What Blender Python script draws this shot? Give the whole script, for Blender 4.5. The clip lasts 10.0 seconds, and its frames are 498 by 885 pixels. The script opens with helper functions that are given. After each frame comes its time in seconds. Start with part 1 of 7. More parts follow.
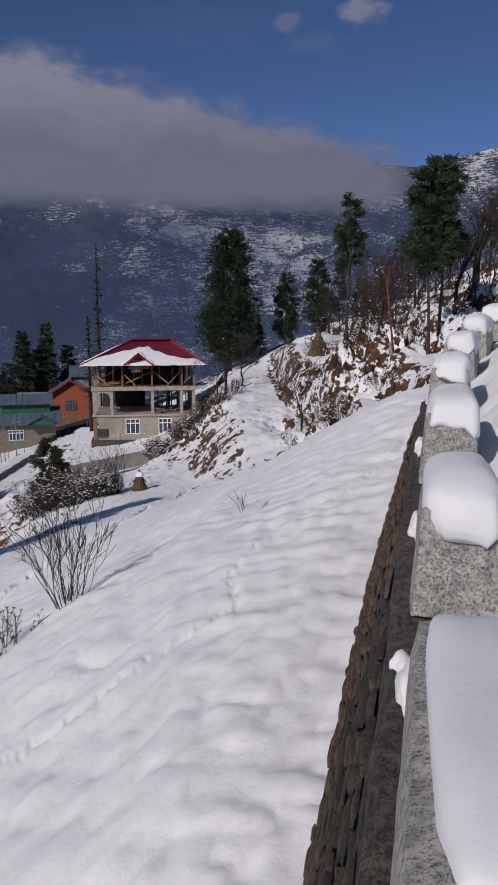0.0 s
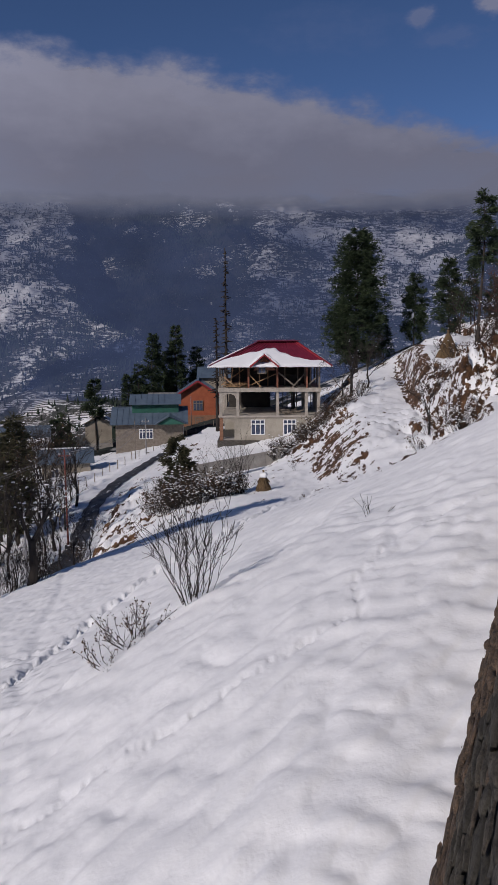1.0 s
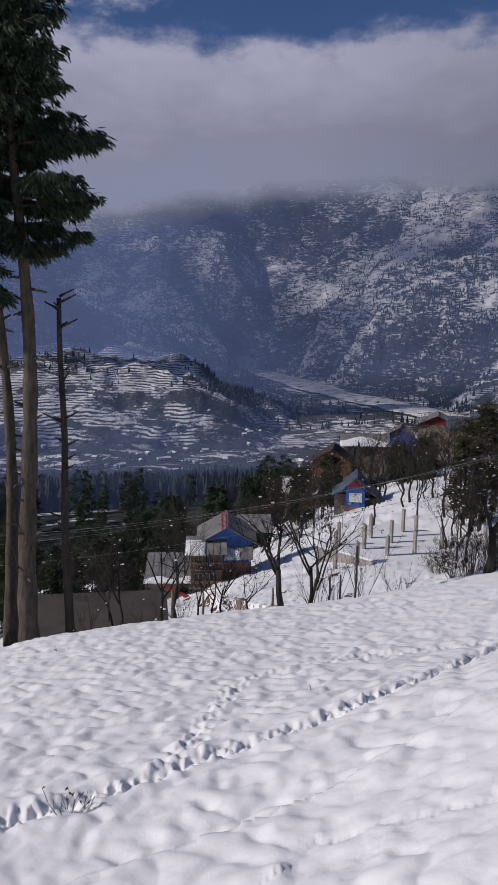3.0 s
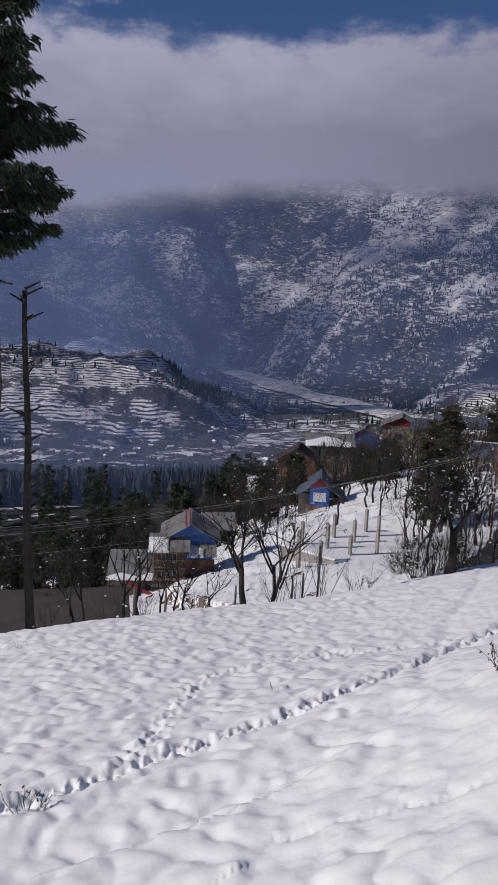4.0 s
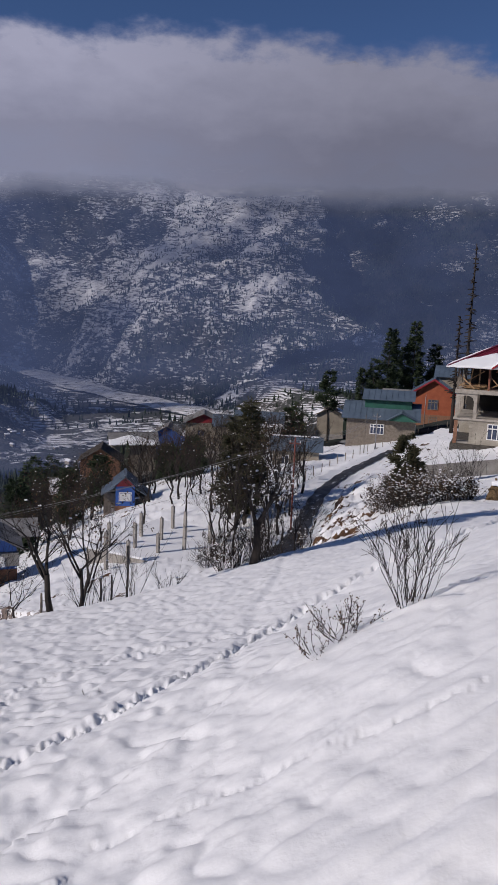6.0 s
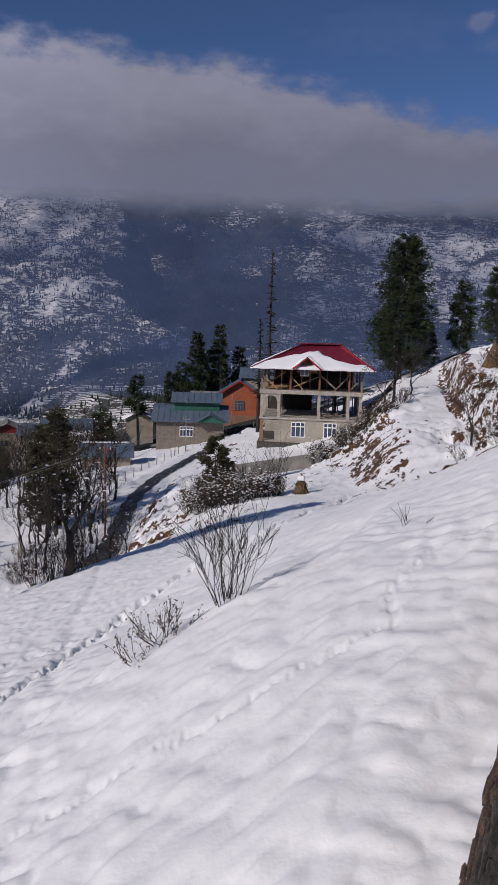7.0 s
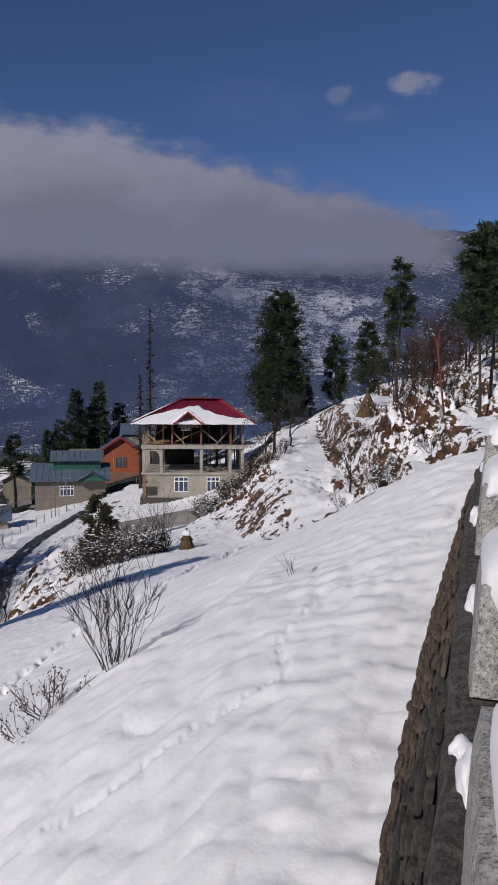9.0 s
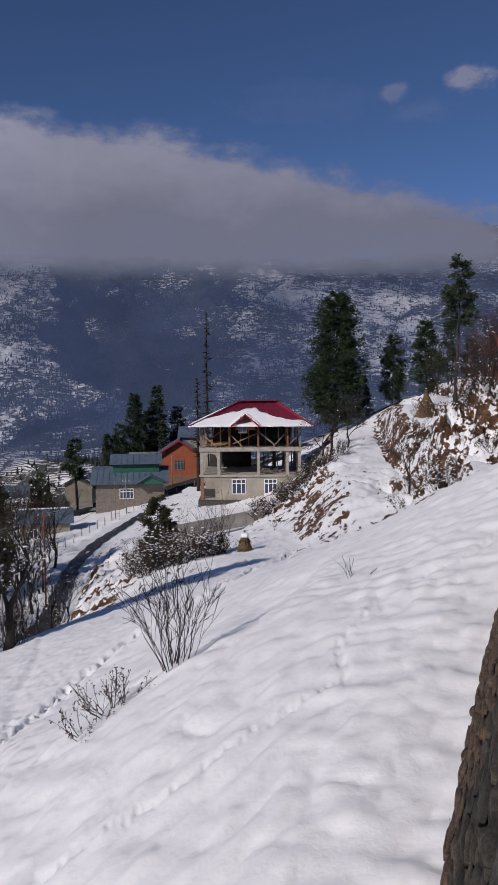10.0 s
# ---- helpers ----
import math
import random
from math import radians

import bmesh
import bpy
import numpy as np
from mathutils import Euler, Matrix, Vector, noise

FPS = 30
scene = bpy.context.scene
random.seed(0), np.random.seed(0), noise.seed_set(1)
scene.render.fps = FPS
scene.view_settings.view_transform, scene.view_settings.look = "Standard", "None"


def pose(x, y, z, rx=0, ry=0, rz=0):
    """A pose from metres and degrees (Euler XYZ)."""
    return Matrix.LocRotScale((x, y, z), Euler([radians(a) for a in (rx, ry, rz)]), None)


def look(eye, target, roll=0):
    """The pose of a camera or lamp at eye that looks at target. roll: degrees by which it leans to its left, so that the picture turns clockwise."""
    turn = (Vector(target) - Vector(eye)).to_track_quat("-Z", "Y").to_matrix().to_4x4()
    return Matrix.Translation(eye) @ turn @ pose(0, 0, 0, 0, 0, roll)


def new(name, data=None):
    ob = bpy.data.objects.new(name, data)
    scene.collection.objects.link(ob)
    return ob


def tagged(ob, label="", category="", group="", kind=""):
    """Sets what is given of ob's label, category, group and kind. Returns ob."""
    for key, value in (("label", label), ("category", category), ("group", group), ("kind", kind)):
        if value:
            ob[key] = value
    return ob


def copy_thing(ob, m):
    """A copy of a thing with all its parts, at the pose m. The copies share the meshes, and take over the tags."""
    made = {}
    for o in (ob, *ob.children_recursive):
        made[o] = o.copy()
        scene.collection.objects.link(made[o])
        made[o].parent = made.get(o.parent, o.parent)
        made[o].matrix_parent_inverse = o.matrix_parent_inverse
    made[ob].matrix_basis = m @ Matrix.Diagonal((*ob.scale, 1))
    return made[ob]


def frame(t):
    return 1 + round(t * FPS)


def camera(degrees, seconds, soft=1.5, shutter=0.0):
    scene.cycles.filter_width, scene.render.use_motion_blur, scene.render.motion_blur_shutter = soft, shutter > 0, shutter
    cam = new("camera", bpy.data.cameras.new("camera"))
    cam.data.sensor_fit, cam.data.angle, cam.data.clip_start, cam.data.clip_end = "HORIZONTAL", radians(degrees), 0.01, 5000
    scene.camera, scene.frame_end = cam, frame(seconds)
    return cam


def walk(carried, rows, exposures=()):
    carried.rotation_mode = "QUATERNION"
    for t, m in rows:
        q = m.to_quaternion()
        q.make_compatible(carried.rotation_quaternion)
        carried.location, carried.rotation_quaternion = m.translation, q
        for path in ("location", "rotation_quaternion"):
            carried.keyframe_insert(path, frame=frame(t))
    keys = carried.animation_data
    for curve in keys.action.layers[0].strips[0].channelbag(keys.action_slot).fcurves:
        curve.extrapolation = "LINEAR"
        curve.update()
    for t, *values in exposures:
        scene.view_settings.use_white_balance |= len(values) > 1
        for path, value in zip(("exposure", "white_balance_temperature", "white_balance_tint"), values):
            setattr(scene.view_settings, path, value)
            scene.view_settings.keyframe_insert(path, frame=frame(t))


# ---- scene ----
EYE = 1.65
PATH = [
    (0, (0.000, 0.000, 1.650), (-0.001, 9.888, 0.155), -0.11),
    (0.5, (-0.012, 0.010, 1.650), (-0.200, 9.889, 0.113), -0.31),
    (1, (-0.030, 0.020, 1.655), (-1.627, 9.782, 0.187), -0.41),
    (1.5, (-0.030, 0.020, 1.660), (-3.371, 9.326, 0.162), 0.20),
    (2, (-0.030, 0.020, 1.665), (-5.425, 8.288, 0.072), 0.87),
    (2.5, (-0.030, 0.020, 1.670), (-6.716, 7.270, 0.015), 0.46),
    (2.7, (-0.030, 0.020, 1.670), (-6.864, 7.131, 0.015), 0.46),
    (3.8, (-0.030, 0.020, 1.676), (-6.635, 7.340, 0.005), 2.18),
    (4, (-0.030, 0.020, 1.676), (-6.511, 7.450, 0.005), 2.18),
    (4.5, (-0.030, 0.020, 1.678), (-6.156, 7.748, 0.018), 2.08),
    (5, (-0.030, 0.020, 1.680), (-5.388, 8.297, 0.010), 1.90),
    (5.2, (-0.030, 0.020, 1.680), (-5.193, 8.420, 0.010), 1.90),
    (6.3, (-0.035, 0.010, 1.690), (-3.759, 9.154, 0.104), 2.52),
    (6.5, (-0.035, 0.010, 1.690), (-3.142, 9.382, 0.104), 2.52),
    (7, (-0.036, 0.007, 1.693), (-2.133, 9.674, 0.232), 1.72),
    (7.5, (-0.036, 0.003, 1.697), (-2.035, 9.746, 0.655), 1.28),
    (8, (-0.037, 0.000, 1.700), (-1.707, 9.827, 0.898), 1.24),
    (8.5, (-0.037, 0.000, 1.700), (-0.906, 9.936, 0.979), 1.16),
    (9, (-0.037, 0.000, 1.700), (-0.660, 9.953, 0.965), 0.45),
    (9.5, (-0.037, 0.000, 1.700), (-0.677, 9.954, 0.987), 0.16),
    (10, (-0.037, 0.000, 1.700), (-1.396, 9.882, 0.991), -0.40),
]
cam = camera(35.8, 10.0, 0.9)
walk(cam, [(t, look(eye, target, roll)) for t, eye, target, roll in PATH],
     [(0, -0.22, 6500, 14), (1.0, -0.2, 6500, 14), (2.5, -0.05, 6500, 14), (5.0, -0.02, 6500, 14), (7.0, -0.06, 6500, 14), (10.0, -0.05, 6500, 14)])

# ---- light ----
SUN_EL, SUN_AZ = 32.5, 215.0          # degrees; azimuth clockwise from +y
world = bpy.data.worlds.new("sky_world")
scene.world = world
world.use_nodes = True
wn = world.node_tree
sky = wn.nodes.new("ShaderNodeTexSky")
sky.sky_type, sky.sun_disc = "NISHITA", False
sky.sun_elevation, sky.sun_rotation = radians(SUN_EL), radians(SUN_AZ)
sky.altitude, sky.air_density, sky.dust_density, sky.ozone_density = 4500, 0.8, 0.0, 6.0
wn.nodes["Background"].inputs["Strength"].default_value = 0.085
wn.links.new(sky.outputs[0], wn.nodes["Background"].inputs["Color"])
to_sun = Vector((math.sin(radians(SUN_AZ)) * math.cos(radians(SUN_EL)), math.cos(radians(SUN_AZ)) * math.cos(radians(SUN_EL)), math.sin(radians(SUN_EL))))
sun = new("sun", bpy.data.lights.new("sun", "SUN"))
sun.data.energy, sun.data.angle, sun.data.color = 3.05, radians(0.53), (1.0, 0.93, 0.86)
sun.matrix_world = look(tuple(to_sun * 100), (0, 0, 0))


# ---- materials ----
class Nodes:
    """Short hand for building a node material."""

    def __init__(self, name):
        self.m = bpy.data.materials.new(name)
        self.m.use_nodes = True
        self.t = self.m.node_tree
        self.bsdf = self.t.nodes["Principled BSDF"]
        self.co = self.t.nodes.new("ShaderNodeTexCoord").outputs["Object"]

    def n(self, kind, **inputs):
        node = self.t.nodes.new(kind)
        for k, v in inputs.items():
            self.put(node.inputs[k.replace("_", " ")], v)
        return node

    def put(self, socket, v):
        if isinstance(v, bpy.types.NodeSocket):
            self.t.links.new(v, socket)
        else:
            socket.default_value = v

    def noise(self, scale, detail=4.0, rough=0.55, vec=None, dist=0.0):
        return self.n("ShaderNodeTexNoise", Vector=vec or self.co, Scale=scale, Detail=detail, Roughness=rough, Distortion=dist).outputs["Fac"]

    def ramp(self, fac, *stops):
        r = self.n("ShaderNodeValToRGB", Fac=fac)
        while len(r.color_ramp.elements) < len(stops):
            r.color_ramp.elements.new(0.5)
        for e, (p, c) in zip(r.color_ramp.elements, stops):
            e.position, e.color = p, (*c, 1) if isinstance(c, tuple) else (c, c, c, 1)
        return r.outputs["Color"]

    def mix(self, fac, a, b, mode="MIX"):
        x = self.n("ShaderNodeMix")
        x.data_type, x.blend_type = "RGBA", mode
        for s, v in ((x.inputs[0], fac), (x.inputs[6], a), (x.inputs[7], b)):
            self.put(s, (*v, 1) if isinstance(v, tuple) and len(v) == 3 else v)
        return x.outputs[2]

    def math(self, op, a, b=0.0, c=0.0, clamp=False):
        x = self.n("ShaderNodeMath")
        x.operation, x.use_clamp = op, clamp
        for s, v in zip(x.inputs, (a, b, c)):
            self.put(s, v)
        return x.outputs[0]

    def scaled(self, sx, sy, sz, vec=None):
        x = self.n("ShaderNodeMapping", Vector=vec or self.co, Scale=(sx, sy, sz))
        return x.outputs[0]

    def bump(self, height, strength=0.3, distance=0.02):
        self.put(self.bsdf.inputs["Normal"], self.n("ShaderNodeBump", Height=height, Strength=strength, Distance=distance).outputs[0])
        return self

    def done(self, colour, rough=0.8, **more):
        self.put(self.bsdf.inputs["Base Color"], (*colour, 1) if isinstance(colour, tuple) else colour)
        self.put(self.bsdf.inputs["Roughness"], rough)
        for k, v in more.items():
            self.put(self.bsdf.inputs[k.replace("_", " ")], v)
        return self.m


def stained(name, dark, light, scale=3.0, rough=0.8, bump=0.2, dist=0.01, stretch=(1, 1, 1), metal=0.0, fine=12.0, world_space=False):
    """Plain stuff with stains at one scale and grain at another."""
    k = Nodes(name)
    v = k.scaled(*stretch, k.n("ShaderNodeNewGeometry").outputs["Position"] if world_space else None)
    a, b = k.noise(scale, 5, 0.6, v), k.noise(scale * fine, 3, 0.6, v)
    f = k.math("ADD", k.math("MULTIPLY", a, 0.7), k.math("MULTIPLY", b, 0.3))
    col = k.ramp(f, (0.32, dark), (0.66, light))
    k.bump(f, bump, dist)
    return k.done(col, rough, Metallic=metal)


def snow_material(name, tint=(0.86, 0.87, 0.89)):
    k = Nodes(name)
    a, b = k.noise(2.2, 5, 0.6), k.noise(40.0, 3, 0.7)
    col = k.mix(k.ramp(a, (0.3, 0.0), (0.75, 1.0)), tuple(c * 0.95 for c in tint), tint)
    k.bump(k.math("ADD", k.math("MULTIPLY", a, 0.8), k.math("MULTIPLY", b, 0.2)), 0.25, 0.03)
    return k.done(col, 0.7, Specular_IOR_Level=0.25)


SNOW = snow_material("snow")


def ground_material():
    """Snow that lies on gentle ground; soil and withered grass where banks are steep."""
    k = Nodes("snowy_ground")
    lie = k.n("ShaderNodeAttribute")
    lie.attribute_name = "levelness"
    steep = lie.outputs["Fac"]
    clod = k.scaled(1.0, 0.4, 1.0)
    patch = k.noise(0.75, 5, 0.62, clod)
    fine = k.noise(2.6, 5, 0.66, clod)
    bare = k.math("ADD", k.math("MINIMUM", k.math("MULTIPLY", k.math("SUBTRACT", 0.84, steep), 3.4), 0.12), k.math("MULTIPLY", k.math("SUBTRACT", patch, 0.5), 2.6))
    bare = k.math("ADD", bare, k.math("MULTIPLY", k.math("SUBTRACT", fine, 0.5), 2.4))
    north = k.n("ShaderNodeSeparateXYZ", Vector=k.co).outputs["Y"]
    mask = k.math("MULTIPLY", k.ramp(bare, (0.02, 0.0), (0.12, 1.0)), k.n("ShaderNodeMapRange", Value=north, From_Min=26.0, From_Max=34.0).outputs[0])
    soil = k.ramp(k.noise(2.0, 7, 0.75, clod), (0.32, (0.010, 0.007, 0.005)), (0.48, (0.065, 0.033, 0.017)), (0.64, (0.16, 0.085, 0.040)), (0.78, (0.27, 0.155, 0.068)))
    white = k.mix(k.ramp(k.noise(0.8, 5, 0.6), (0.3, 0.0), (0.75, 1.0)), (0.82, 0.83, 0.85), (0.87, 0.88, 0.9))
    k.bump(k.math("ADD", k.math("ADD", k.noise(2.4, 6, 0.6), k.math("MULTIPLY", fine, 0.16)), k.math("MULTIPLY", k.noise(16.0, 4, 0.65), 0.03)), 0.5, 0.05)
    return k.done(k.mix(mask, white, soil), 0.75, Specular_IOR_Level=0.2)


GROUND = ground_material()


def mountain_material():
    """Far slopes: snow ledges broken by woods, scrub and rock; stepped fields low in the valley."""
    k = Nodes("mountain_slope")
    wood = k.n("ShaderNodeAttribute")
    wood.attribute_name = "woodland"
    field = k.n("ShaderNodeAttribute")
    field.attribute_name = "farmland"
    s = k.n("ShaderNodeSeparateXYZ", Vector=k.co)
    strata = k.n("ShaderNodeMapping", Vector=k.co, Rotation=(0.0, 0.42, 0.3), Scale=(0.55, 0.8, 2.3)).outputs[0]
    level = k.scaled(0.6, 0.6, 2.2)
    n = k.math("ADD", k.math("MULTIPLY", k.noise(0.034, 4, 0.72, strata), 0.44), k.math("MULTIPLY", k.noise(0.011, 5, 0.7, dist=0.5), 0.20))
    n = k.math("ADD", n, k.math("MULTIPLY", k.noise(0.085, 3, 0.72, level), 0.36))
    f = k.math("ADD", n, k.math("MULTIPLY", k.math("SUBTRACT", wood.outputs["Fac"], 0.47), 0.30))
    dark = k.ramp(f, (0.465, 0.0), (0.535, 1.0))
    # stepped fields: dark risers between white treads, cut by hedges
    away = k.math("MULTIPLY", k.math("ADD", k.math("MULTIPLY", s.outputs["X"], -0.6), k.math("MULTIPLY", s.outputs["Y"], 0.8)), 0.019)
    q = k.math("ADD", k.math("ADD", k.math("MULTIPLY", s.outputs["Z"], 0.17), away), k.math("MULTIPLY", k.noise(0.0042, 4, 0.55), 9.0))
    riser = k.ramp(k.math("FRACT", q), (0.0, 1.0), (0.34, 1.0), (0.46, 0.0), (0.94, 0.0), (1.0, 1.0))
    hedge = k.ramp(k.math("ADD", k.noise(0.011, 5, 0.7), k.math("MULTIPLY", k.math("SUBTRACT", wood.outputs["Fac"], 0.3), 0.35)), (0.52, 0.0), (0.57, 1.0))
    gap = k.ramp(k.noise(0.03, 3, 0.6), (0.36, 0.25), (0.48, 1.0))
    tilled = k.math("MAXIMUM", k.math("MULTIPLY", riser, gap), hedge)
    on = k.ramp(k.math("ADD", field.outputs["Fac"], k.math("MULTIPLY", k.math("SUBTRACT", k.noise(0.006, 5, 0.6), 0.5), 0.7)), (0.42, 0.0), (0.52, 1.0))
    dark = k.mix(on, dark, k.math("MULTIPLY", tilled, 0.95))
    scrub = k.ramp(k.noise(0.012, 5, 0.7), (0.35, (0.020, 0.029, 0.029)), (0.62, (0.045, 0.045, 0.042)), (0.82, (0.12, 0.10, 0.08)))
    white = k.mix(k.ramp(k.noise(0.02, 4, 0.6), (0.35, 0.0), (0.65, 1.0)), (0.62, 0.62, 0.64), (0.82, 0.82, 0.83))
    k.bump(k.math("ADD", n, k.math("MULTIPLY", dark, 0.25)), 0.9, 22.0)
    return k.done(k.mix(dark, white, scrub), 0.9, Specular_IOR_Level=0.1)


MOUNTAIN = mountain_material()


def speckled(name, dark, mid, light, scale, pits, rough=0.85):
    """Weathered cement or dirt: pits and flakes over broad stains."""
    k = Nodes(name)
    pos = k.n("ShaderNodeNewGeometry").outputs["Position"]
    broad, grain, flake = k.noise(scale * 0.25, 5, 0.6, pos), k.noise(scale * 3.0, 5, 0.75, pos), k.noise(scale, 6, 0.7, pos)
    col = k.mix(k.ramp(broad, (0.35, 0.0), (0.65, 1.0)), mid, light)
    hole = k.ramp(k.math("ADD", k.math("MULTIPLY", grain, 0.5), k.math("MULTIPLY", flake, 0.5)), (pits - 0.03, 1.0), (pits + 0.03, 0.0))
    k.bump(k.math("ADD", k.math("MULTIPLY", hole, -0.6), grain), 0.6, 0.012)
    return k.done(k.mix(k.math("MULTIPLY", hole, 0.85), col, dark), rough)


MORTAR = speckled("old_mortar", (0.02, 0.018, 0.016), (0.065, 0.058, 0.05), (0.13, 0.118, 0.10), 26.0, 0.49)
CEMENT = speckled("pitted_cement", (0.06, 0.058, 0.054), (0.31, 0.305, 0.285), (0.62, 0.605, 0.56), 78.0, 0.465)
def stone_material():
    k = Nodes("wet_wall_stone")
    pos = k.n("ShaderNodeNewGeometry").outputs["Position"]
    own = k.n("ShaderNodeObjectInfo").outputs["Random"]
    grain, streak = k.noise(70.0, 6, 0.78, k.scaled(1, 0.6, 1, pos)), k.noise(19.0, 5, 0.7, k.scaled(1, 0.5, 1, pos))
    tone = k.ramp(own, (0.0, (0.062, 0.057, 0.046)), (0.6, (0.108, 0.097, 0.077)), (0.88, (0.14, 0.118, 0.088)), (0.95, (0.17, 0.11, 0.07)), (1.0, (0.32, 0.30, 0.26)))
    f = k.math("ADD", k.math("MULTIPLY", grain, 0.55), k.math("MULTIPLY", streak, 0.45))
    k.bump(f, 0.9, 0.03)
    return k.done(k.mix(k.ramp(f, (0.40, 0.0), (0.58, 1.0)), (0.022, 0.019, 0.016), tone), 0.8)


STONE = stone_material()
CONCRETE = stained("grey_concrete", (0.22, 0.205, 0.185), (0.40, 0.375, 0.34), 1.2, 0.85, 0.2, 0.01)


# ---- mesh helpers ----
def mesh_of(name, verts, faces, material, smooth=False):
    me = bpy.data.meshes.new(name)
    me.from_pydata(verts, [], faces)
    me.materials.append(material)
    if smooth:
        me.shade_smooth()
    me.update()
    return me


def part(name, bm, material, parent=None, label=""):
    """Links a bmesh as one mesh object under a thing or a part."""
    me = bpy.data.meshes.new(name)
    bm.normal_update()
    bm.to_mesh(me)
    bm.free()
    me.materials.append(material)
    ob = new(name, me)
    ob.parent = parent
    return tagged(ob, label)


def box(bm, x0, y0, z0, x1, y1, z1, bevel=0.0, m=None):
    made = bmesh.ops.create_cube(bm, size=1.0)["verts"]
    bmesh.ops.transform(bm, verts=made, matrix=Matrix.Translation(((x0 + x1) / 2, (y0 + y1) / 2, (z0 + z1) / 2)) @ Matrix.Diagonal((abs(x1 - x0), abs(y1 - y0), abs(z1 - z0), 1)))
    if bevel:
        edges = list({e for v in made for e in v.link_edges})
        made = bmesh.ops.bevel(bm, geom=edges, offset=bevel, segments=1, affect="EDGES")["verts"]
    if m is not None:
        bmesh.ops.transform(bm, verts=list({v for v in made}), matrix=m)
    return bm


def boxed(*args, **more):
    return box(bmesh.new(), *args, **more)


def thing(name, place, turn=0.0, label="", category="", group="", kind=""):
    """An empty at a thing's base, turned about z by degrees."""
    ob = new(name)
    ob.matrix_world = pose(*place, 0, 0, turn)
    ob.empty_display_size = 0.2
    return tagged(ob, label, category, group, kind)


class Soup:
    """Loose triangles and quads gathered into one mesh."""

    def __init__(self):
        self.v, self.f = [], []

    def tube(self, pts, radii, sides=5):
        base = len(self.v)
        for n, (p, r) in enumerate(zip(pts, radii)):
            d = (pts[min(n + 1, len(pts) - 1)] - pts[max(n - 1, 0)]).normalized()
            u = d.orthogonal().normalized() if abs(d.z) < 0.95 else Vector((1, 0, 0))
            u = (u - d * u.dot(d)).normalized()
            w = d.cross(u)
            for k in range(sides):
                a = 2 * math.pi * k / sides
                self.v.append(p + (u * math.cos(a) + w * math.sin(a)) * r)
        for n in range(len(pts) - 1):
            for k in range(sides):
                q = (k + 1) % sides
                self.f.append((base + n * sides + k, base + n * sides + q, base + (n + 1) * sides + q, base + (n + 1) * sides + k))
        self.f.append(tuple(base + k for k in range(sides))[::-1])
        self.f.append(tuple(base + (len(pts) - 1) * sides + k for k in range(sides)))

    def tuft(self, p, d, size, blades, rnd, droop=0.0):
        """A spray of narrow needles that leaves p along d."""
        for _ in range(int(blades * 1.5)):
            w = (d + Vector((rnd.gauss(0, 0.55), rnd.gauss(0, 0.55), rnd.gauss(0, 0.4) - droop))).normalized()
            s = w.cross(Vector((rnd.gauss(0, 1), rnd.gauss(0, 1), rnd.gauss(0, 1)))).normalized() * size * rnd.uniform(0.06, 0.11)
            o = p + Vector((rnd.gauss(0, 0.2), rnd.gauss(0, 0.2), rnd.gauss(0, 0.15))) * size
            b = len(self.v)
            tip = o + w * size * rnd.uniform(0.6, 1.1)
            self.v += [o - s * 0.5, o + w * size * 0.45 - s, tip, o + w * size * 0.45 + s]
            self.f.append((b, b + 1, b + 2, b + 3))

    def leaf(self, p, size, rnd):
        a, c = Vector((rnd.gauss(0, 1), rnd.gauss(0, 1), rnd.gauss(0, 1))).normalized(), Vector((rnd.gauss(0, 1), rnd.gauss(0, 1), rnd.gauss(0, 1)))
        s = a.cross(c).normalized()
        b = len(self.v)
        self.v += [p - a * size * 0.5, p + s * size * 0.28, p + a * size * 0.5, p - s * size * 0.28]
        self.f.append((b, b + 1, b + 2, b + 3))

    def blob(self, p, size, rnd):
        """A small clump of snow."""
        b, n = len(self.v), 6
        self.v.append(p + Vector((0, 0, -0.3 * size)))
        for ring, (z, r) in enumerate(((-0.05, 1.0), (0.28, 0.72))):
            for k in range(n):
                a = 2 * math.pi * (k + ring * 0.5) / n
                q = size * r * rnd.uniform(0.75, 1.2)
                self.v.append(p + Vector((math.cos(a) * q, math.sin(a) * q, size * z)))
        self.v.append(p + Vector((0, 0, 0.45 * size)))
        for k in range(n):
            q = (k + 1) % n
            self.f += [(b, b + 1 + q, b + 1 + k), (b + 1 + k, b + 1 + q, b + 1 + n + q, b + 1 + n + k), (b + 1 + n + k, b + 1 + n + q, b + 1 + 2 * n)]

    def object(self, name, material, parent=None, label="", smooth=True):
        ob = new(name, mesh_of(name, self.v, self.f, material, smooth))
        ob.parent = parent
        return tagged(ob, label)


# ---- the lie of the land ----
def hashed(ix, iy, seed):
    h = (ix.astype(np.int64) * 374761393 + iy.astype(np.int64) * 668265263 + seed * 974634777) & 0x7FFFFFFF
    h = ((h ^ (h >> 13)) * 1274126177) & 0x7FFFFFFF
    return ((h ^ (h >> 16)) & 0xFFFF) / 65535.0


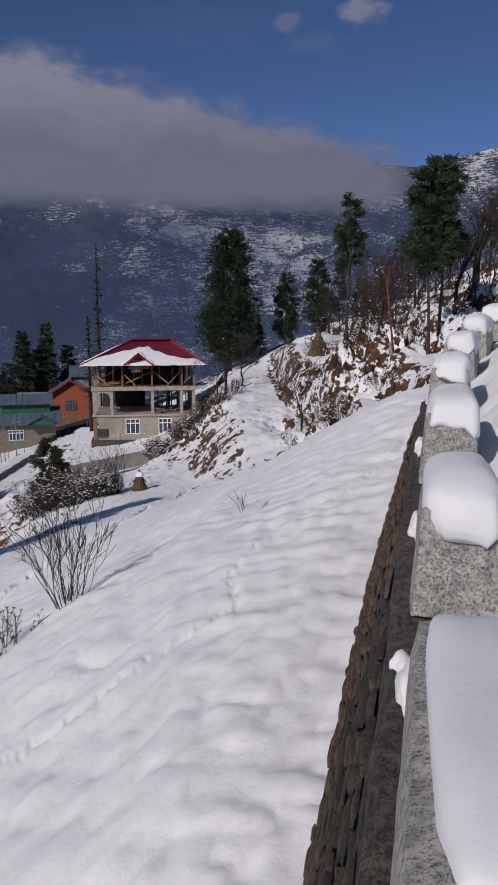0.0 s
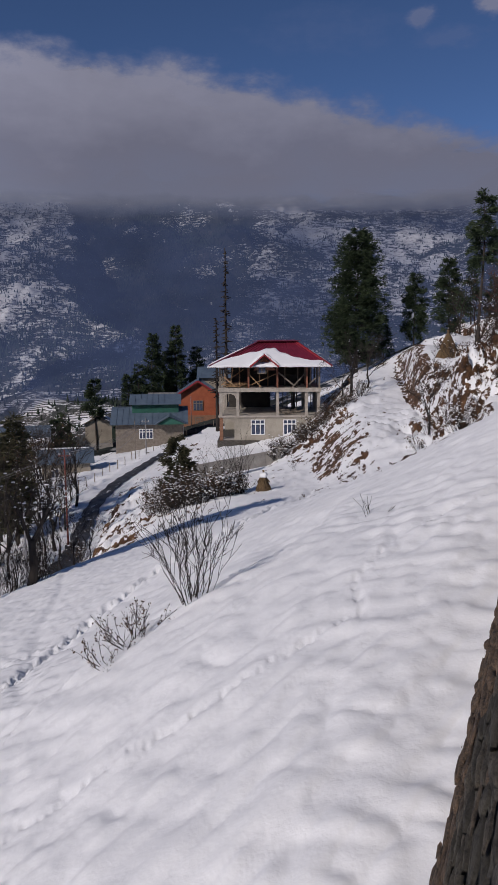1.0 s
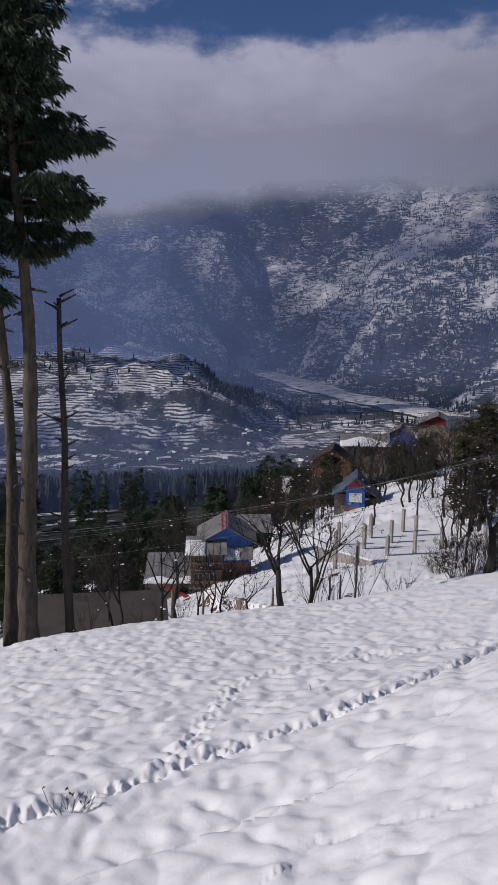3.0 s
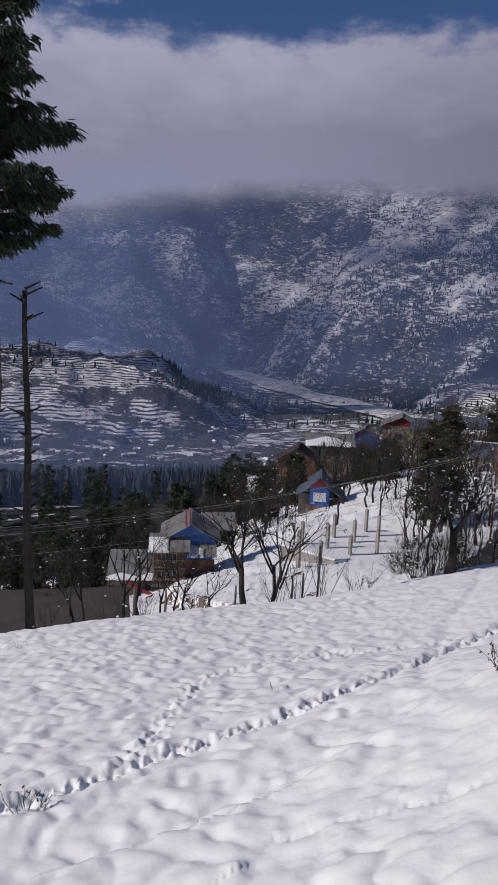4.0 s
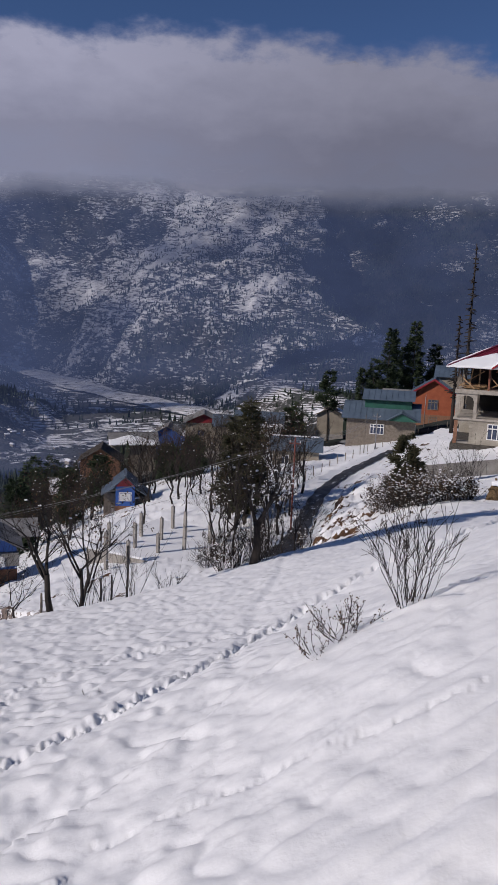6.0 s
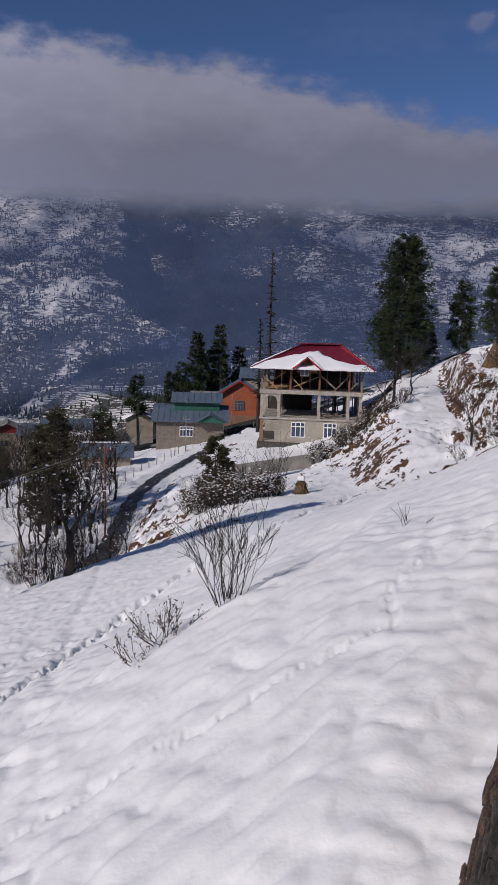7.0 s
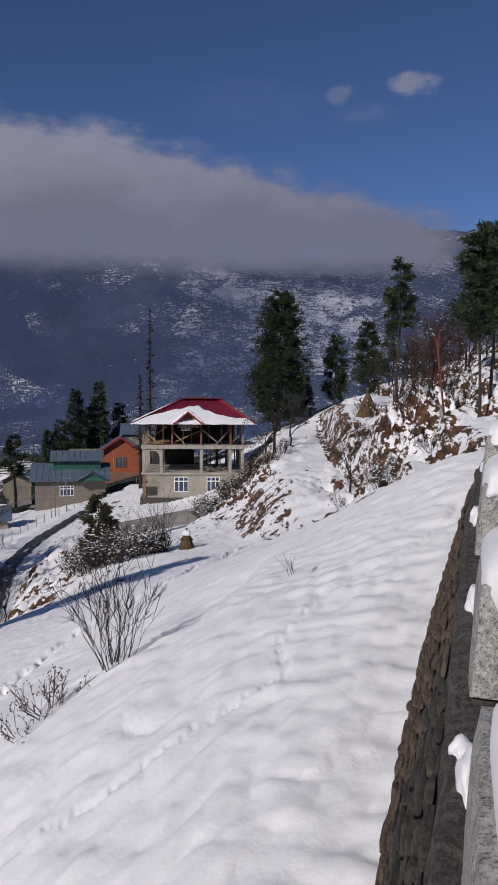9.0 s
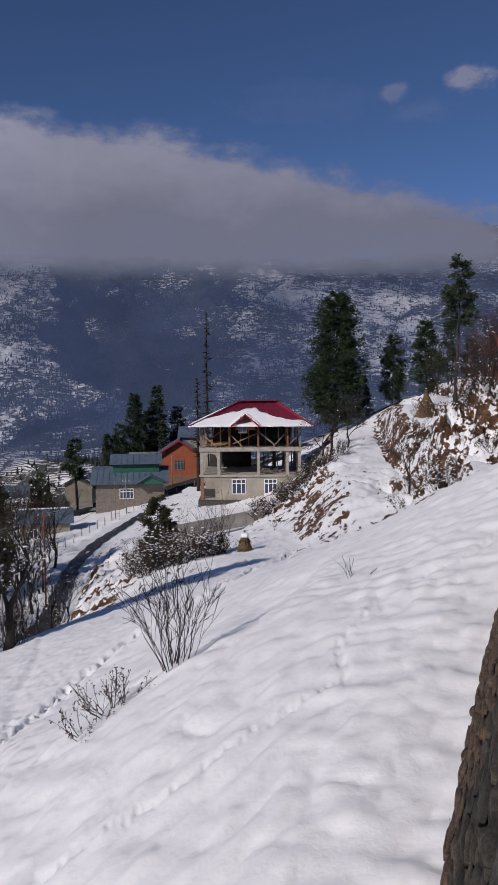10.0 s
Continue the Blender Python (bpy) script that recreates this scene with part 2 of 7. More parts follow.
def vnoise(x, y, seed=0):
    """Smooth value noise from -1 to 1 over arrays."""
    ix, iy = np.floor(x), np.floor(y)
    fx, fy = x - ix, y - iy
    fx, fy = fx * fx * fx * (fx * (fx * 6 - 15) + 10), fy * fy * fy * (fy * (fy * 6 - 15) + 10)
    a, b, c, d = hashed(ix, iy, seed), hashed(ix + 1, iy, seed), hashed(ix, iy + 1, seed), hashed(ix + 1, iy + 1, seed)
    return 2 * ((a + (b - a) * fx) * (1 - fy) + (c + (d - c) * fx) * fy) - 1


def fbm(x, y, octaves=4, seed=0, gain=0.5):
    total, amp = 0.0, 1.0
    for o in range(octaves):
        total = total + amp * vnoise(x * 2**o + 17.3 * o, y * 2**o - 9.1 * o, seed + o)
        amp *= gain
    return total


def ease(v, lo, hi):
    t = np.clip((v - lo) / (hi - lo), 0, 1)
    return t * t * (3 - 2 * t)


def to_line(x, y, line):
    """Distance to a polyline, how far along it (in points) and the side (left positive)."""
    best, along, side = np.full(np.shape(x), 1e9), np.zeros(np.shape(x)), np.zeros(np.shape(x))
    for n, ((ax, ay), (bx, by)) in enumerate(zip(line, line[1:])):
        dx, dy = bx - ax, by - ay
        t = np.clip(((x - ax) * dx + (y - ay) * dy) / (dx * dx + dy * dy), 0, 1)
        d = np.hypot(x - ax - t * dx, y - ay - t * dy)
        closer = d < best
        best, along = np.where(closer, d, best), np.where(closer, n + t, along)
        side = np.where(closer, np.sign(dx * (y - ay) - dy * (x - ax)), side)
    return best, along, side


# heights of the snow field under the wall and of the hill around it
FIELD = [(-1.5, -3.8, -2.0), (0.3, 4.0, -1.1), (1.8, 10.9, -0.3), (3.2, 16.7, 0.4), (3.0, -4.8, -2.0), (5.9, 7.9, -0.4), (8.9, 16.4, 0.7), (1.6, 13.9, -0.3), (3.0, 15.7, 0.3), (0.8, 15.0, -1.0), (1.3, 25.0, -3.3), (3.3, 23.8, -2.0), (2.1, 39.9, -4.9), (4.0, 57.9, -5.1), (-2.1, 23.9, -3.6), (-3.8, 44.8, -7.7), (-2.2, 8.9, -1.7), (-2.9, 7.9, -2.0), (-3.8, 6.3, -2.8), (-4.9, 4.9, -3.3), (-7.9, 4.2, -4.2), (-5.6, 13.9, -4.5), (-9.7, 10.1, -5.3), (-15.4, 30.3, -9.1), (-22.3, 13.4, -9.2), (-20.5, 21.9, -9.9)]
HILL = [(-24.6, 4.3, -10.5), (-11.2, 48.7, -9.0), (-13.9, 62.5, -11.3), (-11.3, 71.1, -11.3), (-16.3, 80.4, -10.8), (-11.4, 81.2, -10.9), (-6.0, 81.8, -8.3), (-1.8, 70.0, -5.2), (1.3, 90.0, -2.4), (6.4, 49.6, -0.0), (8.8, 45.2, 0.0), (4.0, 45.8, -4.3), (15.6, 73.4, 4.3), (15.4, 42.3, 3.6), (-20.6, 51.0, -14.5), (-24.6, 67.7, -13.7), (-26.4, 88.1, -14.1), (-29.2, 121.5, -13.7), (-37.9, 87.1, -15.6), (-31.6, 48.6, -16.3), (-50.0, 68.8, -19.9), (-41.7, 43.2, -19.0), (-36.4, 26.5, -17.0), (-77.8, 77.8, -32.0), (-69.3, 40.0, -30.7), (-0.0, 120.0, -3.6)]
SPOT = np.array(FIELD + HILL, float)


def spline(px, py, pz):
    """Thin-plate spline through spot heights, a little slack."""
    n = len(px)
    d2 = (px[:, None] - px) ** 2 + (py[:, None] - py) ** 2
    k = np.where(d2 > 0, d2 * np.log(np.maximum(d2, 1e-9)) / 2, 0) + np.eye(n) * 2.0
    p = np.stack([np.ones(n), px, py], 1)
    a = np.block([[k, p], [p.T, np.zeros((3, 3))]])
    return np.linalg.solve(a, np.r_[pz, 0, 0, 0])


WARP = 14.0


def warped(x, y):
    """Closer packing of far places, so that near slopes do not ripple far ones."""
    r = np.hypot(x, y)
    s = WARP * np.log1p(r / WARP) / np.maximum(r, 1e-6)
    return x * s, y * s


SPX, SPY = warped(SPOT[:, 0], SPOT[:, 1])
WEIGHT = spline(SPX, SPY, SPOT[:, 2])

LOWER_ROAD = [(-19.6, 41.0), (-20.7, 49.0), (-23.1, 57.0), (-25.3, 66.5), (-25.9, 75.0), (-25.9, 83.0), (-25.9, 92.0), (-24.6, 98.5), (-22.0, 104.0), (-19.0, 110.0)]
TRAIL = [(-12.0, -1.5), (-8.6, 2.2), (-7.3, 4.2), (-6.7, 6.2), (-6.1, 8.0), (-5.8, 10.5), (-6.1, 13.5), (-6.1, 16.0), (-5.4, 18.5), (-4.0, 20.3), (-3.2, 24.0), (-3.4, 33.0), (-3.5, 42.0), (-0.7, 46.6), (1.3, 50.0)]
SPUR = [(-6.9, 5.6), (-7.4, 6.7), (-9.2, 9.2), (-9.6, 10.5), (-8.7, 12.3), (-7.4, 13.5), (-6.3, 14.3)]
NEAR_TRAIL = [(-3.6, 4.6), (-2.0, 5.6), (-1.4, 5.9), (-0.7, 6.5), (-0.1, 7.0), (-0.2, 7.8), (0.2, 8.8), (0.8, 9.5), (1.5, 10.0), (2.2, 11.2), (3.0, 13.0)]
GROOVE = [(-12.1, 28.3), (-8.7, 19.6), (-7.8, 16.4), (-5.7, 11.3), (-4.6, 9.0), (-4.4, 7.8), (-3.6, 6.1), (-3.3, 5.3), (-3.5, 4.3)]
LIP = [(-6.0, 2.0), (-4.5, 4.6), (-3.9, 5.9), (-3.6, 7.6), (-3.0, 8.9), (-2.0, 9.2), (-1.3, 9.8), (-0.8, 10.8), (-0.6, 13.0)]


BROW = [(-46.0, 8.0), (-24.5, 10.5), (-20.0, 14.5), (-18.0, 18.5), (-15.0, 20.8), (-12.8, 23.5), (-12.0, 27.5), (-12.0, 31.5), (-10.5, 36.5), (-7.5, 39.0), (-6.4, 45.0)]
BROW_FALL = [3.5, 3.5, 3.5, 3.2, 2.8, 2.4, 1.9, 1.3, 0.6, 0.2, 0.0]


LANE = [(3.4, 40.0), (2.1, 50.0), (1.7, 58.0), (1.2, 68.0), (1.0, 82.0), (0.6, 98.0)]
LANE_Z = [-5.0, -5.2, -5.2, -4.9, -4.1, -2.9]


ROUGH = [(5.0, 45.0, 2.6, 0.5), (6.0, 52.0, 3.0, 0.7), (-4.6, 66.5, 3.2, 0.8), (-7.6, 71.0, 2.6, 0.8), (-16.0, 52.0, 6.0, 0.55), (-20.5, 62.0, 5.0, 0.4), (-18.0, 44.0, 4.0, 0.35), (7.0, 48.0, 4.5, 0.5), (10.5, 51.0, 6.0, 0.7), (7.0, 58.0, 6.0, 0.6)]


def steps(line, gap, width, seed):
    """Footprints along a line, right and left in turn."""
    rnd, out, side = random.Random(seed), [], 1
    for (ax, ay), (bx, by_) in zip(line, line[1:]):
        length = math.hypot(bx - ax, by_ - ay)
        for k in range(int(length / gap)):
            f = (k + rnd.uniform(0, 0.6)) * gap / length
            dx, dy = (bx - ax) / length, (by_ - ay) / length
            off = side * width * rnd.uniform(0.5, 1.3)
            out.append((ax + (bx - ax) * f - dy * off, ay + (by_ - ay) * f + dx * off))
            side = -side
    return out


FOOT = [(steps(TRAIL[:9], 0.085, 0.11, 1), 0.085, 0.052), (steps(TRAIL[8:], 0.24, 0.17, 4), 0.13, 0.10), (steps(TRAIL[8:], 0.34, 0.30, 6), -0.08, 0.11), (steps(TRAIL[:9], 0.12, 0.20, 5), -0.05, 0.05), (steps(SPUR, 0.17, 0.10, 2), 0.055, 0.06), (steps(NEAR_TRAIL, 0.13, 0.03, 3), 0.022, 0.028)]


RIVER = [(-735.0, 1500.0), (-935.0, 1620.0), (-1200.0, 1750.0), (-1480.0, 1880.0), (-1800.0, 2090.0), (-2150.0, 2300.0), (-2480.0, 2420.0), (-2950.0, 2600.0)]
# crests of the far spurs by distance: bearing and height angle
SPUR_R = [700, 1300, 1700, 1950, 2150, 2300, 2450, 2600, 2800, 2950, 3200, 3500, 4000, 4600]
SPUR_AZ = [4, 6, 8.0, 11.0, 14.0, 17.1, 20.3, 21.5, 22.6, 23.8, 22.9, 21.5, 21.9, 22.4]
SPUR_EL = [-40, -16, -9, -5.5, -2.5, -0.7, 0.6, 2.0, 3.3, 4.3, 4.6, 5.3, 7.6, 10.6]


def layers_of(x, y):
    """The far land's forms one by one: valley floor, spurs, ridges and the wall behind."""
    r, az = np.hypot(x, y), np.degrees(np.arctan2(-x, y))
    z = np.interp(r, [60, 110, 200, 350, 600, 900, 1300, 1700, 2300, 3200, 5000], [-18, -28, -50, -84, -130, -185, -228, -236, -238, -238, -238])
    z = z + 14 * fbm(x / 260, y / 260, 4, 5) * ease(r, 150, 500) * (1 - ease(r, 1000, 1500))
    # a fan of fields under the long spur
    fan = np.interp(r, [1450, 1750, 2250, 2600], [-240, -177, -148, -140]) + 3 * fbm(x / 200, y / 200, 3, 18)
    z = z + np.maximum(fan - z, 0) * ease(az, 11, 15) * (1 - ease(az, 23.5, 32))
    # the knoll with fields on top, above the river
    knoll = np.interp(r, [1120, 1380, 1600, 1740, 2100, 2350, 2500], [-236, -205, -150, -125, -105, -112, -245]) + 15 * fbm(x / 130, y / 130, 5, 19, 0.6) + 0.9 * np.clip(az - 49, 0, 12)
    z = z + np.maximum(knoll - z, 0) * np.clip((az + 1.5 * fbm(r / 160, az / 3, 3, 8) - 40.5) / 9.5, 0, 1)
    z = z + 11 * fbm(x / 280, y / 280, 4, 29) * ease(r, 700, 1000) * (1 - ease(r, 1700, 2100))
    # spur whose crest climbs away to the summit
    caz = np.interp(r, SPUR_R, SPUR_AZ) + 0.5 * vnoise(r / 110, r * 0, 3) + 0.3 * vnoise(r / 41, r * 0, 4)
    cel = np.interp(r, SPUR_R, SPUR_EL)
    left = np.maximum(az - caz, 0)
    mass = r * np.tan(np.radians(cel - 0.10 * left - np.interp(r, [2300, 3000, 4000, 4500], [7.0, 6.2, 3.6, 2.8]) * ease(left, 8, 19)))
    fold = 1 - 2 * np.abs(vnoise(az / 3.4 + r / 620 + 0.5 * vnoise(x / 260, y / 260, 9), r / 900 - az / 9, 12))
    crease = 1 - 2 * np.abs(vnoise(az / 1.1 + r / 240, r / 300 - az / 3, 13))
    mass = mass + (20 * fold + 10 * crease + 18 * fbm(x / 190, y / 190, 6, 11, 0.66)) * ease(r, 2000, 2700) * ease(left, 0.2, 2.5)
    mass = mass - np.maximum(caz - az, 0) * np.radians(1) * r * 1.5
    # the wooded ridges across the river
    line = np.interp(az, [43, 46, 49, 52.5, 55, 58.6, 64, 80], [-6.5, -3.7, -2.4, -0.2, 0.7, 2.2, 4.4, 6.0])
    ridge = 2600 * np.tan(np.radians(line)) - 0.40 * np.abs(r - 2600) + 18 * fbm(x / 220, y / 220, 5, 37, 0.55)
    line = np.interp(az, [40, 43, 45.5, 48, 49.5, 53.4, 58, 66, 80], [0.0, 3.6, 6.0, 6.5, 5.8, 3.9, 2.6, 3.0, 4.0])
    ridge2 = 4250 * np.tan(np.radians(line)) - 0.46 * np.abs(r - 4250) + 24 * fbm(x / 260, y / 260, 5, 38, 0.55)
    # the wall of the valley behind it, with a bright rib
    top = np.interp(az, [-40, -17.2, -13.4, -11.9, -9.9, -8.8, -6, -2, 10, 36, 43, 48.5, 54, 62, 80], [13.0, 11.9, 11.0, 10.8, 11.0, 10.9, 9.4, 9.0, 10.3, 10.5, 9.4, 8.6, 8.2, 8.2, 9])
    r0 = np.interp(az, [18, 38, 48], [2300, 3300, 3650])
    low = np.interp(az, [18, 38], [-6.0, -4.2])
    el = np.where(r < r0, np.interp(r / r0, [0.3, 0.65, 1.0], [-40, -14, 0]) + low, low + (top - low) * np.clip((r - r0) / (4650 - r0), 0, 1) ** 0.9)
    fold = 1 - 2 * np.abs(vnoise(az / 4.2 - r / 800 + 0.6 * vnoise(x / 420, y / 420, 15), r / 1500, 16))
    crease = 1 - 2 * np.abs(vnoise(az / 1.3 - r / 330, r / 500 + az / 4, 17))
    wall = r * np.tan(np.radians(el)) + (44 * fold + 16 * crease + 46 * fbm(x / 420 + 4, y / 420, 6, 23, 0.6)) * ease(r, r0 + 60, r0 + 900) * (1 - 0.85 * ease(r, 4100, 4600) * ease(-az, 2, 6))
    raz = np.interp(r, [2700, 3100, 3500, 3900, 4300, 4600], [11.0, 10.0, 9.0, 7.0, 4.6, 2.5]) + 0.4 * vnoise(r / 90, r * 0, 6)
    rel = np.interp(r, [2400, 2700, 3100, 3500, 3900, 4300, 4600], [-20, -2.5, 1.2, 4.4, 6.4, 8.2, 9.6])
    rib = r * np.tan(np.radians(rel - 0.13 * np.maximum(raz - az, 0))) + 14 * fbm(x / 160, y / 160, 5, 27, 0.6) - np.maximum(az - raz, 0) * np.radians(1) * r * 0.8
    return r, az, caz, raz, z, mass, wall, ridge, ridge2, rib


def valley(x, y):
    """Height of the far land: the falling slope, the valley and the mountains beyond."""
    r, az, caz, raz, z, mass, wall, ridge, ridge2, rib = layers_of(x, y)
    z = np.maximum.reduce([z, mass, wall, ridge, ridge2, rib]) + 5 * fbm(x / 55, y / 55, 3, 31) * ease(r, 400, 1500) * (0.35 + 0.65 * ease(r, 1900, 2300))
    d, _, _ = to_line(x, y, RIVER)
    return z + (np.minimum(z, -238) - z) * (1 - ease(d, 60, 190))


def cover(x, y):
    """How wooded and how far tilled the far land is, from 0 to 1; shaded slopes count as more wooded, sunlit ones as
    less.
    """
    r, az, caz, raz, z, mass, wall, ridge, ridge2, rib = layers_of(x, y)
    high = np.maximum.reduce([z, mass, wall, ridge, ridge2, rib])
    el = np.degrees(np.arctan2(high, r))
    wood = 0.46 + 0.13 * fbm(x / 330, y / 330, 4, 91) + 0.13 * fbm(x / 95, y / 95, 3, 92)
    on_wall, on_mass, on_rib = high == wall, high == mass, high == rib
    # woods of the far wall, thickened to carry its cloud shade too
    shaded_woods = ease(az, 7.5, 11.0) * (1 - ease(az, 26, 34))
    wood = wood + on_wall * (0.50 * shaded_woods + 0.10) + (on_mass & (az < caz)) * 0.45 + on_wall * 0.08 * (az < 1) + on_wall * shaded_woods * np.clip(1.2 * fbm(x / 200, y / 160, 5, 95, 0.65) + 0.10, -0.36, 0)
    wood = wood + ((high == ridge) | (high == ridge2)) * 0.08 * (1 - 0.6 * ease(az, 55, 61))
    # woods thinned on the spur's nose, so its sunlight goes into the colour
    wood = wood - on_mass * 0.13 * np.exp(-(((az - 24.5) / 3.4) ** 2) - ((el - 2.6) / 1.7) ** 2) - on_mass * 0.05 * ease(el, 3.0, 7.0)
    wood = wood + on_mass * 0.13 * (1 - ease(el, -3.0, 0.5))
    # rib: woods thinned on the sunlit face, thickened on the shaded side
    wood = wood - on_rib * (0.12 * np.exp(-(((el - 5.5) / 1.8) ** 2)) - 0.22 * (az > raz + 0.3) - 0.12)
    wood = wood - on_wall * 0.07 * ease(-az, 9.0, 13.0) * ease(el, 8.0, 10.5)
    floor = high == z
    wood = wood + floor * (0.45 * (1 - ease(r, 820, 980)) + 0.15 * np.exp(-(((az - 45.0) / 2.0) ** 2)) * ease(r, 1250, 1500))
    wood = wood - floor * 0.10 * ease(az, 46.5, 49) * ease(r, 1200, 1400)
    farm = floor * ease(r, 780, 950) * (0.62 + 0.25 * (az < 29) + 0.12 * fbm(x / 260, y / 260, 3, 94)) - 0.3 * floor * np.exp(-(((az - 45.2) / 2.0) ** 2)) * ease(r, 1250, 1500)
    farm = farm - 0.6 * floor * np.exp(-(((az - 28.5) / 2.4) ** 2)) * ease(r, 1350, 1500)
    farm = farm + (on_rib | on_wall) * (az < 11) * 0.40 * (1 - ease(el, 2.6, 4.6)) + on_mass * 0.22 * (1 - ease(el, -4.6, -2.8))
    return np.clip(wood, 0, 1), np.clip(farm, 0, 1)


def land(x, y, fine=True):
    """Height of the ground at places given as arrays."""
    x, y = np.asarray(x, float), np.asarray(y, float)
    shape = x.shape
    x, y = x.ravel(), y.ravel()
    z = np.empty(len(x))
    r, az = np.hypot(x, y), np.degrees(np.arctan2(-x, y))
    near = r < 230
    z[~near] = valley(x[~near], y[~near])
    if near.any():
        xn, yn, rn = x[near], y[near], r[near]
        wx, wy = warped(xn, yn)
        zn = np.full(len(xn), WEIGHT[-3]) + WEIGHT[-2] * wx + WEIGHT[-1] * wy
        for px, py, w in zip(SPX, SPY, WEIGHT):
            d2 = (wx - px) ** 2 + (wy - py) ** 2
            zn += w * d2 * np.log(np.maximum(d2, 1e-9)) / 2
        # terrace lip through the field
        d, _, side = to_line(xn, yn, LIP)
        zn += 0.10 * np.exp(-((d / 0.6) ** 2)) - 0.22 * np.exp(-(((d - 0.6) / 0.7) ** 2)) * (side > 0)
        # the thaw gap along the retaining wall
        zn -= 0.09 * np.exp(-((to_line(xn, yn, [(-0.9, -1.8), (0.9, 6.0), (1.5, 8.5)])[0] / 0.38) ** 2))
        # a furrow that winds down the field
        d, _, side = to_line(xn, yn, GROOVE)
        zn += -0.022 * np.exp(-((d / 0.14) ** 2)) + 0.03 * np.exp(-((d / 0.5) ** 2)) * ease(-d * side, -0.1, 0.3)
        # the brow below which the village lies
        d, a, side = to_line(xn, yn, BROW)
        fall = np.interp(a, range(len(BROW)), BROW_FALL)
        zn -= fall * ease(d * np.where(side > 0, 1.0, -1.0), -2.0, 13.0) * (1 - ease(rn, 36, 60))
        # banks of the stepped hill
        hill = ease(xn - 0.02 * yn, 2.4, 5.6) * ease(yn, 30, 42) * (1 - ease(rn, 110, 150))
        t = zn / 2.1 + 0.25 * fbm(xn / 9, yn / 9, 3, 41)
        stepped = (np.floor(t) + ease(t - np.floor(t), 0.62, 0.98) - 0.25 * fbm(xn / 9, yn / 9, 3, 41)) * 2.1
        zn += hill * 0.85 * (stepped - zn)
        # the snowed-up lane past the big house, cut into the bank
        d, a, side = to_line(xn, yn, LANE)
        flat_lane = (1 - ease(d, 1.7, np.where(side > 0, 6.5, 3.0))) * ease(a, 0.0, 0.9) * (1 - ease(a, 4.5, 5.0))
        zn = zn + (np.interp(a, range(len(LANE)), LANE_Z) - zn) * flat_lane
        zn = zn + 0.9 * ease(d, 2.0, 3.4) * (1 - ease(d, 4.5, 9.0)) * (side < 0) * ease(a, 0.2, 1.0) * (1 - ease(a, 4.0, 4.9))
        d, a, _ = to_line(xn, yn, LOWER_ROAD)
        zr = np.interp(a, range(len(LOWER_ROAD)), ROAD_Z) if ROAD_Z else zn
        zn = zn + (zr - 0.05 - zn) * (1 - ease(d, 1.5, 3.0))
        road = 1 - ease(d, 1.3, 1.9)
        if fine:
            soft = 1 - 0.85 * road
            u, v = xn * 0.55 + yn * 0.835, yn * 0.55 - xn * 0.835
            flat = np.abs(vnoise((xn * 0.974 - yn * 0.225) / 0.62 + 0.4 * vnoise(yn / 0.5, xn / 0.5, 7), (xn * 0.225 + yn * 0.974) / 0.24, 54))
            slant = np.abs(vnoise(u / 0.58 + 0.4 * vnoise(v / 0.5, u / 0.5, 6), v / 0.24, 52))
            lean = ease(az[near], 1, 9)
            small = vnoise(u / 0.46 + 0.4 * vnoise(v / 0.5, u / 0.5, 3), v / 0.27, 51)
            tiny = vnoise(u / 0.24 + 3, v / 0.13, 53)
            bumps = 0.020 * np.maximum(small, -0.2) + 0.042 * (slant * lean + flat * (1 - lean) - 0.3) + 0.022 * np.abs(vnoise(u / 0.42, v / 0.11, 58)) + 0.016 * tiny + 0.022 * (np.abs(vnoise(u / 0.7 + 5, v / 0.33, 59)) - 0.3) + 0.022 * vnoise(u / 1.2, v / 0.8, 55) + 0.040 * fbm(u / 2.6, v / 1.8, 2, 57)
            lumps = (0.068 * (np.abs(vnoise(xn / 0.44, yn / 0.36, 61)) - 0.3) + 0.03 * vnoise(xn / 0.18, yn / 0.18, 63)) * ease(az[near], 16, 36)
            calm = 1 - 0.55 * ease(az[near], 20, 40)
            zn = zn + soft * (bumps * calm + lumps) * (1 + 0.5 * ease(rn, 20, 60)) + soft * 0.12 * fbm(xn / 1.3, yn / 1.3, 3, 71) * ease(rn, 38, 60)
            # rough banks by the house and above the lane
            for cx, cy, size, amp in ROUGH:
                m = np.exp(-(((xn - cx) ** 2 + (yn - cy) ** 2) / size**2))
                zn = zn + soft * m * amp * (1 - 2 * np.abs(fbm(xn / 2.1, yn / 2.1, 4, 83, 0.6)))
            d = to_line(xn, yn, TRAIL)[0]
            zn = zn + (0.07 * vnoise(xn * 6, yn * 6, 85) + 0.05 * vnoise(xn * 12, yn * 12, 86) - 0.125) * np.exp(-((d / (0.16 + 0.006 * rn)) ** 2)) + 0.03 * np.exp(-(((d - 0.32) / 0.1) ** 2)) * (1 + vnoise(xn * 6, yn * 6, 88))
            zn = zn - 0.022 * np.exp(-((to_line(xn, yn, NEAR_TRAIL)[0] / 0.05) ** 2))
            for prints, depth, size in FOOT:
                close = to_line(xn, yn, prints[::6] + prints[-1:])[0] < 1.1
                if not close.any():
                    continue
                xc, yc, dent = xn[close], yn[close], np.zeros(close.sum())
                for fx, fy in prints:
                    d2 = ((xc - fx) ** 2 + (yc - fy) ** 2) / size**2
                    m = d2 < 9
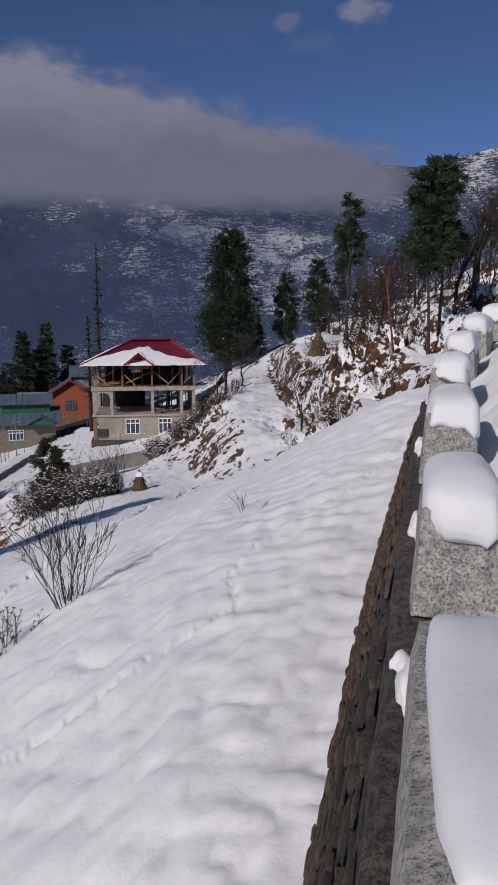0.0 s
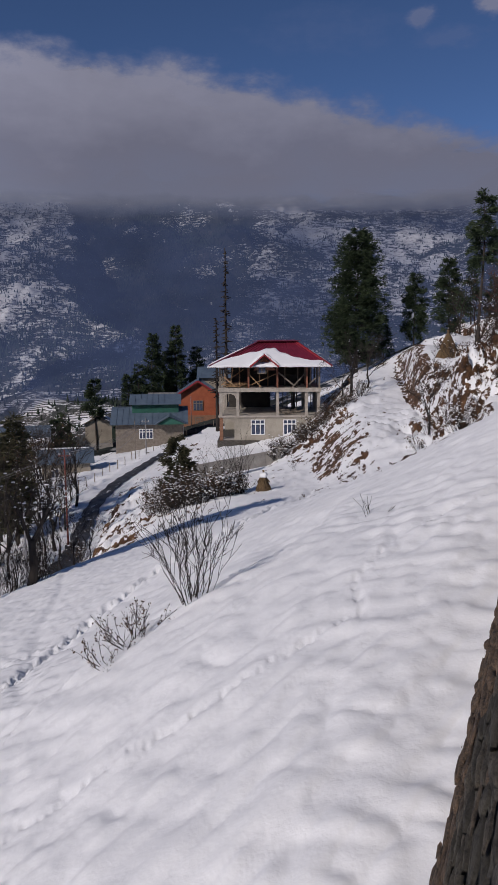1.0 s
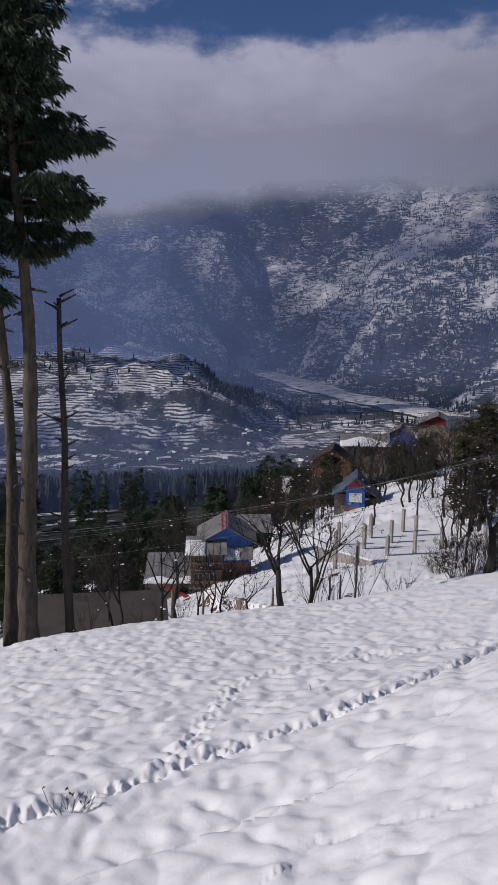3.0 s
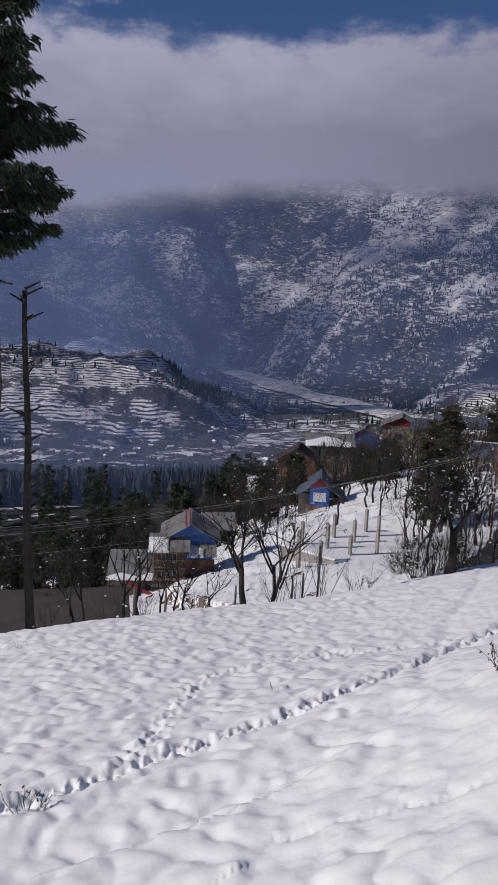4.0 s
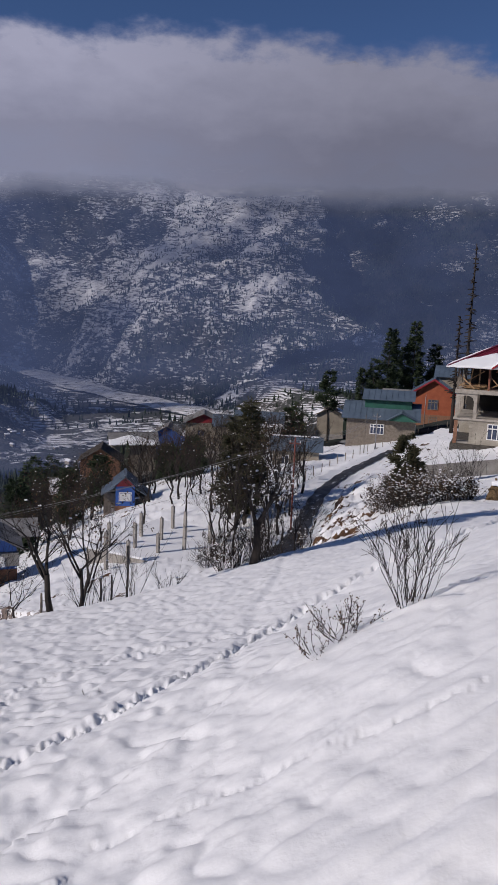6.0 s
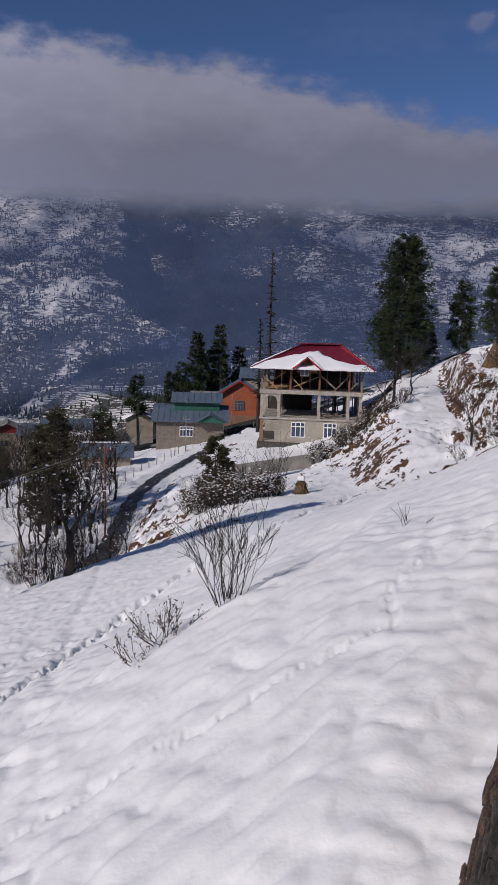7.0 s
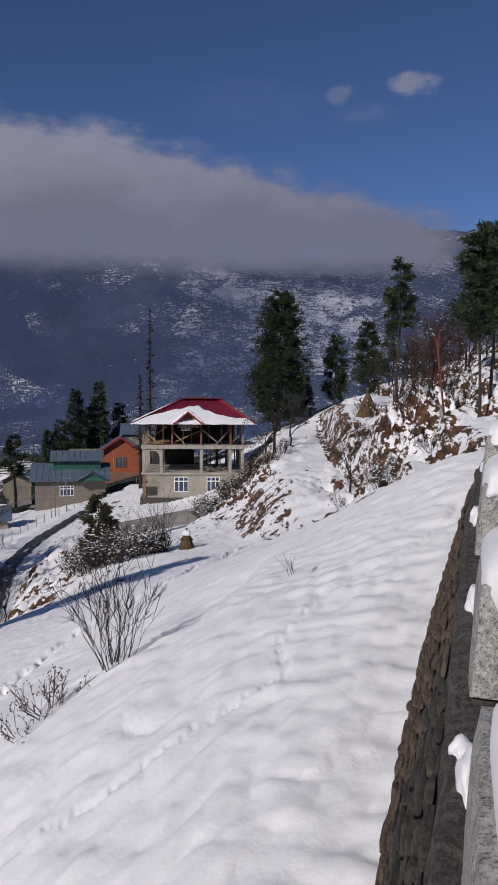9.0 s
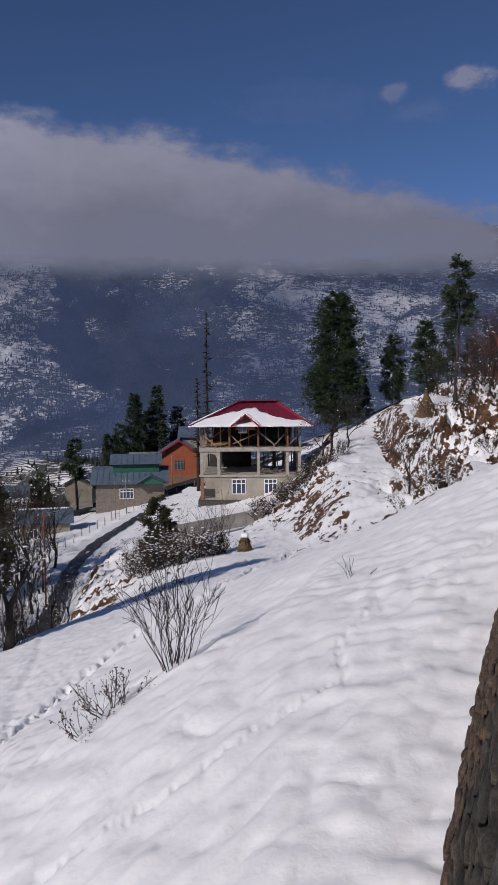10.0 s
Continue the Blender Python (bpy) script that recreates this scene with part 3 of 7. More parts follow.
                    dent[m] += -np.exp(-d2[m] ** 1.6) + 0.26 * np.exp(-((np.sqrt(d2[m]) - 1.55) / 0.4) ** 2)
                dent += 0.7 * vnoise(xc * 13, yc * 13, 87) * np.exp(-((to_line(xc, yc, prints[::6] + prints[-1:])[0] / (2.4 * size)) ** 2))
                zn[close] += depth * np.clip(dent, -1.4, 0.9)
        far = ease(rn, 120, 228)
        if far.any():
            zn = zn + (valley(xn, yn) - zn) * far
        z[near] = zn
    return z.reshape(shape)


ROAD_Z = []
ROAD_Z = list(land(*np.array(LOWER_ROAD).T, fine=False))


def lz(x, y):
    return float(land(np.array([x]), np.array([y]))[0])


def spot(az, r, dz=0.0):
    """A place on the ground by bearing (degrees to the left of +y) and distance."""
    x, y = -r * math.sin(radians(az)), r * math.cos(radians(az))
    return (x, y, lz(x, y) + dz)


def grid_mesh(name, azs, rs, material, closed):
    a, r = np.meshgrid(np.radians(azs), rs)
    x, y = -r * np.sin(a), r * np.cos(a)
    z = np.concatenate([land(x[k:k + 40], y[k:k + 40]) for k in range(0, len(rs), 40)])
    nr, na = x.shape
    out = np.pad(z, ((3, 3), (0, 0)), "edge")
    gr = (out[6:] - out[:-6]) / np.maximum(np.pad(r, ((3, 3), (0, 0)), "edge")[6:] - np.pad(r, ((3, 3), (0, 0)), "edge")[:-6], 0.01)
    ga = (np.roll(z, -5, 1) - np.roll(z, 5, 1)) / (r * np.radians(1.5))
    level = 1 / np.sqrt(1 + gr**2 + ga**2)
    co = np.stack([x, y, z], -1).reshape(-1, 3).astype(np.float32)
    i, j = np.meshgrid(np.arange(nr - 1), np.arange(na if closed else na - 1), indexing="ij")
    k = (j + 1) % na
    quads = np.stack([i * na + j, (i + 1) * na + j, (i + 1) * na + k, i * na + k], -1).reshape(-1, 4)
    me = bpy.data.meshes.new(name)
    me.vertices.add(len(co))
    me.vertices.foreach_set("co", co.ravel())
    me.loops.add(quads.size)
    me.loops.foreach_set("vertex_index", quads.ravel().astype(np.int32))
    me.polygons.add(len(quads))
    me.polygons.foreach_set("loop_start", np.arange(0, quads.size, 4, dtype=np.int32))
    me.materials.append(material)
    me.update(calc_edges=True)
    me.shade_smooth()
    me.attributes.new("levelness", "FLOAT", "POINT").data.foreach_set("value", level.astype(np.float32).ravel())
    return me


# one sheet from underfoot to the horizon: the fine sector that the valley side faces, coarser behind
AZ = np.r_[np.arange(-23, 67, 0.15), np.arange(67, 337, 4.5)]
ranges, step = [0.25], 0.0
while ranges[-1] < 4700:
    r = ranges[-1]
    ranges.append(r * (1.0065 if r < 26 else 1.009 if r < 130 else 1.011 if r < 1700 else 1.0065) + 0.008)
ground = new("ground", grid_mesh("ground", AZ, np.array(ranges), GROUND, True))
tagged(ground, "snow-covered hillside falling to a terraced valley", "ground", kind="structure")
ground.data.materials.append(MOUNTAIN)
centre = np.repeat((np.array(ranges)[:-1] > 108).astype(np.int32), len(AZ))
ground.data.polygons.foreach_set("material_index", centre)
a, r = np.meshgrid(np.radians(AZ), np.array(ranges))
far_wood, far_farm = np.zeros(a.shape), np.zeros(a.shape)
m = r[:, 0] > 100
for n in range(np.argmax(m), len(ranges), 60):
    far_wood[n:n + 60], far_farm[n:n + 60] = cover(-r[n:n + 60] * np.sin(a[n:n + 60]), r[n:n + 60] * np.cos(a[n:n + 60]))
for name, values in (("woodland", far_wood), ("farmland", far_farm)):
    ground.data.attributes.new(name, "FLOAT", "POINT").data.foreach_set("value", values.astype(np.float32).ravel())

# ---- cloud bank ----
def cloud_material():
    k = Nodes("cloud_glow")
    uv = k.n("ShaderNodeUVMap").outputs[0]
    s = k.n("ShaderNodeSeparateXYZ", Vector=uv)
    az, el = s.outputs["X"], s.outputs["Y"]        # degrees
    v = k.n("ShaderNodeMapping", Vector=uv, Scale=(0.16, 0.3, 1)).outputs[0]
    puff, wisp = k.noise(1.0, 7, 0.58, v), k.noise(3.1, 5, 0.6, v)
    rest = k.n("ShaderNodeMapRange", Value=az, From_Min=-13.0, From_Max=21.0, To_Min=1.0, To_Max=0.0).outputs[0]
    top = k.math("SUBTRACT", 18.6, k.math("MULTIPLY", k.math("POWER", rest, 1.6), 7.8))
    edge = k.math("ADD", k.math("MULTIPLY", k.math("SUBTRACT", puff, 0.5), 5.0), k.math("MULTIPLY", k.math("SUBTRACT", wisp, 0.5), 2.2))
    over = k.math("SUBTRACT", k.math("ADD", top, edge), el)
    under = k.math("SUBTRACT", k.math("ADD", el, k.math("MULTIPLY", edge, 0.34)), k.n("ShaderNodeMapRange", Value=az, From_Min=42.0, From_Max=56.0, To_Min=7.4, To_Max=5.0).outputs[0])
    right = k.math("MULTIPLY", k.math("ADD", az, 13.5), 0.25, clamp=True)
    a = k.math("MULTIPLY", k.n("ShaderNodeMapRange", Value=over, From_Min=-0.45, From_Max=1.5).outputs[0], k.n("ShaderNodeMapRange", Value=under, From_Min=-0.5, From_Max=2.0).outputs[0])
    a = k.math("MULTIPLY", a, right, clamp=True)
    # dim base and lit top of the cloud, painted into its glow
    tone = k.math("ADD", k.n("ShaderNodeMapRange", Value=el, From_Min=7.5, From_Max=17.0).outputs[0], k.math("MULTIPLY", k.math("SUBTRACT", puff, 0.5), 0.9))
    col = k.ramp(tone, (0.0, (0.170, 0.190, 0.268)), (0.45, (0.174, 0.182, 0.246)), (1.0, (0.262, 0.270, 0.350)))
    glow = k.n("ShaderNodeEmission", Color=col, Strength=k.n("ShaderNodeMapRange", Value=az, From_Min=20.0, From_Max=40.0, To_Min=0.94, To_Max=1.38).outputs[0]).outputs[0]
    clear = k.n("ShaderNodeBsdfTransparent").outputs[0]
    for paz, pel, w, h, dens in ((-7.9, 20.4, 2.2, 1.0, 0.75), (-2.8, 20.0, 1.3, 0.8, 0.5), (-4.5, 18.7, 3.0, 0.8, 0.25), (55.0, 21.0, 5.0, 2.2, 0.8), (46.0, 22.4, 5.0, 1.2, 0.45), (3.5, 19.6, 6.0, 1.6, 0.16)):
        dx = k.math("POWER", k.math("DIVIDE", k.math("SUBTRACT", az, paz), w), 2.0)
        dy = k.math("POWER", k.math("DIVIDE", k.math("SUBTRACT", el, pel), h), 2.0)
        g = k.math("SUBTRACT", k.math("ADD", 1.0, k.math("MULTIPLY", k.math("SUBTRACT", wisp, 0.5), 3.2)), k.math("ADD", dx, dy))
        a = k.math("MAXIMUM", a, k.math("MULTIPLY", k.n("ShaderNodeMapRange", Value=g, From_Min=0.0, From_Max=1.0).outputs[0], dens))
    # blue distance haze, painted as a faint glow over the far slopes
    haze_amount = k.math("ADD", k.n("ShaderNodeMapRange", Value=az, From_Min=40.0, From_Max=52.0, To_Min=0.33, To_Max=0.60).outputs[0], k.math("MULTIPLY", k.math("SUBTRACT", puff, 0.5), 0.3))
    haze_amount = k.math("MULTIPLY", haze_amount, k.n("ShaderNodeMapRange", Value=el, From_Min=13.0, From_Max=8.5).outputs[0])
    haze_amount = k.math("MULTIPLY", haze_amount, k.n("ShaderNodeMapRange", Value=el, From_Min=-7.8, From_Max=-4.0).outputs[0])
    a = k.math("MULTIPLY", a, 0.97)
    both = k.math("MAXIMUM", a, haze_amount)
    haze_glow = k.n("ShaderNodeEmission", Color=(0.102, 0.142, 0.29, 1), Strength=1.0).outputs[0]
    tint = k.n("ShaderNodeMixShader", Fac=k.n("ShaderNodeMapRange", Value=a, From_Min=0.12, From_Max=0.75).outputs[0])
    k.put(tint.inputs[1], haze_glow)
    k.put(tint.inputs[2], glow)
    glow = tint.outputs[0]
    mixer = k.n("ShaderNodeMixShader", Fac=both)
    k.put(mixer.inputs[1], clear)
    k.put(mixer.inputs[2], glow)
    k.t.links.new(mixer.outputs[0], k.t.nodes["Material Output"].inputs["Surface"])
    return k.m


def cloud_bank():
    azs, els = np.arange(-26, 75, 1.0), np.arange(-8.0, 27, 1.0)
    r, verts, faces = 1900.0, [], []
    for e in els:
        for a in azs:
            verts.append((-r * math.sin(radians(a)), r * math.cos(radians(a)), EYE + r * math.tan(radians(e))))
    n = len(azs)
    for i in range(len(els) - 1):
        for j in range(n - 1):
            faces.append((i * n + j, i * n + j + 1, (i + 1) * n + j + 1, (i + 1) * n + j))
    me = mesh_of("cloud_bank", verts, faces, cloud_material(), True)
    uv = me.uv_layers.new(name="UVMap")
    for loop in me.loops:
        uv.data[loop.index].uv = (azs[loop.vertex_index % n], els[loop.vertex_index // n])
    return tagged(new("cloud_bank", me), "glowing sheet of grey winter cloud on the mountain tops, blue haze below", "cloud", kind="structure")


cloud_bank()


def cloud_deck():
    """A hidden sheet added toward the sun, which keeps it off the mountains."""
    k = Nodes("cloud_shade_vapour")
    v = k.n("ShaderNodeMapping", Vector=k.co, Scale=(0.0011, 0.0011, 0.0011)).outputs[0]
    a = k.ramp(k.noise(1.0, 4, 0.55, v), (0.40, 0.10), (0.58, 0.82))
    white = k.n("ShaderNodeBsdfDiffuse", Color=(0.7, 0.7, 0.72, 1)).outputs[0]
    mixer = k.n("ShaderNodeMixShader", Fac=a)
    k.put(mixer.inputs[1], k.n("ShaderNodeBsdfTransparent").outputs[0])
    k.put(mixer.inputs[2], white)
    k.t.links.new(mixer.outputs[0], k.t.nodes["Material Output"].inputs["Surface"])
    verts, faces, n, m = [], [], 90, 40
    for i in range(m + 1):
        for j in range(n + 1):
            az = -16 + j * 93 / n
            near = 1850 + 200 * max(0.0, min(1.0, (28 - az) / 20))
            r = near + (4750 - near) * i / m
            back = 1.0 - 0.8 * i / m
            verts.append((-r * math.sin(radians(az)) - 845 * back, r * math.cos(radians(az)) - 1016 * back, 640 + 12 * math.sin(i * 0.5 + j * 0.3)))
    # keeps only the parts of the shade sheet that stay out of sight
    def inside(v):
        az, r = math.degrees(math.atan2(-v[0], v[1])), math.hypot(v[0], v[1])
        return az > 64 or r < 1150 or r > 640 / math.tan(radians(min(17.5, max(10.4, 13.2 + 0.22 * az))))
    for i in range(m):
        for j in range(n):
            q = (i * (n + 1) + j, i * (n + 1) + j + 1, (i + 1) * (n + 1) + j + 1, (i + 1) * (n + 1) + j)
            if all(inside(verts[k]) for k in q):
                faces.append(q)
    return tagged(new("cloud_deck", mesh_of("cloud_deck", verts, faces, k.m, True)), "hidden sheet added to shade the mountains", "cloud", kind="structure")


cloud_deck()


def haze(r, az0, az1, el0, el1, most):
    """A glowing see-through sheet that imitates thin blue haze in the valley."""
    k = Nodes("valley_haze_glow")
    s = k.n("ShaderNodeSeparateXYZ", Vector=k.n("ShaderNodeUVMap").outputs[0])
    u, v = s.outputs["X"], s.outputs["Y"]
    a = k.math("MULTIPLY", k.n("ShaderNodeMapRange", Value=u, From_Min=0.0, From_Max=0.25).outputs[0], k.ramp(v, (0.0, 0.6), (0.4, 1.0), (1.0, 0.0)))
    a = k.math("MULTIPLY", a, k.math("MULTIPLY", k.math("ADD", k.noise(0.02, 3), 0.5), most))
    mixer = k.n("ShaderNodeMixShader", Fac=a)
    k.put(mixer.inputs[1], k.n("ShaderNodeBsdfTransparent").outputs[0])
    # the haze is painted: a faint blue glow, no real air
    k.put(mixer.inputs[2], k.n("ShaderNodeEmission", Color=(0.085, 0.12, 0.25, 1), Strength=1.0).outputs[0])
    k.t.links.new(mixer.outputs[0], k.t.nodes["Material Output"].inputs["Surface"])
    n, verts, faces = 40, [], []
    for i in range(n + 1):
        az = radians(az0 + (az1 - az0) * i / n)
        for el in (el0, el1):
            verts.append((-r * math.sin(az), r * math.cos(az), EYE + r * math.tan(radians(el))))
    for i in range(n):
        faces.append((2 * i, 2 * i + 1, 2 * i + 3, 2 * i + 2))
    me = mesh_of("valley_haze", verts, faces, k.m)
    uv = me.uv_layers.new(name="UVMap")
    for loop in me.loops:
        uv.data[loop.index].uv = ((loop.vertex_index // 2) / n, loop.vertex_index % 2)
    return tagged(new("valley_haze", me), "glowing see-through sheet imitating blue haze in the valley", "haze", kind="structure")


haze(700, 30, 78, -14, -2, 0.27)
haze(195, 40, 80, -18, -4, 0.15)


def river():
    """Pale gravel bed with threads of water on the valley floor."""
    k = Nodes("river_gravel")
    f = k.noise(0.03, 6, 0.7, dist=1.0)
    mat = k.done(k.ramp(f, (0.38, (0.16, 0.19, 0.22)), (0.44, (0.48, 0.47, 0.46)), (0.56, (0.8, 0.8, 0.81))), k.ramp(f, (0.40, 0.2), (0.5, 0.9)))
    pts = [Vector((x, y, 0)) for x, y in RIVER]
    fine = [p.lerp(q, t / 8) for p, q in zip(pts, pts[1:]) for t in range(8)] + [pts[-1]]
    for _ in range(4):
        fine = [fine[0]] + [(a + b + c) / 3 for a, b, c in zip(fine, fine[1:], fine[2:])] + [fine[-1]]
    verts, faces = [], []
    for n, p in enumerate(fine):
        d = (fine[min(n + 1, len(fine) - 1)] - fine[max(n - 1, 0)]).normalized()
        side = Vector((d.y, -d.x, 0))
        w = 62 + 26 * noise.noise((n * 0.21, 0.0, 3.0))
        for j in range(5):
            verts.append(p + side * w * (j / 2 - 1) * (1 + 0.2 * noise.noise((n * 0.5, j * 2.0, 1.0))) + Vector((0, 0, -229 - 1.5 * abs(j - 2))))
    for i in range(len(fine) - 1):
        for j in range(4):
            faces.append((i * 5 + j, i * 5 + j + 1, i * 5 + j + 6, i * 5 + j + 5))
    return tagged(new("river", mesh_of("river", verts, faces, mat, True)), "pale gravel river bed winding through the valley", "river", kind="structure")


river()

# ---- the parapet and its wall ----
def bend(s):
    """Place and heading of the road's edge, s metres along it: straight, then bearing right."""
    h0, x, y, h, k = radians(13.3), 0.0, 0.0, radians(13.3), 0.03
    if s <= 6.0:
        return s * math.sin(h0), s * math.cos(h0), h0
    x, y, u = 6 * math.sin(h0), 6 * math.cos(h0), s - 6
    h = h0 + k * u
    return x + (math.cos(h0) - math.cos(h)) / k, y + (math.sin(h) - math.sin(h0)) / k, h


CLIMB = 0.105


def along(s, a, z=0.0):
    """World place from metres along the road's edge, metres to its right and metres over it."""
    x, y, h = bend(s)
    return Vector((x + a * math.cos(h), y - a * math.sin(h), CLIMB * s + z))


def edge_pose(s, a, z=0.0):
    """Pose whose y runs along the road and x to its right."""
    x, y, h = bend(s)
    return Matrix.Translation(along(s, a, z)) @ Matrix.Rotation(-h, 4, "Z")


def swept(name, profile, s0, s1, step, material, rough=0.0, seed=3):
    """A section carried along the road's edge, closed at both ends."""
    ss = np.arange(s0, s1 + step / 2, step)
    verts, faces, n = [], [], len(profile)
    rnd = random.Random(seed)
    for s in ss:
        for a, z in profile:
            verts.append(along(float(s), a + rnd.uniform(-rough, rough), z + rnd.uniform(-rough, rough)))
    for i in range(len(ss) - 1):
        for j in range(n):
            k = (j + 1) % n
            faces.append((i * n + j, i * n + k, (i + 1) * n + k, (i + 1) * n + j))
    faces += [tuple(range(n))[::-1], tuple((len(ss) - 1) * n + j for j in range(n))]
    return mesh_of(name, verts, faces, material)


WALL_TOP, BATTER, WALL_H = -0.135, 0.262, 2.4
retaining_wall = new("retaining_wall", swept("retaining_wall", [(WALL_TOP + 0.02, 0.0), (WALL_TOP - 0.012, -0.03), (WALL_TOP + 0.05 - BATTER * WALL_H, -WALL_H), (1.2, -WALL_H), (1.2, -0.06), (0.4, -0.06), (0.4, 0.0)], -5, 30, 0.25, MORTAR, 0.006))
tagged(retaining_wall, "battered dark stone retaining wall under a snowy road", "wall", kind="structure")


def stone_mesh(seed):
    """A rough block, face towards -x, of unit size."""
    rnd = random.Random(seed)
    bm = bmesh.new()
    cols, rows = 3, 3
    front = [[bm.verts.new((-0.06 - 0.05 * rnd.random() if 0 < i < cols and 0 < j < rows else 0.0 + 0.03 * rnd.random(), (i / cols - 0.5) * 0.96 + rnd.uniform(-0.06, 0.06), (j / rows - 0.5) * 0.94 + rnd.uniform(-0.07, 0.07))) for j in range(rows + 1)] for i in range(cols + 1)]
    for i in range(cols):
        for j in range(rows):
            bm.faces.new((front[i][j], front[i][j + 1], front[i + 1][j + 1], front[i + 1][j]))
    rim = [front[i][0] for i in range(cols + 1)] + [front[cols][j] for j in range(1, rows + 1)] + [front[i][rows] for i in range(cols - 1, -1, -1)] + [front[0][j] for j in range(rows - 1, 0, -1)]
    back = [bm.verts.new((0.15, v.co.y * 0.97, v.co.z * 0.97)) for v in rim]
    for k in range(len(rim)):
        q = (k + 1) % len(rim)
        bm.faces.new((rim[k], rim[q], back[q], back[k]))
    bm.normal_update()
    for f in bm.faces:
        f.smooth = True
    me = bpy.data.meshes.new("stone")
    bm.to_mesh(me)
    bm.free()
    me.materials.append(STONE)
    return me


def pillow(bm, length, width, height, over=0.05, seed=0, base=0.0, sag=0.05, n=18):
    """A cap of settled snow: soft box, domed, with a wavering skirt."""
    rnd = random.Random(seed)
    ox, oy = rnd.uniform(0, 50), rnd.uniform(0, 50)
    rings, segs, grid = n // 2, n * 2, []
    for i in range(rings + 1):
        f = (i / rings) * math.pi / 2 * 1.22 - 0.22 * math.pi / 2
        row = []
        for j in range(segs):
            g = 2 * math.pi * j / segs
            c, s = math.cos(g), math.sin(g)
            sx, sy = math.copysign(abs(c) ** 0.45, c), math.copysign(abs(s) ** 0.45, s)
            rr = max(math.cos(f), 0.0) ** 0.62
            w = 1 + 0.10 * noise.noise((c * 1.7 + ox, s * 1.7 + oy, f * 1.3))
            x, y = sx * rr * (width / 2 + over) * w, sy * rr * (length / 2 + over) * w
            z = base + height * (math.sin(f) if f > 0 else 0.9 * math.sin(f)) * (1 + 0.22 * noise.noise((x * 3 + ox, y * 2.2 + oy, 0.3)))
            if f < 0.15:
                z -= sag * (0.5 + noise.noise((c * 3.1 + oy, s * 3.1 + ox, 1.0)))
            row.append(bm.verts.new((x, y, z)))
        grid.append(row)
    for i in range(rings):
        for j in range(segs):
            k = (j + 1) % segs
            bm.faces.new((grid[i][j], grid[i][k], grid[i + 1][k], grid[i + 1][j]))
    bm.faces.new(grid[-1])
    bm.faces.new(grid[0][::-1])
    for f in bm.faces:
        f.smooth = True
    return bm


def parapet_block(s, length, seed):
    """One cement-faced guard block and the snow cap that lies on it."""
    rnd = random.Random(seed)
    bm = bmesh.new()
    w0, w1, h = 0.205, 0.168, 0.49
    nx, ny, nz = 5, 10, 6
    vs = {}
    for i in range(nx + 1):
        for j in range(ny + 1):
            for k in range(nz + 1):
                if 0 < i < nx and 0 < j < ny and 0 < k < nz:
                    continue
                t = k / nz
                w, l = w0 + (w1 - w0) * t, length / 2 - 0.02 * t
                x, y, z = (2 * i / nx - 1) * w, (2 * j / ny - 1) * l, h * t - 0.03
                corner = (i in (0, nx)) + (j in (0, ny)) + (k == nz)
                p = Vector((x, y, z))
                if corner > 1:
                    p -= Vector((math.copysign(0.010, x) * (i in (0, nx)), math.copysign(0.010, y) * (j in (0, ny)), 0.012 * (k == nz))) * (0.6 + rnd.random())
                p += 0.007 * Vector((noise.noise(p * 6 + Vector((seed, 0, 0))), noise.noise(p * 6 + Vector((0, seed, 5))), 0))
                vs[i, j, k] = bm.verts.new(p)
    def sheet(f, na, nb, flip):
        for a in range(na):
            for b in range(nb):
                q = [vs[f(a, b)], vs[f(a + 1, b)], vs[f(a + 1, b + 1)], vs[f(a, b + 1)]]
                bm.faces.new(q[::-1] if flip else q)
    sheet(lambda a, b: (a, b, 0), nx, ny, True)
    sheet(lambda a, b: (a, b, nz), nx, ny, False)
    sheet(lambda a, b: (a, 0, b), nx, nz, False)
    sheet(lambda a, b: (a, ny, b), nx, nz, True)
    sheet(lambda a, b: (0, a, b), ny, nz, True)
    sheet(lambda a, b: (nx, a, b), ny, nz, False)
    ob = part("parapet_block", bm, CEMENT)
    ob.matrix_world = edge_pose(s, 0.14, 0.0)
    tagged(ob, "weathered tapered cement parapet block capped with snow", "parapet block", "parapet blocks along the road")
    near = s < 3
    cap = part("snow_cap", pillow(bmesh.new(), length * (0.90 if near else 0.99), 0.31 if near else 0.325, rnd.uniform(0.09, 0.11) if near else rnd.uniform(0.12, 0.15), 0.0 if near else 0.016, seed * 7 + 1, 0.0, 0.05 if near else 0.03, 24), SNOW)
    for v in cap.data.vertices:
        if near:
            v.co.x += 0.03 * max(0.0, 0.5 - v.co.y) * (0.5 - v.co.x / 0.34)
        elif v.co.z < 0.03:
            hang = min(1.3, max(0.0, 0.45 * v.co.x / 0.17 - 0.8 * v.co.y / (length / 2)))
            v.co.z -= 0.115 * hang * (0.75 + 1.1 * noise.noise((v.co.x * 9 + seed, v.co.y * 4, 2.0)))
            v.co.x, v.co.y = v.co.x * (1 + 0.05 * hang), v.co.y * (1 + 0.03 * hang)
    cap.parent = ob
    cap.matrix_local = pose(0.015, 0.075 if s < 3 else 0, h - 0.035)
    tagged(cap, "thick rounded white snow cap")


for n, (s, length) in enumerate([(-0.35, 1.0), (1.88, 1.5), (3.85, 1.0), (5.8, 1.0), (7.75, 1.0), (9.7, 1.0), (11.65, 1.0), (13.6, 1.0)]):
    parapet_block(s, length, n + 1)


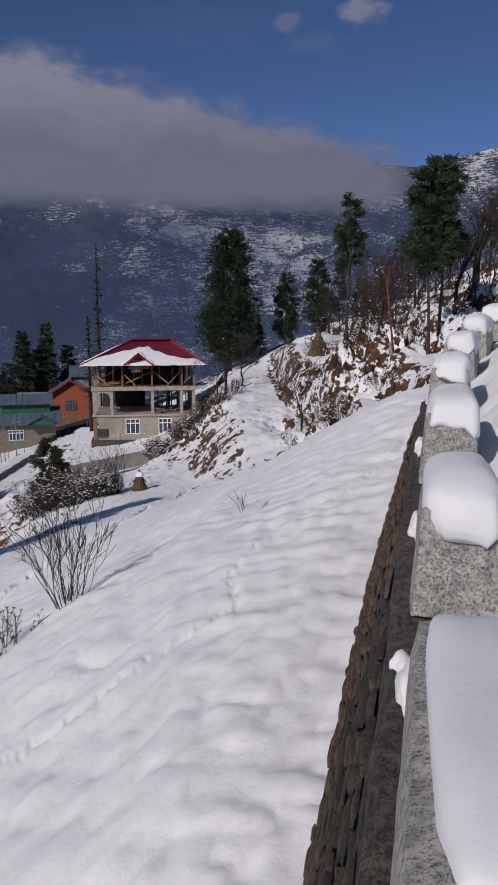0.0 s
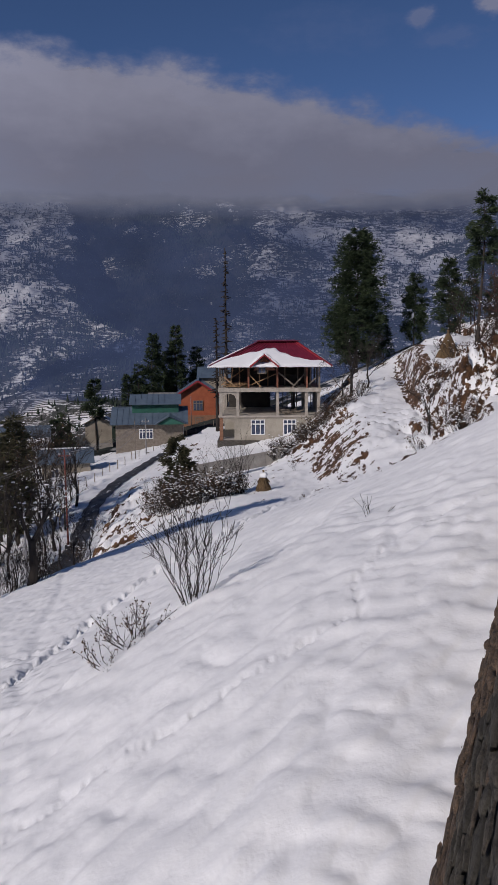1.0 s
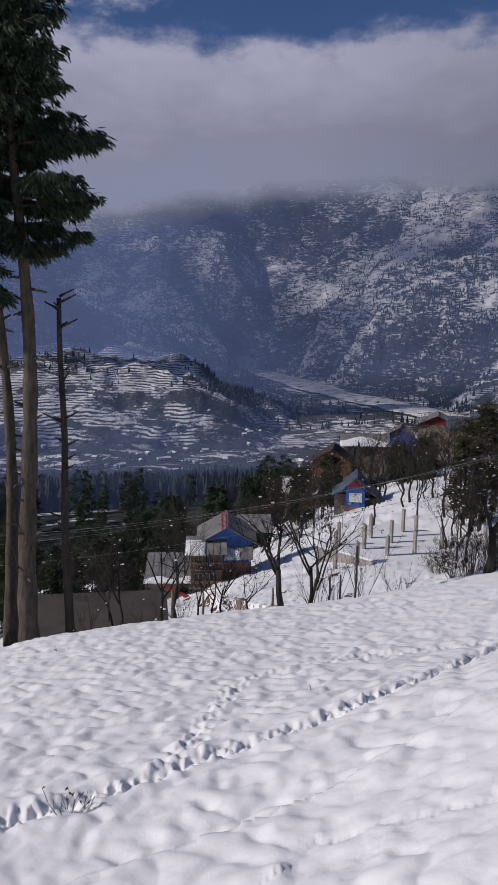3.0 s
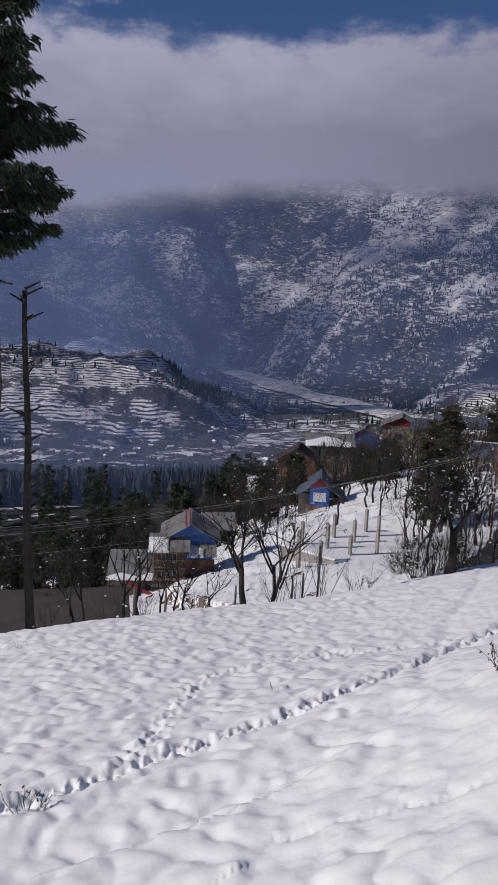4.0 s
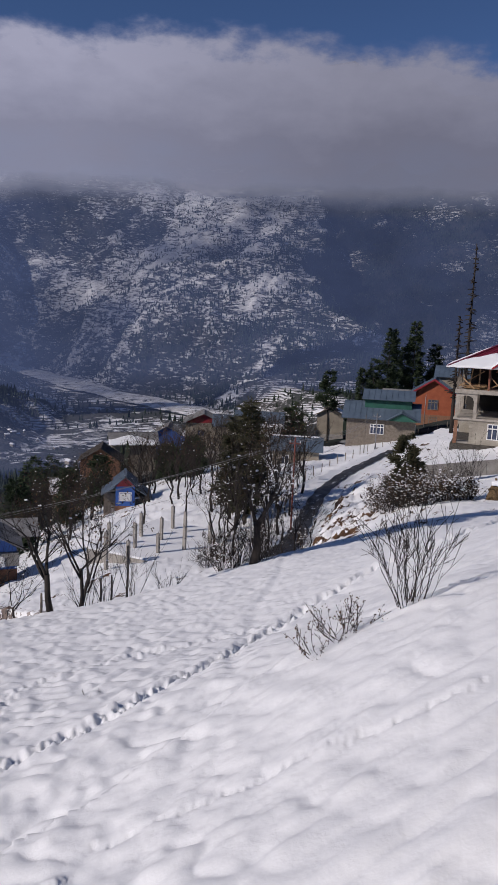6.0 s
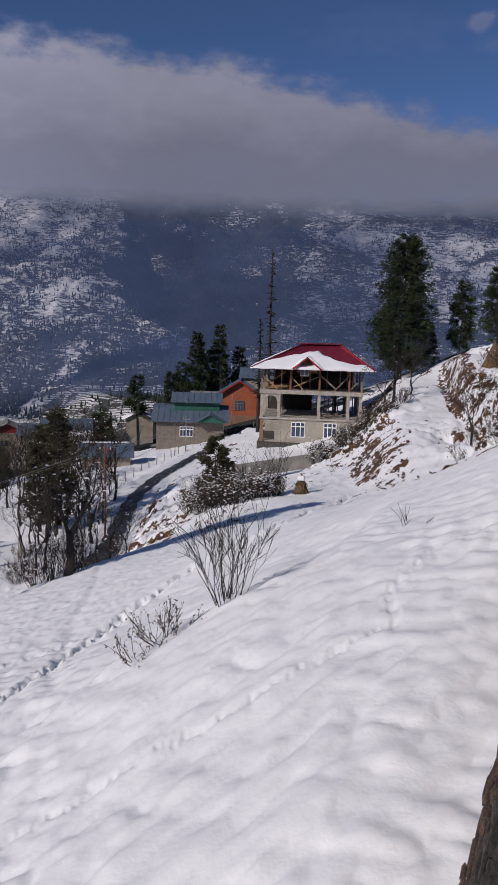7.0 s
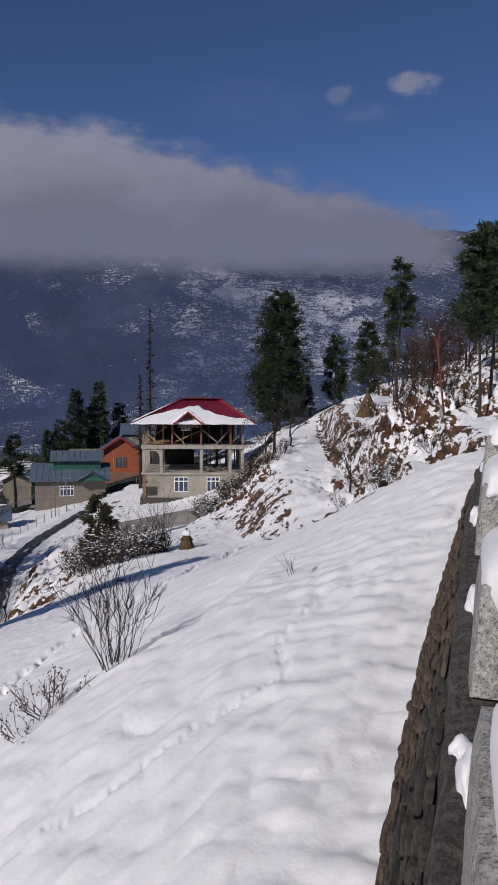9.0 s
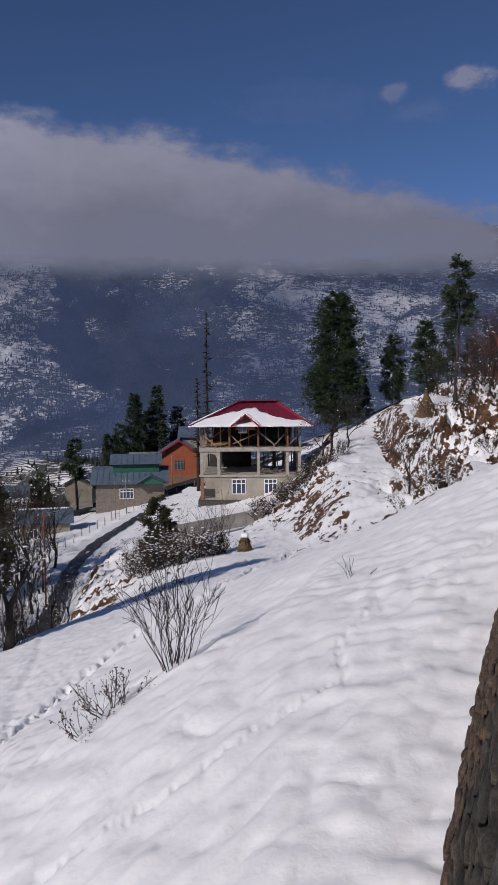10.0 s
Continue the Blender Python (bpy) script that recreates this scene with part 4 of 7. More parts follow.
def road_top():
    """The snowed-up road behind the parapet: a trodden bank of snow, then the lane."""
    ss, aa = np.arange(-7, 34, 0.11), np.r_[np.arange(0.26, 2.6, 0.07), np.arange(2.6, 9.0, 0.22)]
    verts, faces, n = [], [], len(aa)
    for s in ss:
        for a in aa:
            x, y, _ = along(float(s), float(a))
            rise = 0.40 * math.exp(-(((a - 0.95) / 0.55) ** 2)) * (0.8 + 0.5 * noise.noise((s * 0.7, 0.3, 4.0)))
            rough = 0.26 * abs(noise.noise((x * 2.2, y * 2.2, 2.0))) * (0.4 + 0.8 * (s > 6)) + 0.04 * noise.noise((x * 7, y * 7, 1.0))
            edge = min(1.0, (a - 0.26) / 0.4)
            verts.append(along(float(s), float(a), (rise + rough) * edge + 0.05 * edge + 0.02))
    for i in range(len(ss) - 1):
        for j in range(n - 1):
            faces.append((i * n + j, i * n + j + 1, (i + 1) * n + j + 1, (i + 1) * n + j))
    ob = new("road", mesh_of("road", verts, faces, SNOW, True))
    return tagged(ob, "mountain road buried under rough ploughed snow", "road", kind="structure")


road_top()


def lower_road():
    """The cleared wet asphalt lane below the field, with ridges of snow left on it."""
    k = Nodes("wet_asphalt")
    a = k.noise(0.9, 5, 0.6)
    k.bump(k.noise(30, 3), 0.3, 0.01)
    mat = k.done(k.mix(k.ramp(k.noise(1.6, 6, 0.7, k.scaled(1, 0.25, 1)), (0.60, 0.0), (0.66, 1.0)), k.ramp(a, (0.3, (0.022, 0.023, 0.026)), (0.7, (0.05, 0.05, 0.053))), (0.7, 0.71, 0.73)), k.ramp(a, (0.35, 0.35), (0.7, 0.75)))
    pts = [Vector((x, y, 0)) for x, y in LOWER_ROAD[:7]]
    fine = []
    for p, q in zip(pts, pts[1:]):
        for t in np.arange(0, 1, 0.1):
            fine.append(p.lerp(q, float(t)))
    fine.append(pts[-1])
    for _ in range(12):
        fine = [fine[0]] + [(a + b + c) / 3 for a, b, c in zip(fine, fine[1:], fine[2:])] + [fine[-1]]
    verts, faces = [], []
    for n, p in enumerate(fine):
        d = (fine[min(n + 1, len(fine) - 1)] - fine[max(n - 1, 0)]).normalized()
        side = Vector((d.y, -d.x, 0))
        z = float(land(np.array([p.x]), np.array([p.y]), fine=False)[0])
        for j in range(7):
            w = (j / 6 - 0.5) * (1.6 + 0.2 * math.sin(n * 1.7 + (j > 3)) - 0.6 * n / len(fine))
            verts.append(p + side * w + Vector((0, 0, z + 0.14 - 0.02 * abs(j - 3))))
    for i in range(len(fine) - 1):
        for j in range(6):
            faces.append((i * 7 + j, i * 7 + j + 1, i * 7 + j + 8, i * 7 + j + 7))
    ob = new("lower_road", mesh_of("lower_road", verts, faces, mat, True))
    return tagged(ob, "cleared wet dark asphalt lane between snow banks", "road", kind="structure")


lower_road()


def wall_stones():
    """Thin rough slates in courses on the wall's outer face; the nearest are pieces of their own."""
    rnd = random.Random(4)
    kinds = [stone_mesh(k) for k in range(8)]
    lean = Matrix.Rotation(math.atan(BATTER), 4, "Y")
    far, count, z = Soup(), 0, -0.08
    while z > -1.75:
        h = rnd.uniform(0.032, 0.070)
        s = 1.3 + rnd.random() * 0.2
        while s < 9.0:
            l = rnd.uniform(0.13, 0.40)
            me = kinds[rnd.randrange(8)]
            a = WALL_TOP - 0.012 - BATTER * -(z - h / 2) * 0.96
            m = edge_pose(s + l / 2, a - rnd.uniform(-0.014, 0.022), z - h / 2) @ lean @ Matrix.Rotation(rnd.uniform(-0.10, 0.13), 4, "X") @ Matrix.Diagonal((rnd.uniform(0.06, 0.17), l, h * rnd.uniform(0.85, 1.25), 1))
            if s < 4.0 and z > -1.1 and count < 300:
                ob = new("stone", me)
                ob.parent = retaining_wall
                ob.matrix_world = m
                count += 1
            else:
                b = len(far.v)
                far.v += [m @ v.co for v in me.vertices]
                far.f += [tuple(b + i for i in p.vertices) for p in me.polygons]
            s += l + rnd.uniform(0.004, 0.02)
        z -= h + 0.004
    tagged(far.object("stones", STONE, retaining_wall), kind="stuff")


wall_stones()

def drift(s, a, l, w, h, seed):
    """A ragged little heap of snow."""
    rnd = random.Random(seed)
    bm = bmesh.new()
    bmesh.ops.create_icosphere(bm, subdivisions=3, radius=1.0)
    for v in bm.verts:
        q = 1 + 0.28 * noise.noise(v.co * 1.6 + Vector((seed, 0, 0))) + 0.12 * noise.noise(v.co * 4.1 + Vector((0, seed, 0)))
        v.co = Vector((v.co.x * w / 2 * q, v.co.y * l / 2 * q * (1 - 0.5 * (v.co.x < -0.3)), max(v.co.z, -0.25) * h * q))
    for f in bm.faces:
        f.smooth = True
    ob = part("snow_lump", bm, SNOW)
    ob.matrix_world = edge_pose(s, a, 0.01)
    return tagged(ob, "ragged heap of snow beside a parapet block", "snow", "snow heaps on the wall top")


for n, (s, a, l, w, h) in enumerate([(2.74, -0.05, 0.26, 0.10, 0.12), (2.95, -0.08, 0.14, 0.09, 0.05), (4.42, -0.05, 0.26, 0.10, 0.12), (6.25, -0.07, 0.3, 0.10, 0.10), (8.15, -0.07, 0.35, 0.10, 0.10)]):
    drift(s, a, l, w, h, n + 3)

# ---- plants ----
BARK = stained("grey_brown_bark", (0.014, 0.012, 0.010), (0.070, 0.055, 0.045), 6.0, 0.9, 0.6, 0.03, (1, 1, 0.25))
BARE = stained("bare_twig_bark", (0.010, 0.008, 0.007), (0.040, 0.031, 0.026), 5.0, 0.9, 0.4, 0.02, (1, 1, 0.4))
REDTWIG = stained("reddish_twig_bark", (0.035, 0.014, 0.011), (0.11, 0.045, 0.035), 5.0, 0.9, 0.3, 0.01)
REDBARK = stained("red_sapling_bark", (0.10, 0.022, 0.018), (0.22, 0.055, 0.04), 5.0, 0.8, 0.3, 0.01)


def leaf_material(name, dark, light):
    k = Nodes(name)
    island = k.n("ShaderNodeNewGeometry").outputs["Random Per Island"]
    f = k.math("ADD", k.math("MULTIPLY", island, 0.6), k.math("MULTIPLY", k.noise(0.7, 3), 0.5))
    return k.done(k.ramp(f, (0.2, dark), (0.9, light)), 0.75, Specular_IOR_Level=0.25)


NEEDLE = leaf_material("pine_needles", (0.014, 0.026, 0.014), (0.062, 0.086, 0.042))
NEEDLE_NEAR = leaf_material("deodar_needles", (0.014, 0.028, 0.016), (0.075, 0.100, 0.056))
NEEDLE_FAR = leaf_material("far_conifer_needles", (0.012, 0.022, 0.016), (0.035, 0.050, 0.032))
DRYLEAF = leaf_material("withered_leaves", (0.035, 0.022, 0.014), (0.14, 0.085, 0.045))
EVERGREEN = leaf_material("brownish_evergreen", (0.022, 0.026, 0.014), (0.090, 0.082, 0.045))


def conifer(place, h, spread, crown_from=0.12, density=1.0, tuft=0.55, blades=7, radius=None, leaf=None, seed=0, shape=0.75, droop=0.15, lean=(0, 0), label="", name="pine_tree", group="", gaps=0.25, category="tree", layers=None):
    """A conifer: tapered trunk, whorls of limbs and sprays of needles with gaps between."""
    rnd = random.Random(seed * 31 + 7)
    tree = thing(name, place, rnd.uniform(0, 360), label, category, group)
    wood, crown = Soup(), Soup()
    radius = radius or h * 0.014
    trunk = [Vector((lean[0] * t * h + 0.012 * h * math.sin(t * 5 + seed), lean[1] * t * h + 0.012 * h * math.cos(t * 4 + seed), t * h - 0.4 * (t == 0))) for t in [k / 12 for k in range(13)]]
    wood.tube(trunk, [radius * (1.25 if k == 0 else 1) * (1 - 0.93 * k / 12) for k in range(13)], 8)
    layers = layers or max(10, int((1 - crown_from) * h / 0.42))
    for n in range(layers):
        t = crown_from + (1 - crown_from) * (n + rnd.random() * 0.6) / layers
        q = (t - crown_from) / (1 - crown_from)
        reach = spread * (min(1.0, (q + 0.10) / 0.28)) * (1 - q) ** shape + 0.06 * spread
        k = t * 12
        p0 = trunk[min(int(k), 11)].lerp(trunk[min(int(k), 11) + 1], k - int(k))
        for m in range(rnd.randint(4, 6)):
            if rnd.random() < gaps:
                continue
            a = rnd.uniform(0, 2 * math.pi)
            r = reach * rnd.uniform(0.55, 1.12)
            rise = (0.45 * q - 0.08) * r + rnd.uniform(-0.1, 0.15) * r
            tip = p0 + Vector((math.cos(a) * r, math.sin(a) * r, rise - droop * r * 0.5))
            mid = p0.lerp(tip, 0.55) + Vector((0, 0, 0.10 * r))
            wood.tube([p0, mid, tip], [radius * 0.28 * (1 - 0.7 * t), radius * 0.16 * (1 - 0.6 * t), 0.01], 4)
            d = (tip - p0).normalized()
            count = max(2, int(r / tuft * 2.6 * density))
            for c in range(count):
                f = 0.28 + 0.75 * (c + rnd.random()) / count
                side = Vector((-d.y, d.x, 0)) * rnd.gauss(0, 0.16) * r
                o = (p0.lerp(mid, f / 0.55) if f < 0.55 else mid.lerp(tip, (f - 0.55) / 0.45)) + side + Vector((0, 0, rnd.gauss(0, 0.13) * r))
                crown.tuft(o, (d + side * 0.8 / max(r, 0.1)).normalized(), tuft * rnd.uniform(0.7, 1.25), blades, rnd, droop)
    wood.object("trunk", BARK, tree)
    crown.object("crown", leaf or NEEDLE, tree, smooth=False)
    return tree


def grow(soup, p, d, length, r, depth, rnd, tips, spread=0.55, up=0.12, kids=(2, 4), sides=4, least=0.004):
    pts, rad, n = [p.copy()], [r], 4 if depth > 1 else 2
    for k in range(1, n + 1):
        d = (d + Vector((rnd.gauss(0, 0.13), rnd.gauss(0, 0.13), rnd.gauss(0, 0.09) + up * 0.4))).normalized()
        p = p + d * length / n
        pts.append(p.copy())
        rad.append(max(r * (1 - 0.5 * k / n), least))
    soup.tube(pts, rad, sides if depth > 1 else 3)
    tips.append(p)
    if depth <= 0:
        return
    for _ in range(rnd.randint(*kids)):
        f = rnd.uniform(0.35, 1.0)
        k = min(int(f * n), n - 1)
        q = pts[k].lerp(pts[k + 1], f * n - k)
        e = (d + Vector((rnd.gauss(0, spread), rnd.gauss(0, spread), rnd.gauss(0, spread * 0.6) + up))).normalized()
        grow(soup, q, e, length * rnd.uniform(0.55, 0.8), max(rad[k] * 0.6, least), depth - 1, rnd, tips, spread, up, kids, sides, least)


def bare_tree(place, h, seed, depth=4, radius=None, lean=(0, 0), spread=0.55, snow=0, bark=None, leaves=0, label="", name="bare_tree", kids=(2, 4), fork=0.4, group="", category="tree"):
    """A leafless tree of trunk, limbs and twigs; some hold clumps of snow or withered leaves."""
    rnd = random.Random(seed * 17 + 3)
    tree = thing(name, place, 0, label, category, group)
    wood, tips = Soup(), []
    radius = radius or h * 0.018
    p, d = Vector((0, 0, -0.2)), Vector((lean[0], lean[1], 1)).normalized()
    top = p + d * (h * fork + 0.2)
    mid = p.lerp(top, 0.5) + Vector((rnd.gauss(0, 0.03), rnd.gauss(0, 0.03), 0)) * h
    wood.tube([p, mid, top], [radius * 1.3, radius, radius * 0.85], 7)
    for _ in range(rnd.randint(3, 4)):
        e = (d + Vector((rnd.gauss(0, spread), rnd.gauss(0, spread), 0.25))).normalized()
        grow(wood, top - d * rnd.uniform(0, 0.12) * h, e, h * (1 - fork) * 0.62, radius * 0.62, depth - 1, rnd, tips, spread, 0.12, kids, 4, max(0.004, 0.00013 * math.hypot(place[0], place[1])))
    wood.object("trunk", bark or BARE, tree)
    if snow:
        load = Soup()
        for _ in range(snow):
            load.blob(rnd.choice(tips) + Vector((0, 0, -0.02)), rnd.uniform(0.03, 0.085) * (h / 5) ** 0.5, rnd)
        tagged(load.object("snow_load", SNOW, tree, "clumps of snow held by the branches"), kind="stuff")
    if leaves:
        crown = Soup()
        for _ in range(leaves):
            o = rnd.choice(tips)
            crown.leaf(o + Vector((rnd.gauss(0, 0.1), rnd.gauss(0, 0.1), rnd.gauss(0, 0.1))), 0.12, rnd)
        crown.object("crown", DRYLEAF, tree, "a few withered brown leaves", False)
    return tree


def shrub(place, h, width, seed, stems=16, depth=2, snow=0, leaves=0, leafsize=0.05, radius=0.012, label="", name="shrub", bark=None, group="", leafmat=None, splay=0.6):
    """Many stems from one foot."""
    rnd = random.Random(seed * 13 + 5)
    bush = thing(name, place, 0, label, "shrub", group)
    wood, tips = Soup(), []
    for _ in range(stems):
        a, q = rnd.uniform(0, 6.283), rnd.random() ** 0.7
        o = Vector((math.cos(a), math.sin(a), 0)) * q * width * 0.22
        d = Vector((math.cos(a) * q * splay * width / h, math.sin(a) * q * splay * width / h, 1)).normalized()
        grow(wood, o - Vector((0, 0, 0.1)), d, h * rnd.uniform(0.55, 0.95), radius * rnd.uniform(0.6, 1.2), depth, rnd, tips, 0.35, 0.15, (1, 3), 4, max(0.003, 0.00013 * math.hypot(place[0], place[1])))
    tagged(wood.object("branchwork", bark or BARE, bush), kind="stuff")
    if leaves:
        crown = Soup()
        for _ in range(leaves):
            crown.leaf(rnd.choice(tips) + Vector((rnd.gauss(0, 1), rnd.gauss(0, 1), rnd.gauss(0, 1))) * leafsize * 0.6, leafsize * rnd.uniform(0.6, 1.3), rnd)
        tagged(crown.object("foliage", leafmat or DRYLEAF, bush, "", False), kind="stuff")
    if snow:
        load = Soup()
        for _ in range(snow):
            load.blob(rnd.choice(tips), rnd.uniform(0.025, 0.062) * max(width, 0.8) ** 0.5, rnd)
        tagged(load.object("snow_load", SNOW, bush, "snow lying on the twigs"), kind="stuff")
    return bush

# ---- buildings ----
PLASTER = stained("grey_cement_plaster", (0.24, 0.215, 0.175), (0.42, 0.385, 0.325), 0.7, 0.85, 0.2, 0.01)
RAWCONC = stained("raw_column_concrete", (0.26, 0.235, 0.20), (0.46, 0.42, 0.37), 2.0, 0.85, 0.2, 0.01)
REDROOF = stained("maroon_sheet_roof", (0.13, 0.012, 0.028), (0.20, 0.02, 0.042), 1.5, 0.4, 0.1, 0.01)
REDPAINT = stained("bright_red_fascia", (0.26, 0.02, 0.03), (0.36, 0.035, 0.045), 2.0, 0.5, 0.1, 0.01)
TIMBER = stained("fresh_timber", (0.20, 0.11, 0.05), (0.46, 0.30, 0.16), 3.0, 0.7, 0.2, 0.01, (1, 1, 6))
REDWOOD = stained("red_brown_post_wood", (0.14, 0.05, 0.03), (0.27, 0.11, 0.065), 3.0, 0.7, 0.2, 0.01)
OLDWOOD = stained("weathered_grey_wood", (0.10, 0.085, 0.07), (0.26, 0.22, 0.18), 3.0, 0.85, 0.3, 0.01)
WHITEPAINT = stained("white_window_paint", (0.66, 0.66, 0.66), (0.82, 0.82, 0.82), 4.0, 0.5, 0.05, 0.005)
BRICK = stained("brown_brick", (0.16, 0.075, 0.045), (0.34, 0.18, 0.11), 5.0, 0.85, 0.4, 0.01, (1, 1, 3))
ORANGE = stained("orange_wall_paint", (0.27, 0.065, 0.028), (0.40, 0.11, 0.048), 1.2, 0.7, 0.1, 0.01)
BLUEPAINT = stained("bright_blue_wall_paint", (0.02, 0.07, 0.30), (0.04, 0.14, 0.48), 1.2, 0.6, 0.1, 0.01)
GREENPAINT = stained("dark_green_gable_paint", (0.01, 0.07, 0.05), (0.025, 0.13, 0.095), 1.5, 0.6, 0.1, 0.01)
BLUEGREY = stained("blue_grey_sheet_roof", (0.065, 0.095, 0.135), (0.12, 0.16, 0.21), 0.8, 0.42, 0.1, 0.01)
TIN = stained("dull_tin_roof", (0.13, 0.125, 0.12), (0.30, 0.295, 0.29), 0.9, 0.5, 0.2, 0.01)
PALEWALL = stained("pale_mud_plaster", (0.20, 0.17, 0.135), (0.36, 0.32, 0.255), 0.8, 0.85, 0.2, 0.01)
DARKROOF = stained("brown_flat_roof", (0.045, 0.038, 0.033), (0.085, 0.07, 0.06), 0.7, 0.8, 0.3, 0.02)
HAY = stained("brown_dry_hay", (0.07, 0.044, 0.021), (0.20, 0.13, 0.065), 4.0, 0.95, 0.9, 0.05, (3, 3, 0.6))
# near black, for the shade inside open storeys and rooms
DARKVOID = stained("interior_shade", (0.02, 0.019, 0.018), (0.06, 0.055, 0.05), 1.0, 0.9, 0.1, 0.01)


def glass_material():
    k = Nodes("dim_window_glass")
    return k.done(k.ramp(k.noise(1.5, 2), (0.3, (0.02, 0.03, 0.06)), (0.7, (0.06, 0.08, 0.14))), 0.08, Specular_IOR_Level=0.6)


GLASS = glass_material()


def slab(bm, corners, thick):
    """A plate through corners, given counter-clockwise from above, thickened downwards."""
    corners = [Vector(c) for c in corners]
    nrm = (corners[1] - corners[0]).cross(corners[2] - corners[0]).normalized()
    top = [bm.verts.new(c) for c in corners]
    low = [bm.verts.new(c - nrm * thick) for c in corners]
    bm.faces.new(top)
    bm.faces.new(low[::-1])
    for k in range(len(top)):
        q = (k + 1) % len(top)
        bm.faces.new((top[q], top[k], low[k], low[q]))
    return bm


def seams(parent, material, a, b, c, d, count, w=0.05, h=0.05):
    """Standing seams from the eave a-b up to the ridge d-c, each a part."""
    a, b, c, d = map(Vector, (a, b, c, d))
    nrm = (b - a).cross(d - a).normalized() * h / 2
    for k in range(1, count):
        part("seam", beam(bmesh.new(), a.lerp(b, k / count) + nrm, d.lerp(c, k / count) + nrm, w, h), material, parent)


def beam(bm, p, q, w, h=None):
    """A squared timber from p to q."""
    p, q, h = Vector(p), Vector(q), h or w
    d = (q - p).normalized()
    u = d.cross(Vector((0, 0, 1)))
    u = u.normalized() if u.length > 0.05 else Vector((1, 0, 0))
    v = d.cross(u)
    a = [bm.verts.new(e + u * sx * w / 2 + v * sy * h / 2) for e in (p, q) for sx, sy in ((-1, -1), (1, -1), (1, 1), (-1, 1))]
    for f in ((3, 2, 1, 0), (4, 5, 6, 7), (0, 1, 5, 4), (1, 2, 6, 5), (2, 3, 7, 6), (3, 0, 4, 7)):
        bm.faces.new([a[i] for i in f])
    return bm


def roof_snow(a, b, c, d, cover, thick, seed, nu=40, nv=14):
    """Snow on the roof plane a-b (eave), c-d (ridge); cover(u) is how far up it reaches."""
    a, b, c, d = map(Vector, (a, b, c, d))
    nrm = (b - a).cross(d - a).normalized()
    down = (a - d).normalized()
    bm, tops, lows = bmesh.new(), [], []
    for i in range(nu + 1):
        u = i / nu
        rt, rl = [], []
        for j in range(nv + 1):
            v = j / nv * cover(u)
            p = a.lerp(b, u).lerp(d.lerp(c, u), v)
            t = thick * (1 + 0.35 * noise.noise((p.x * 0.8 + seed, p.y * 0.8, p.z * 0.8)))
            rim = min(1.0, 0.25 + 4 * min(u, 1 - u), 0.30 + 5 * (1 - j / nv))
            lip = down * (0.16 + 0.16 * noise.noise((u * 14 + seed, 2.0, 0.0))) if j == 0 else Vector()
            rt.append(bm.verts.new(p + nrm * (0.06 + t * rim) + lip))
            rl.append(bm.verts.new(p + nrm * 0.012 + lip))
        tops.append(rt)
        lows.append(rl)
    for i in range(nu):
        for j in range(nv):
            bm.faces.new((tops[i][j], tops[i + 1][j], tops[i + 1][j + 1], tops[i][j + 1]))
        bm.faces.new((lows[i][0], lows[i + 1][0], tops[i + 1][0], tops[i][0]))
        bm.faces.new((tops[i][nv], tops[i + 1][nv], lows[i + 1][nv], lows[i][nv]))
    for i in (0, nu):
        for j in range(nv):
            q = (tops[i][j], tops[i][j + 1], lows[i][j + 1], lows[i][j])
            bm.faces.new(q if i == 0 else q[::-1])
    for f in bm.faces:
        f.smooth = True
    return bm


def window(parent, x, y, z, w, h, cols=3, face="front", material=None, transom=True, glass=None):
    """A framed window set on a wall: frame, bars and panes. face: front (-y), left (-x) or right (+x)."""
    turn = {"front": 0, "left": -90, "right": 90}[face]
    bm = bmesh.new()
    t = 0.09
    for q in ((0, 0, w, t), (0, h - t, w, h), (0, t, t, h - t), (w - t, t, w, h - t)):
        box(bm, q[0], -0.06, q[1], q[2], 0.05, q[3])
    sill = h * 0.70 if transom else h - t
    for k in range(1, cols):
        box(bm, w * k / cols - 0.045, -0.05, t, w * k / cols + 0.045, 0.05, h - t)
    if transom:
        box(bm, t, -0.055, sill - 0.05, w - t, 0.05, sill + 0.07)
    win = part("window", bm, material or WHITEPAINT, parent)
    win.matrix_local = pose(x, y, z, 0, 0, turn)
    for k in range(cols):
        x0, x1 = max(w * k / cols, t) + 0.03, min(w * (k + 1) / cols, w - t) - 0.03
        part("pane", boxed(x0, -0.012, t, x1, 0.012, sill - 0.05), glass or GLASS, win)
        if transom:
            part("pane", boxed(x0, -0.012, sill + 0.07, x1, 0.012, h - t), glass or GLASS, win)
    return win


def arch(bm, x0, x1, y0, y1, z0, z1, rise, n=10):
    """The filling over an arched opening between two posts."""
    for k in range(n):
        xa, xb = x0 + (x1 - x0) * k / n, x0 + (x1 - x0) * (k + 1) / n
        curve = lambda x: z0 + rise * math.sqrt(max(0, 1 - ((2 * (x - x0) / (x1 - x0) - 1) ** 2)))
        za, zb = curve(xa), curve(xb)
        vs = [bm.verts.new(p) for p in ((xa, y0, za), (xb, y0, zb), (xb, y0, z1), (xa, y0, z1), (xa, y1, za), (xb, y1, zb), (xb, y1, z1), (xa, y1, z1))]
        for f in ((0, 1, 2, 3), (7, 6, 5, 4), (1, 0, 4, 5), (3, 2, 6, 7)):
            bm.faces.new([vs[i] for i in f])
    return bm


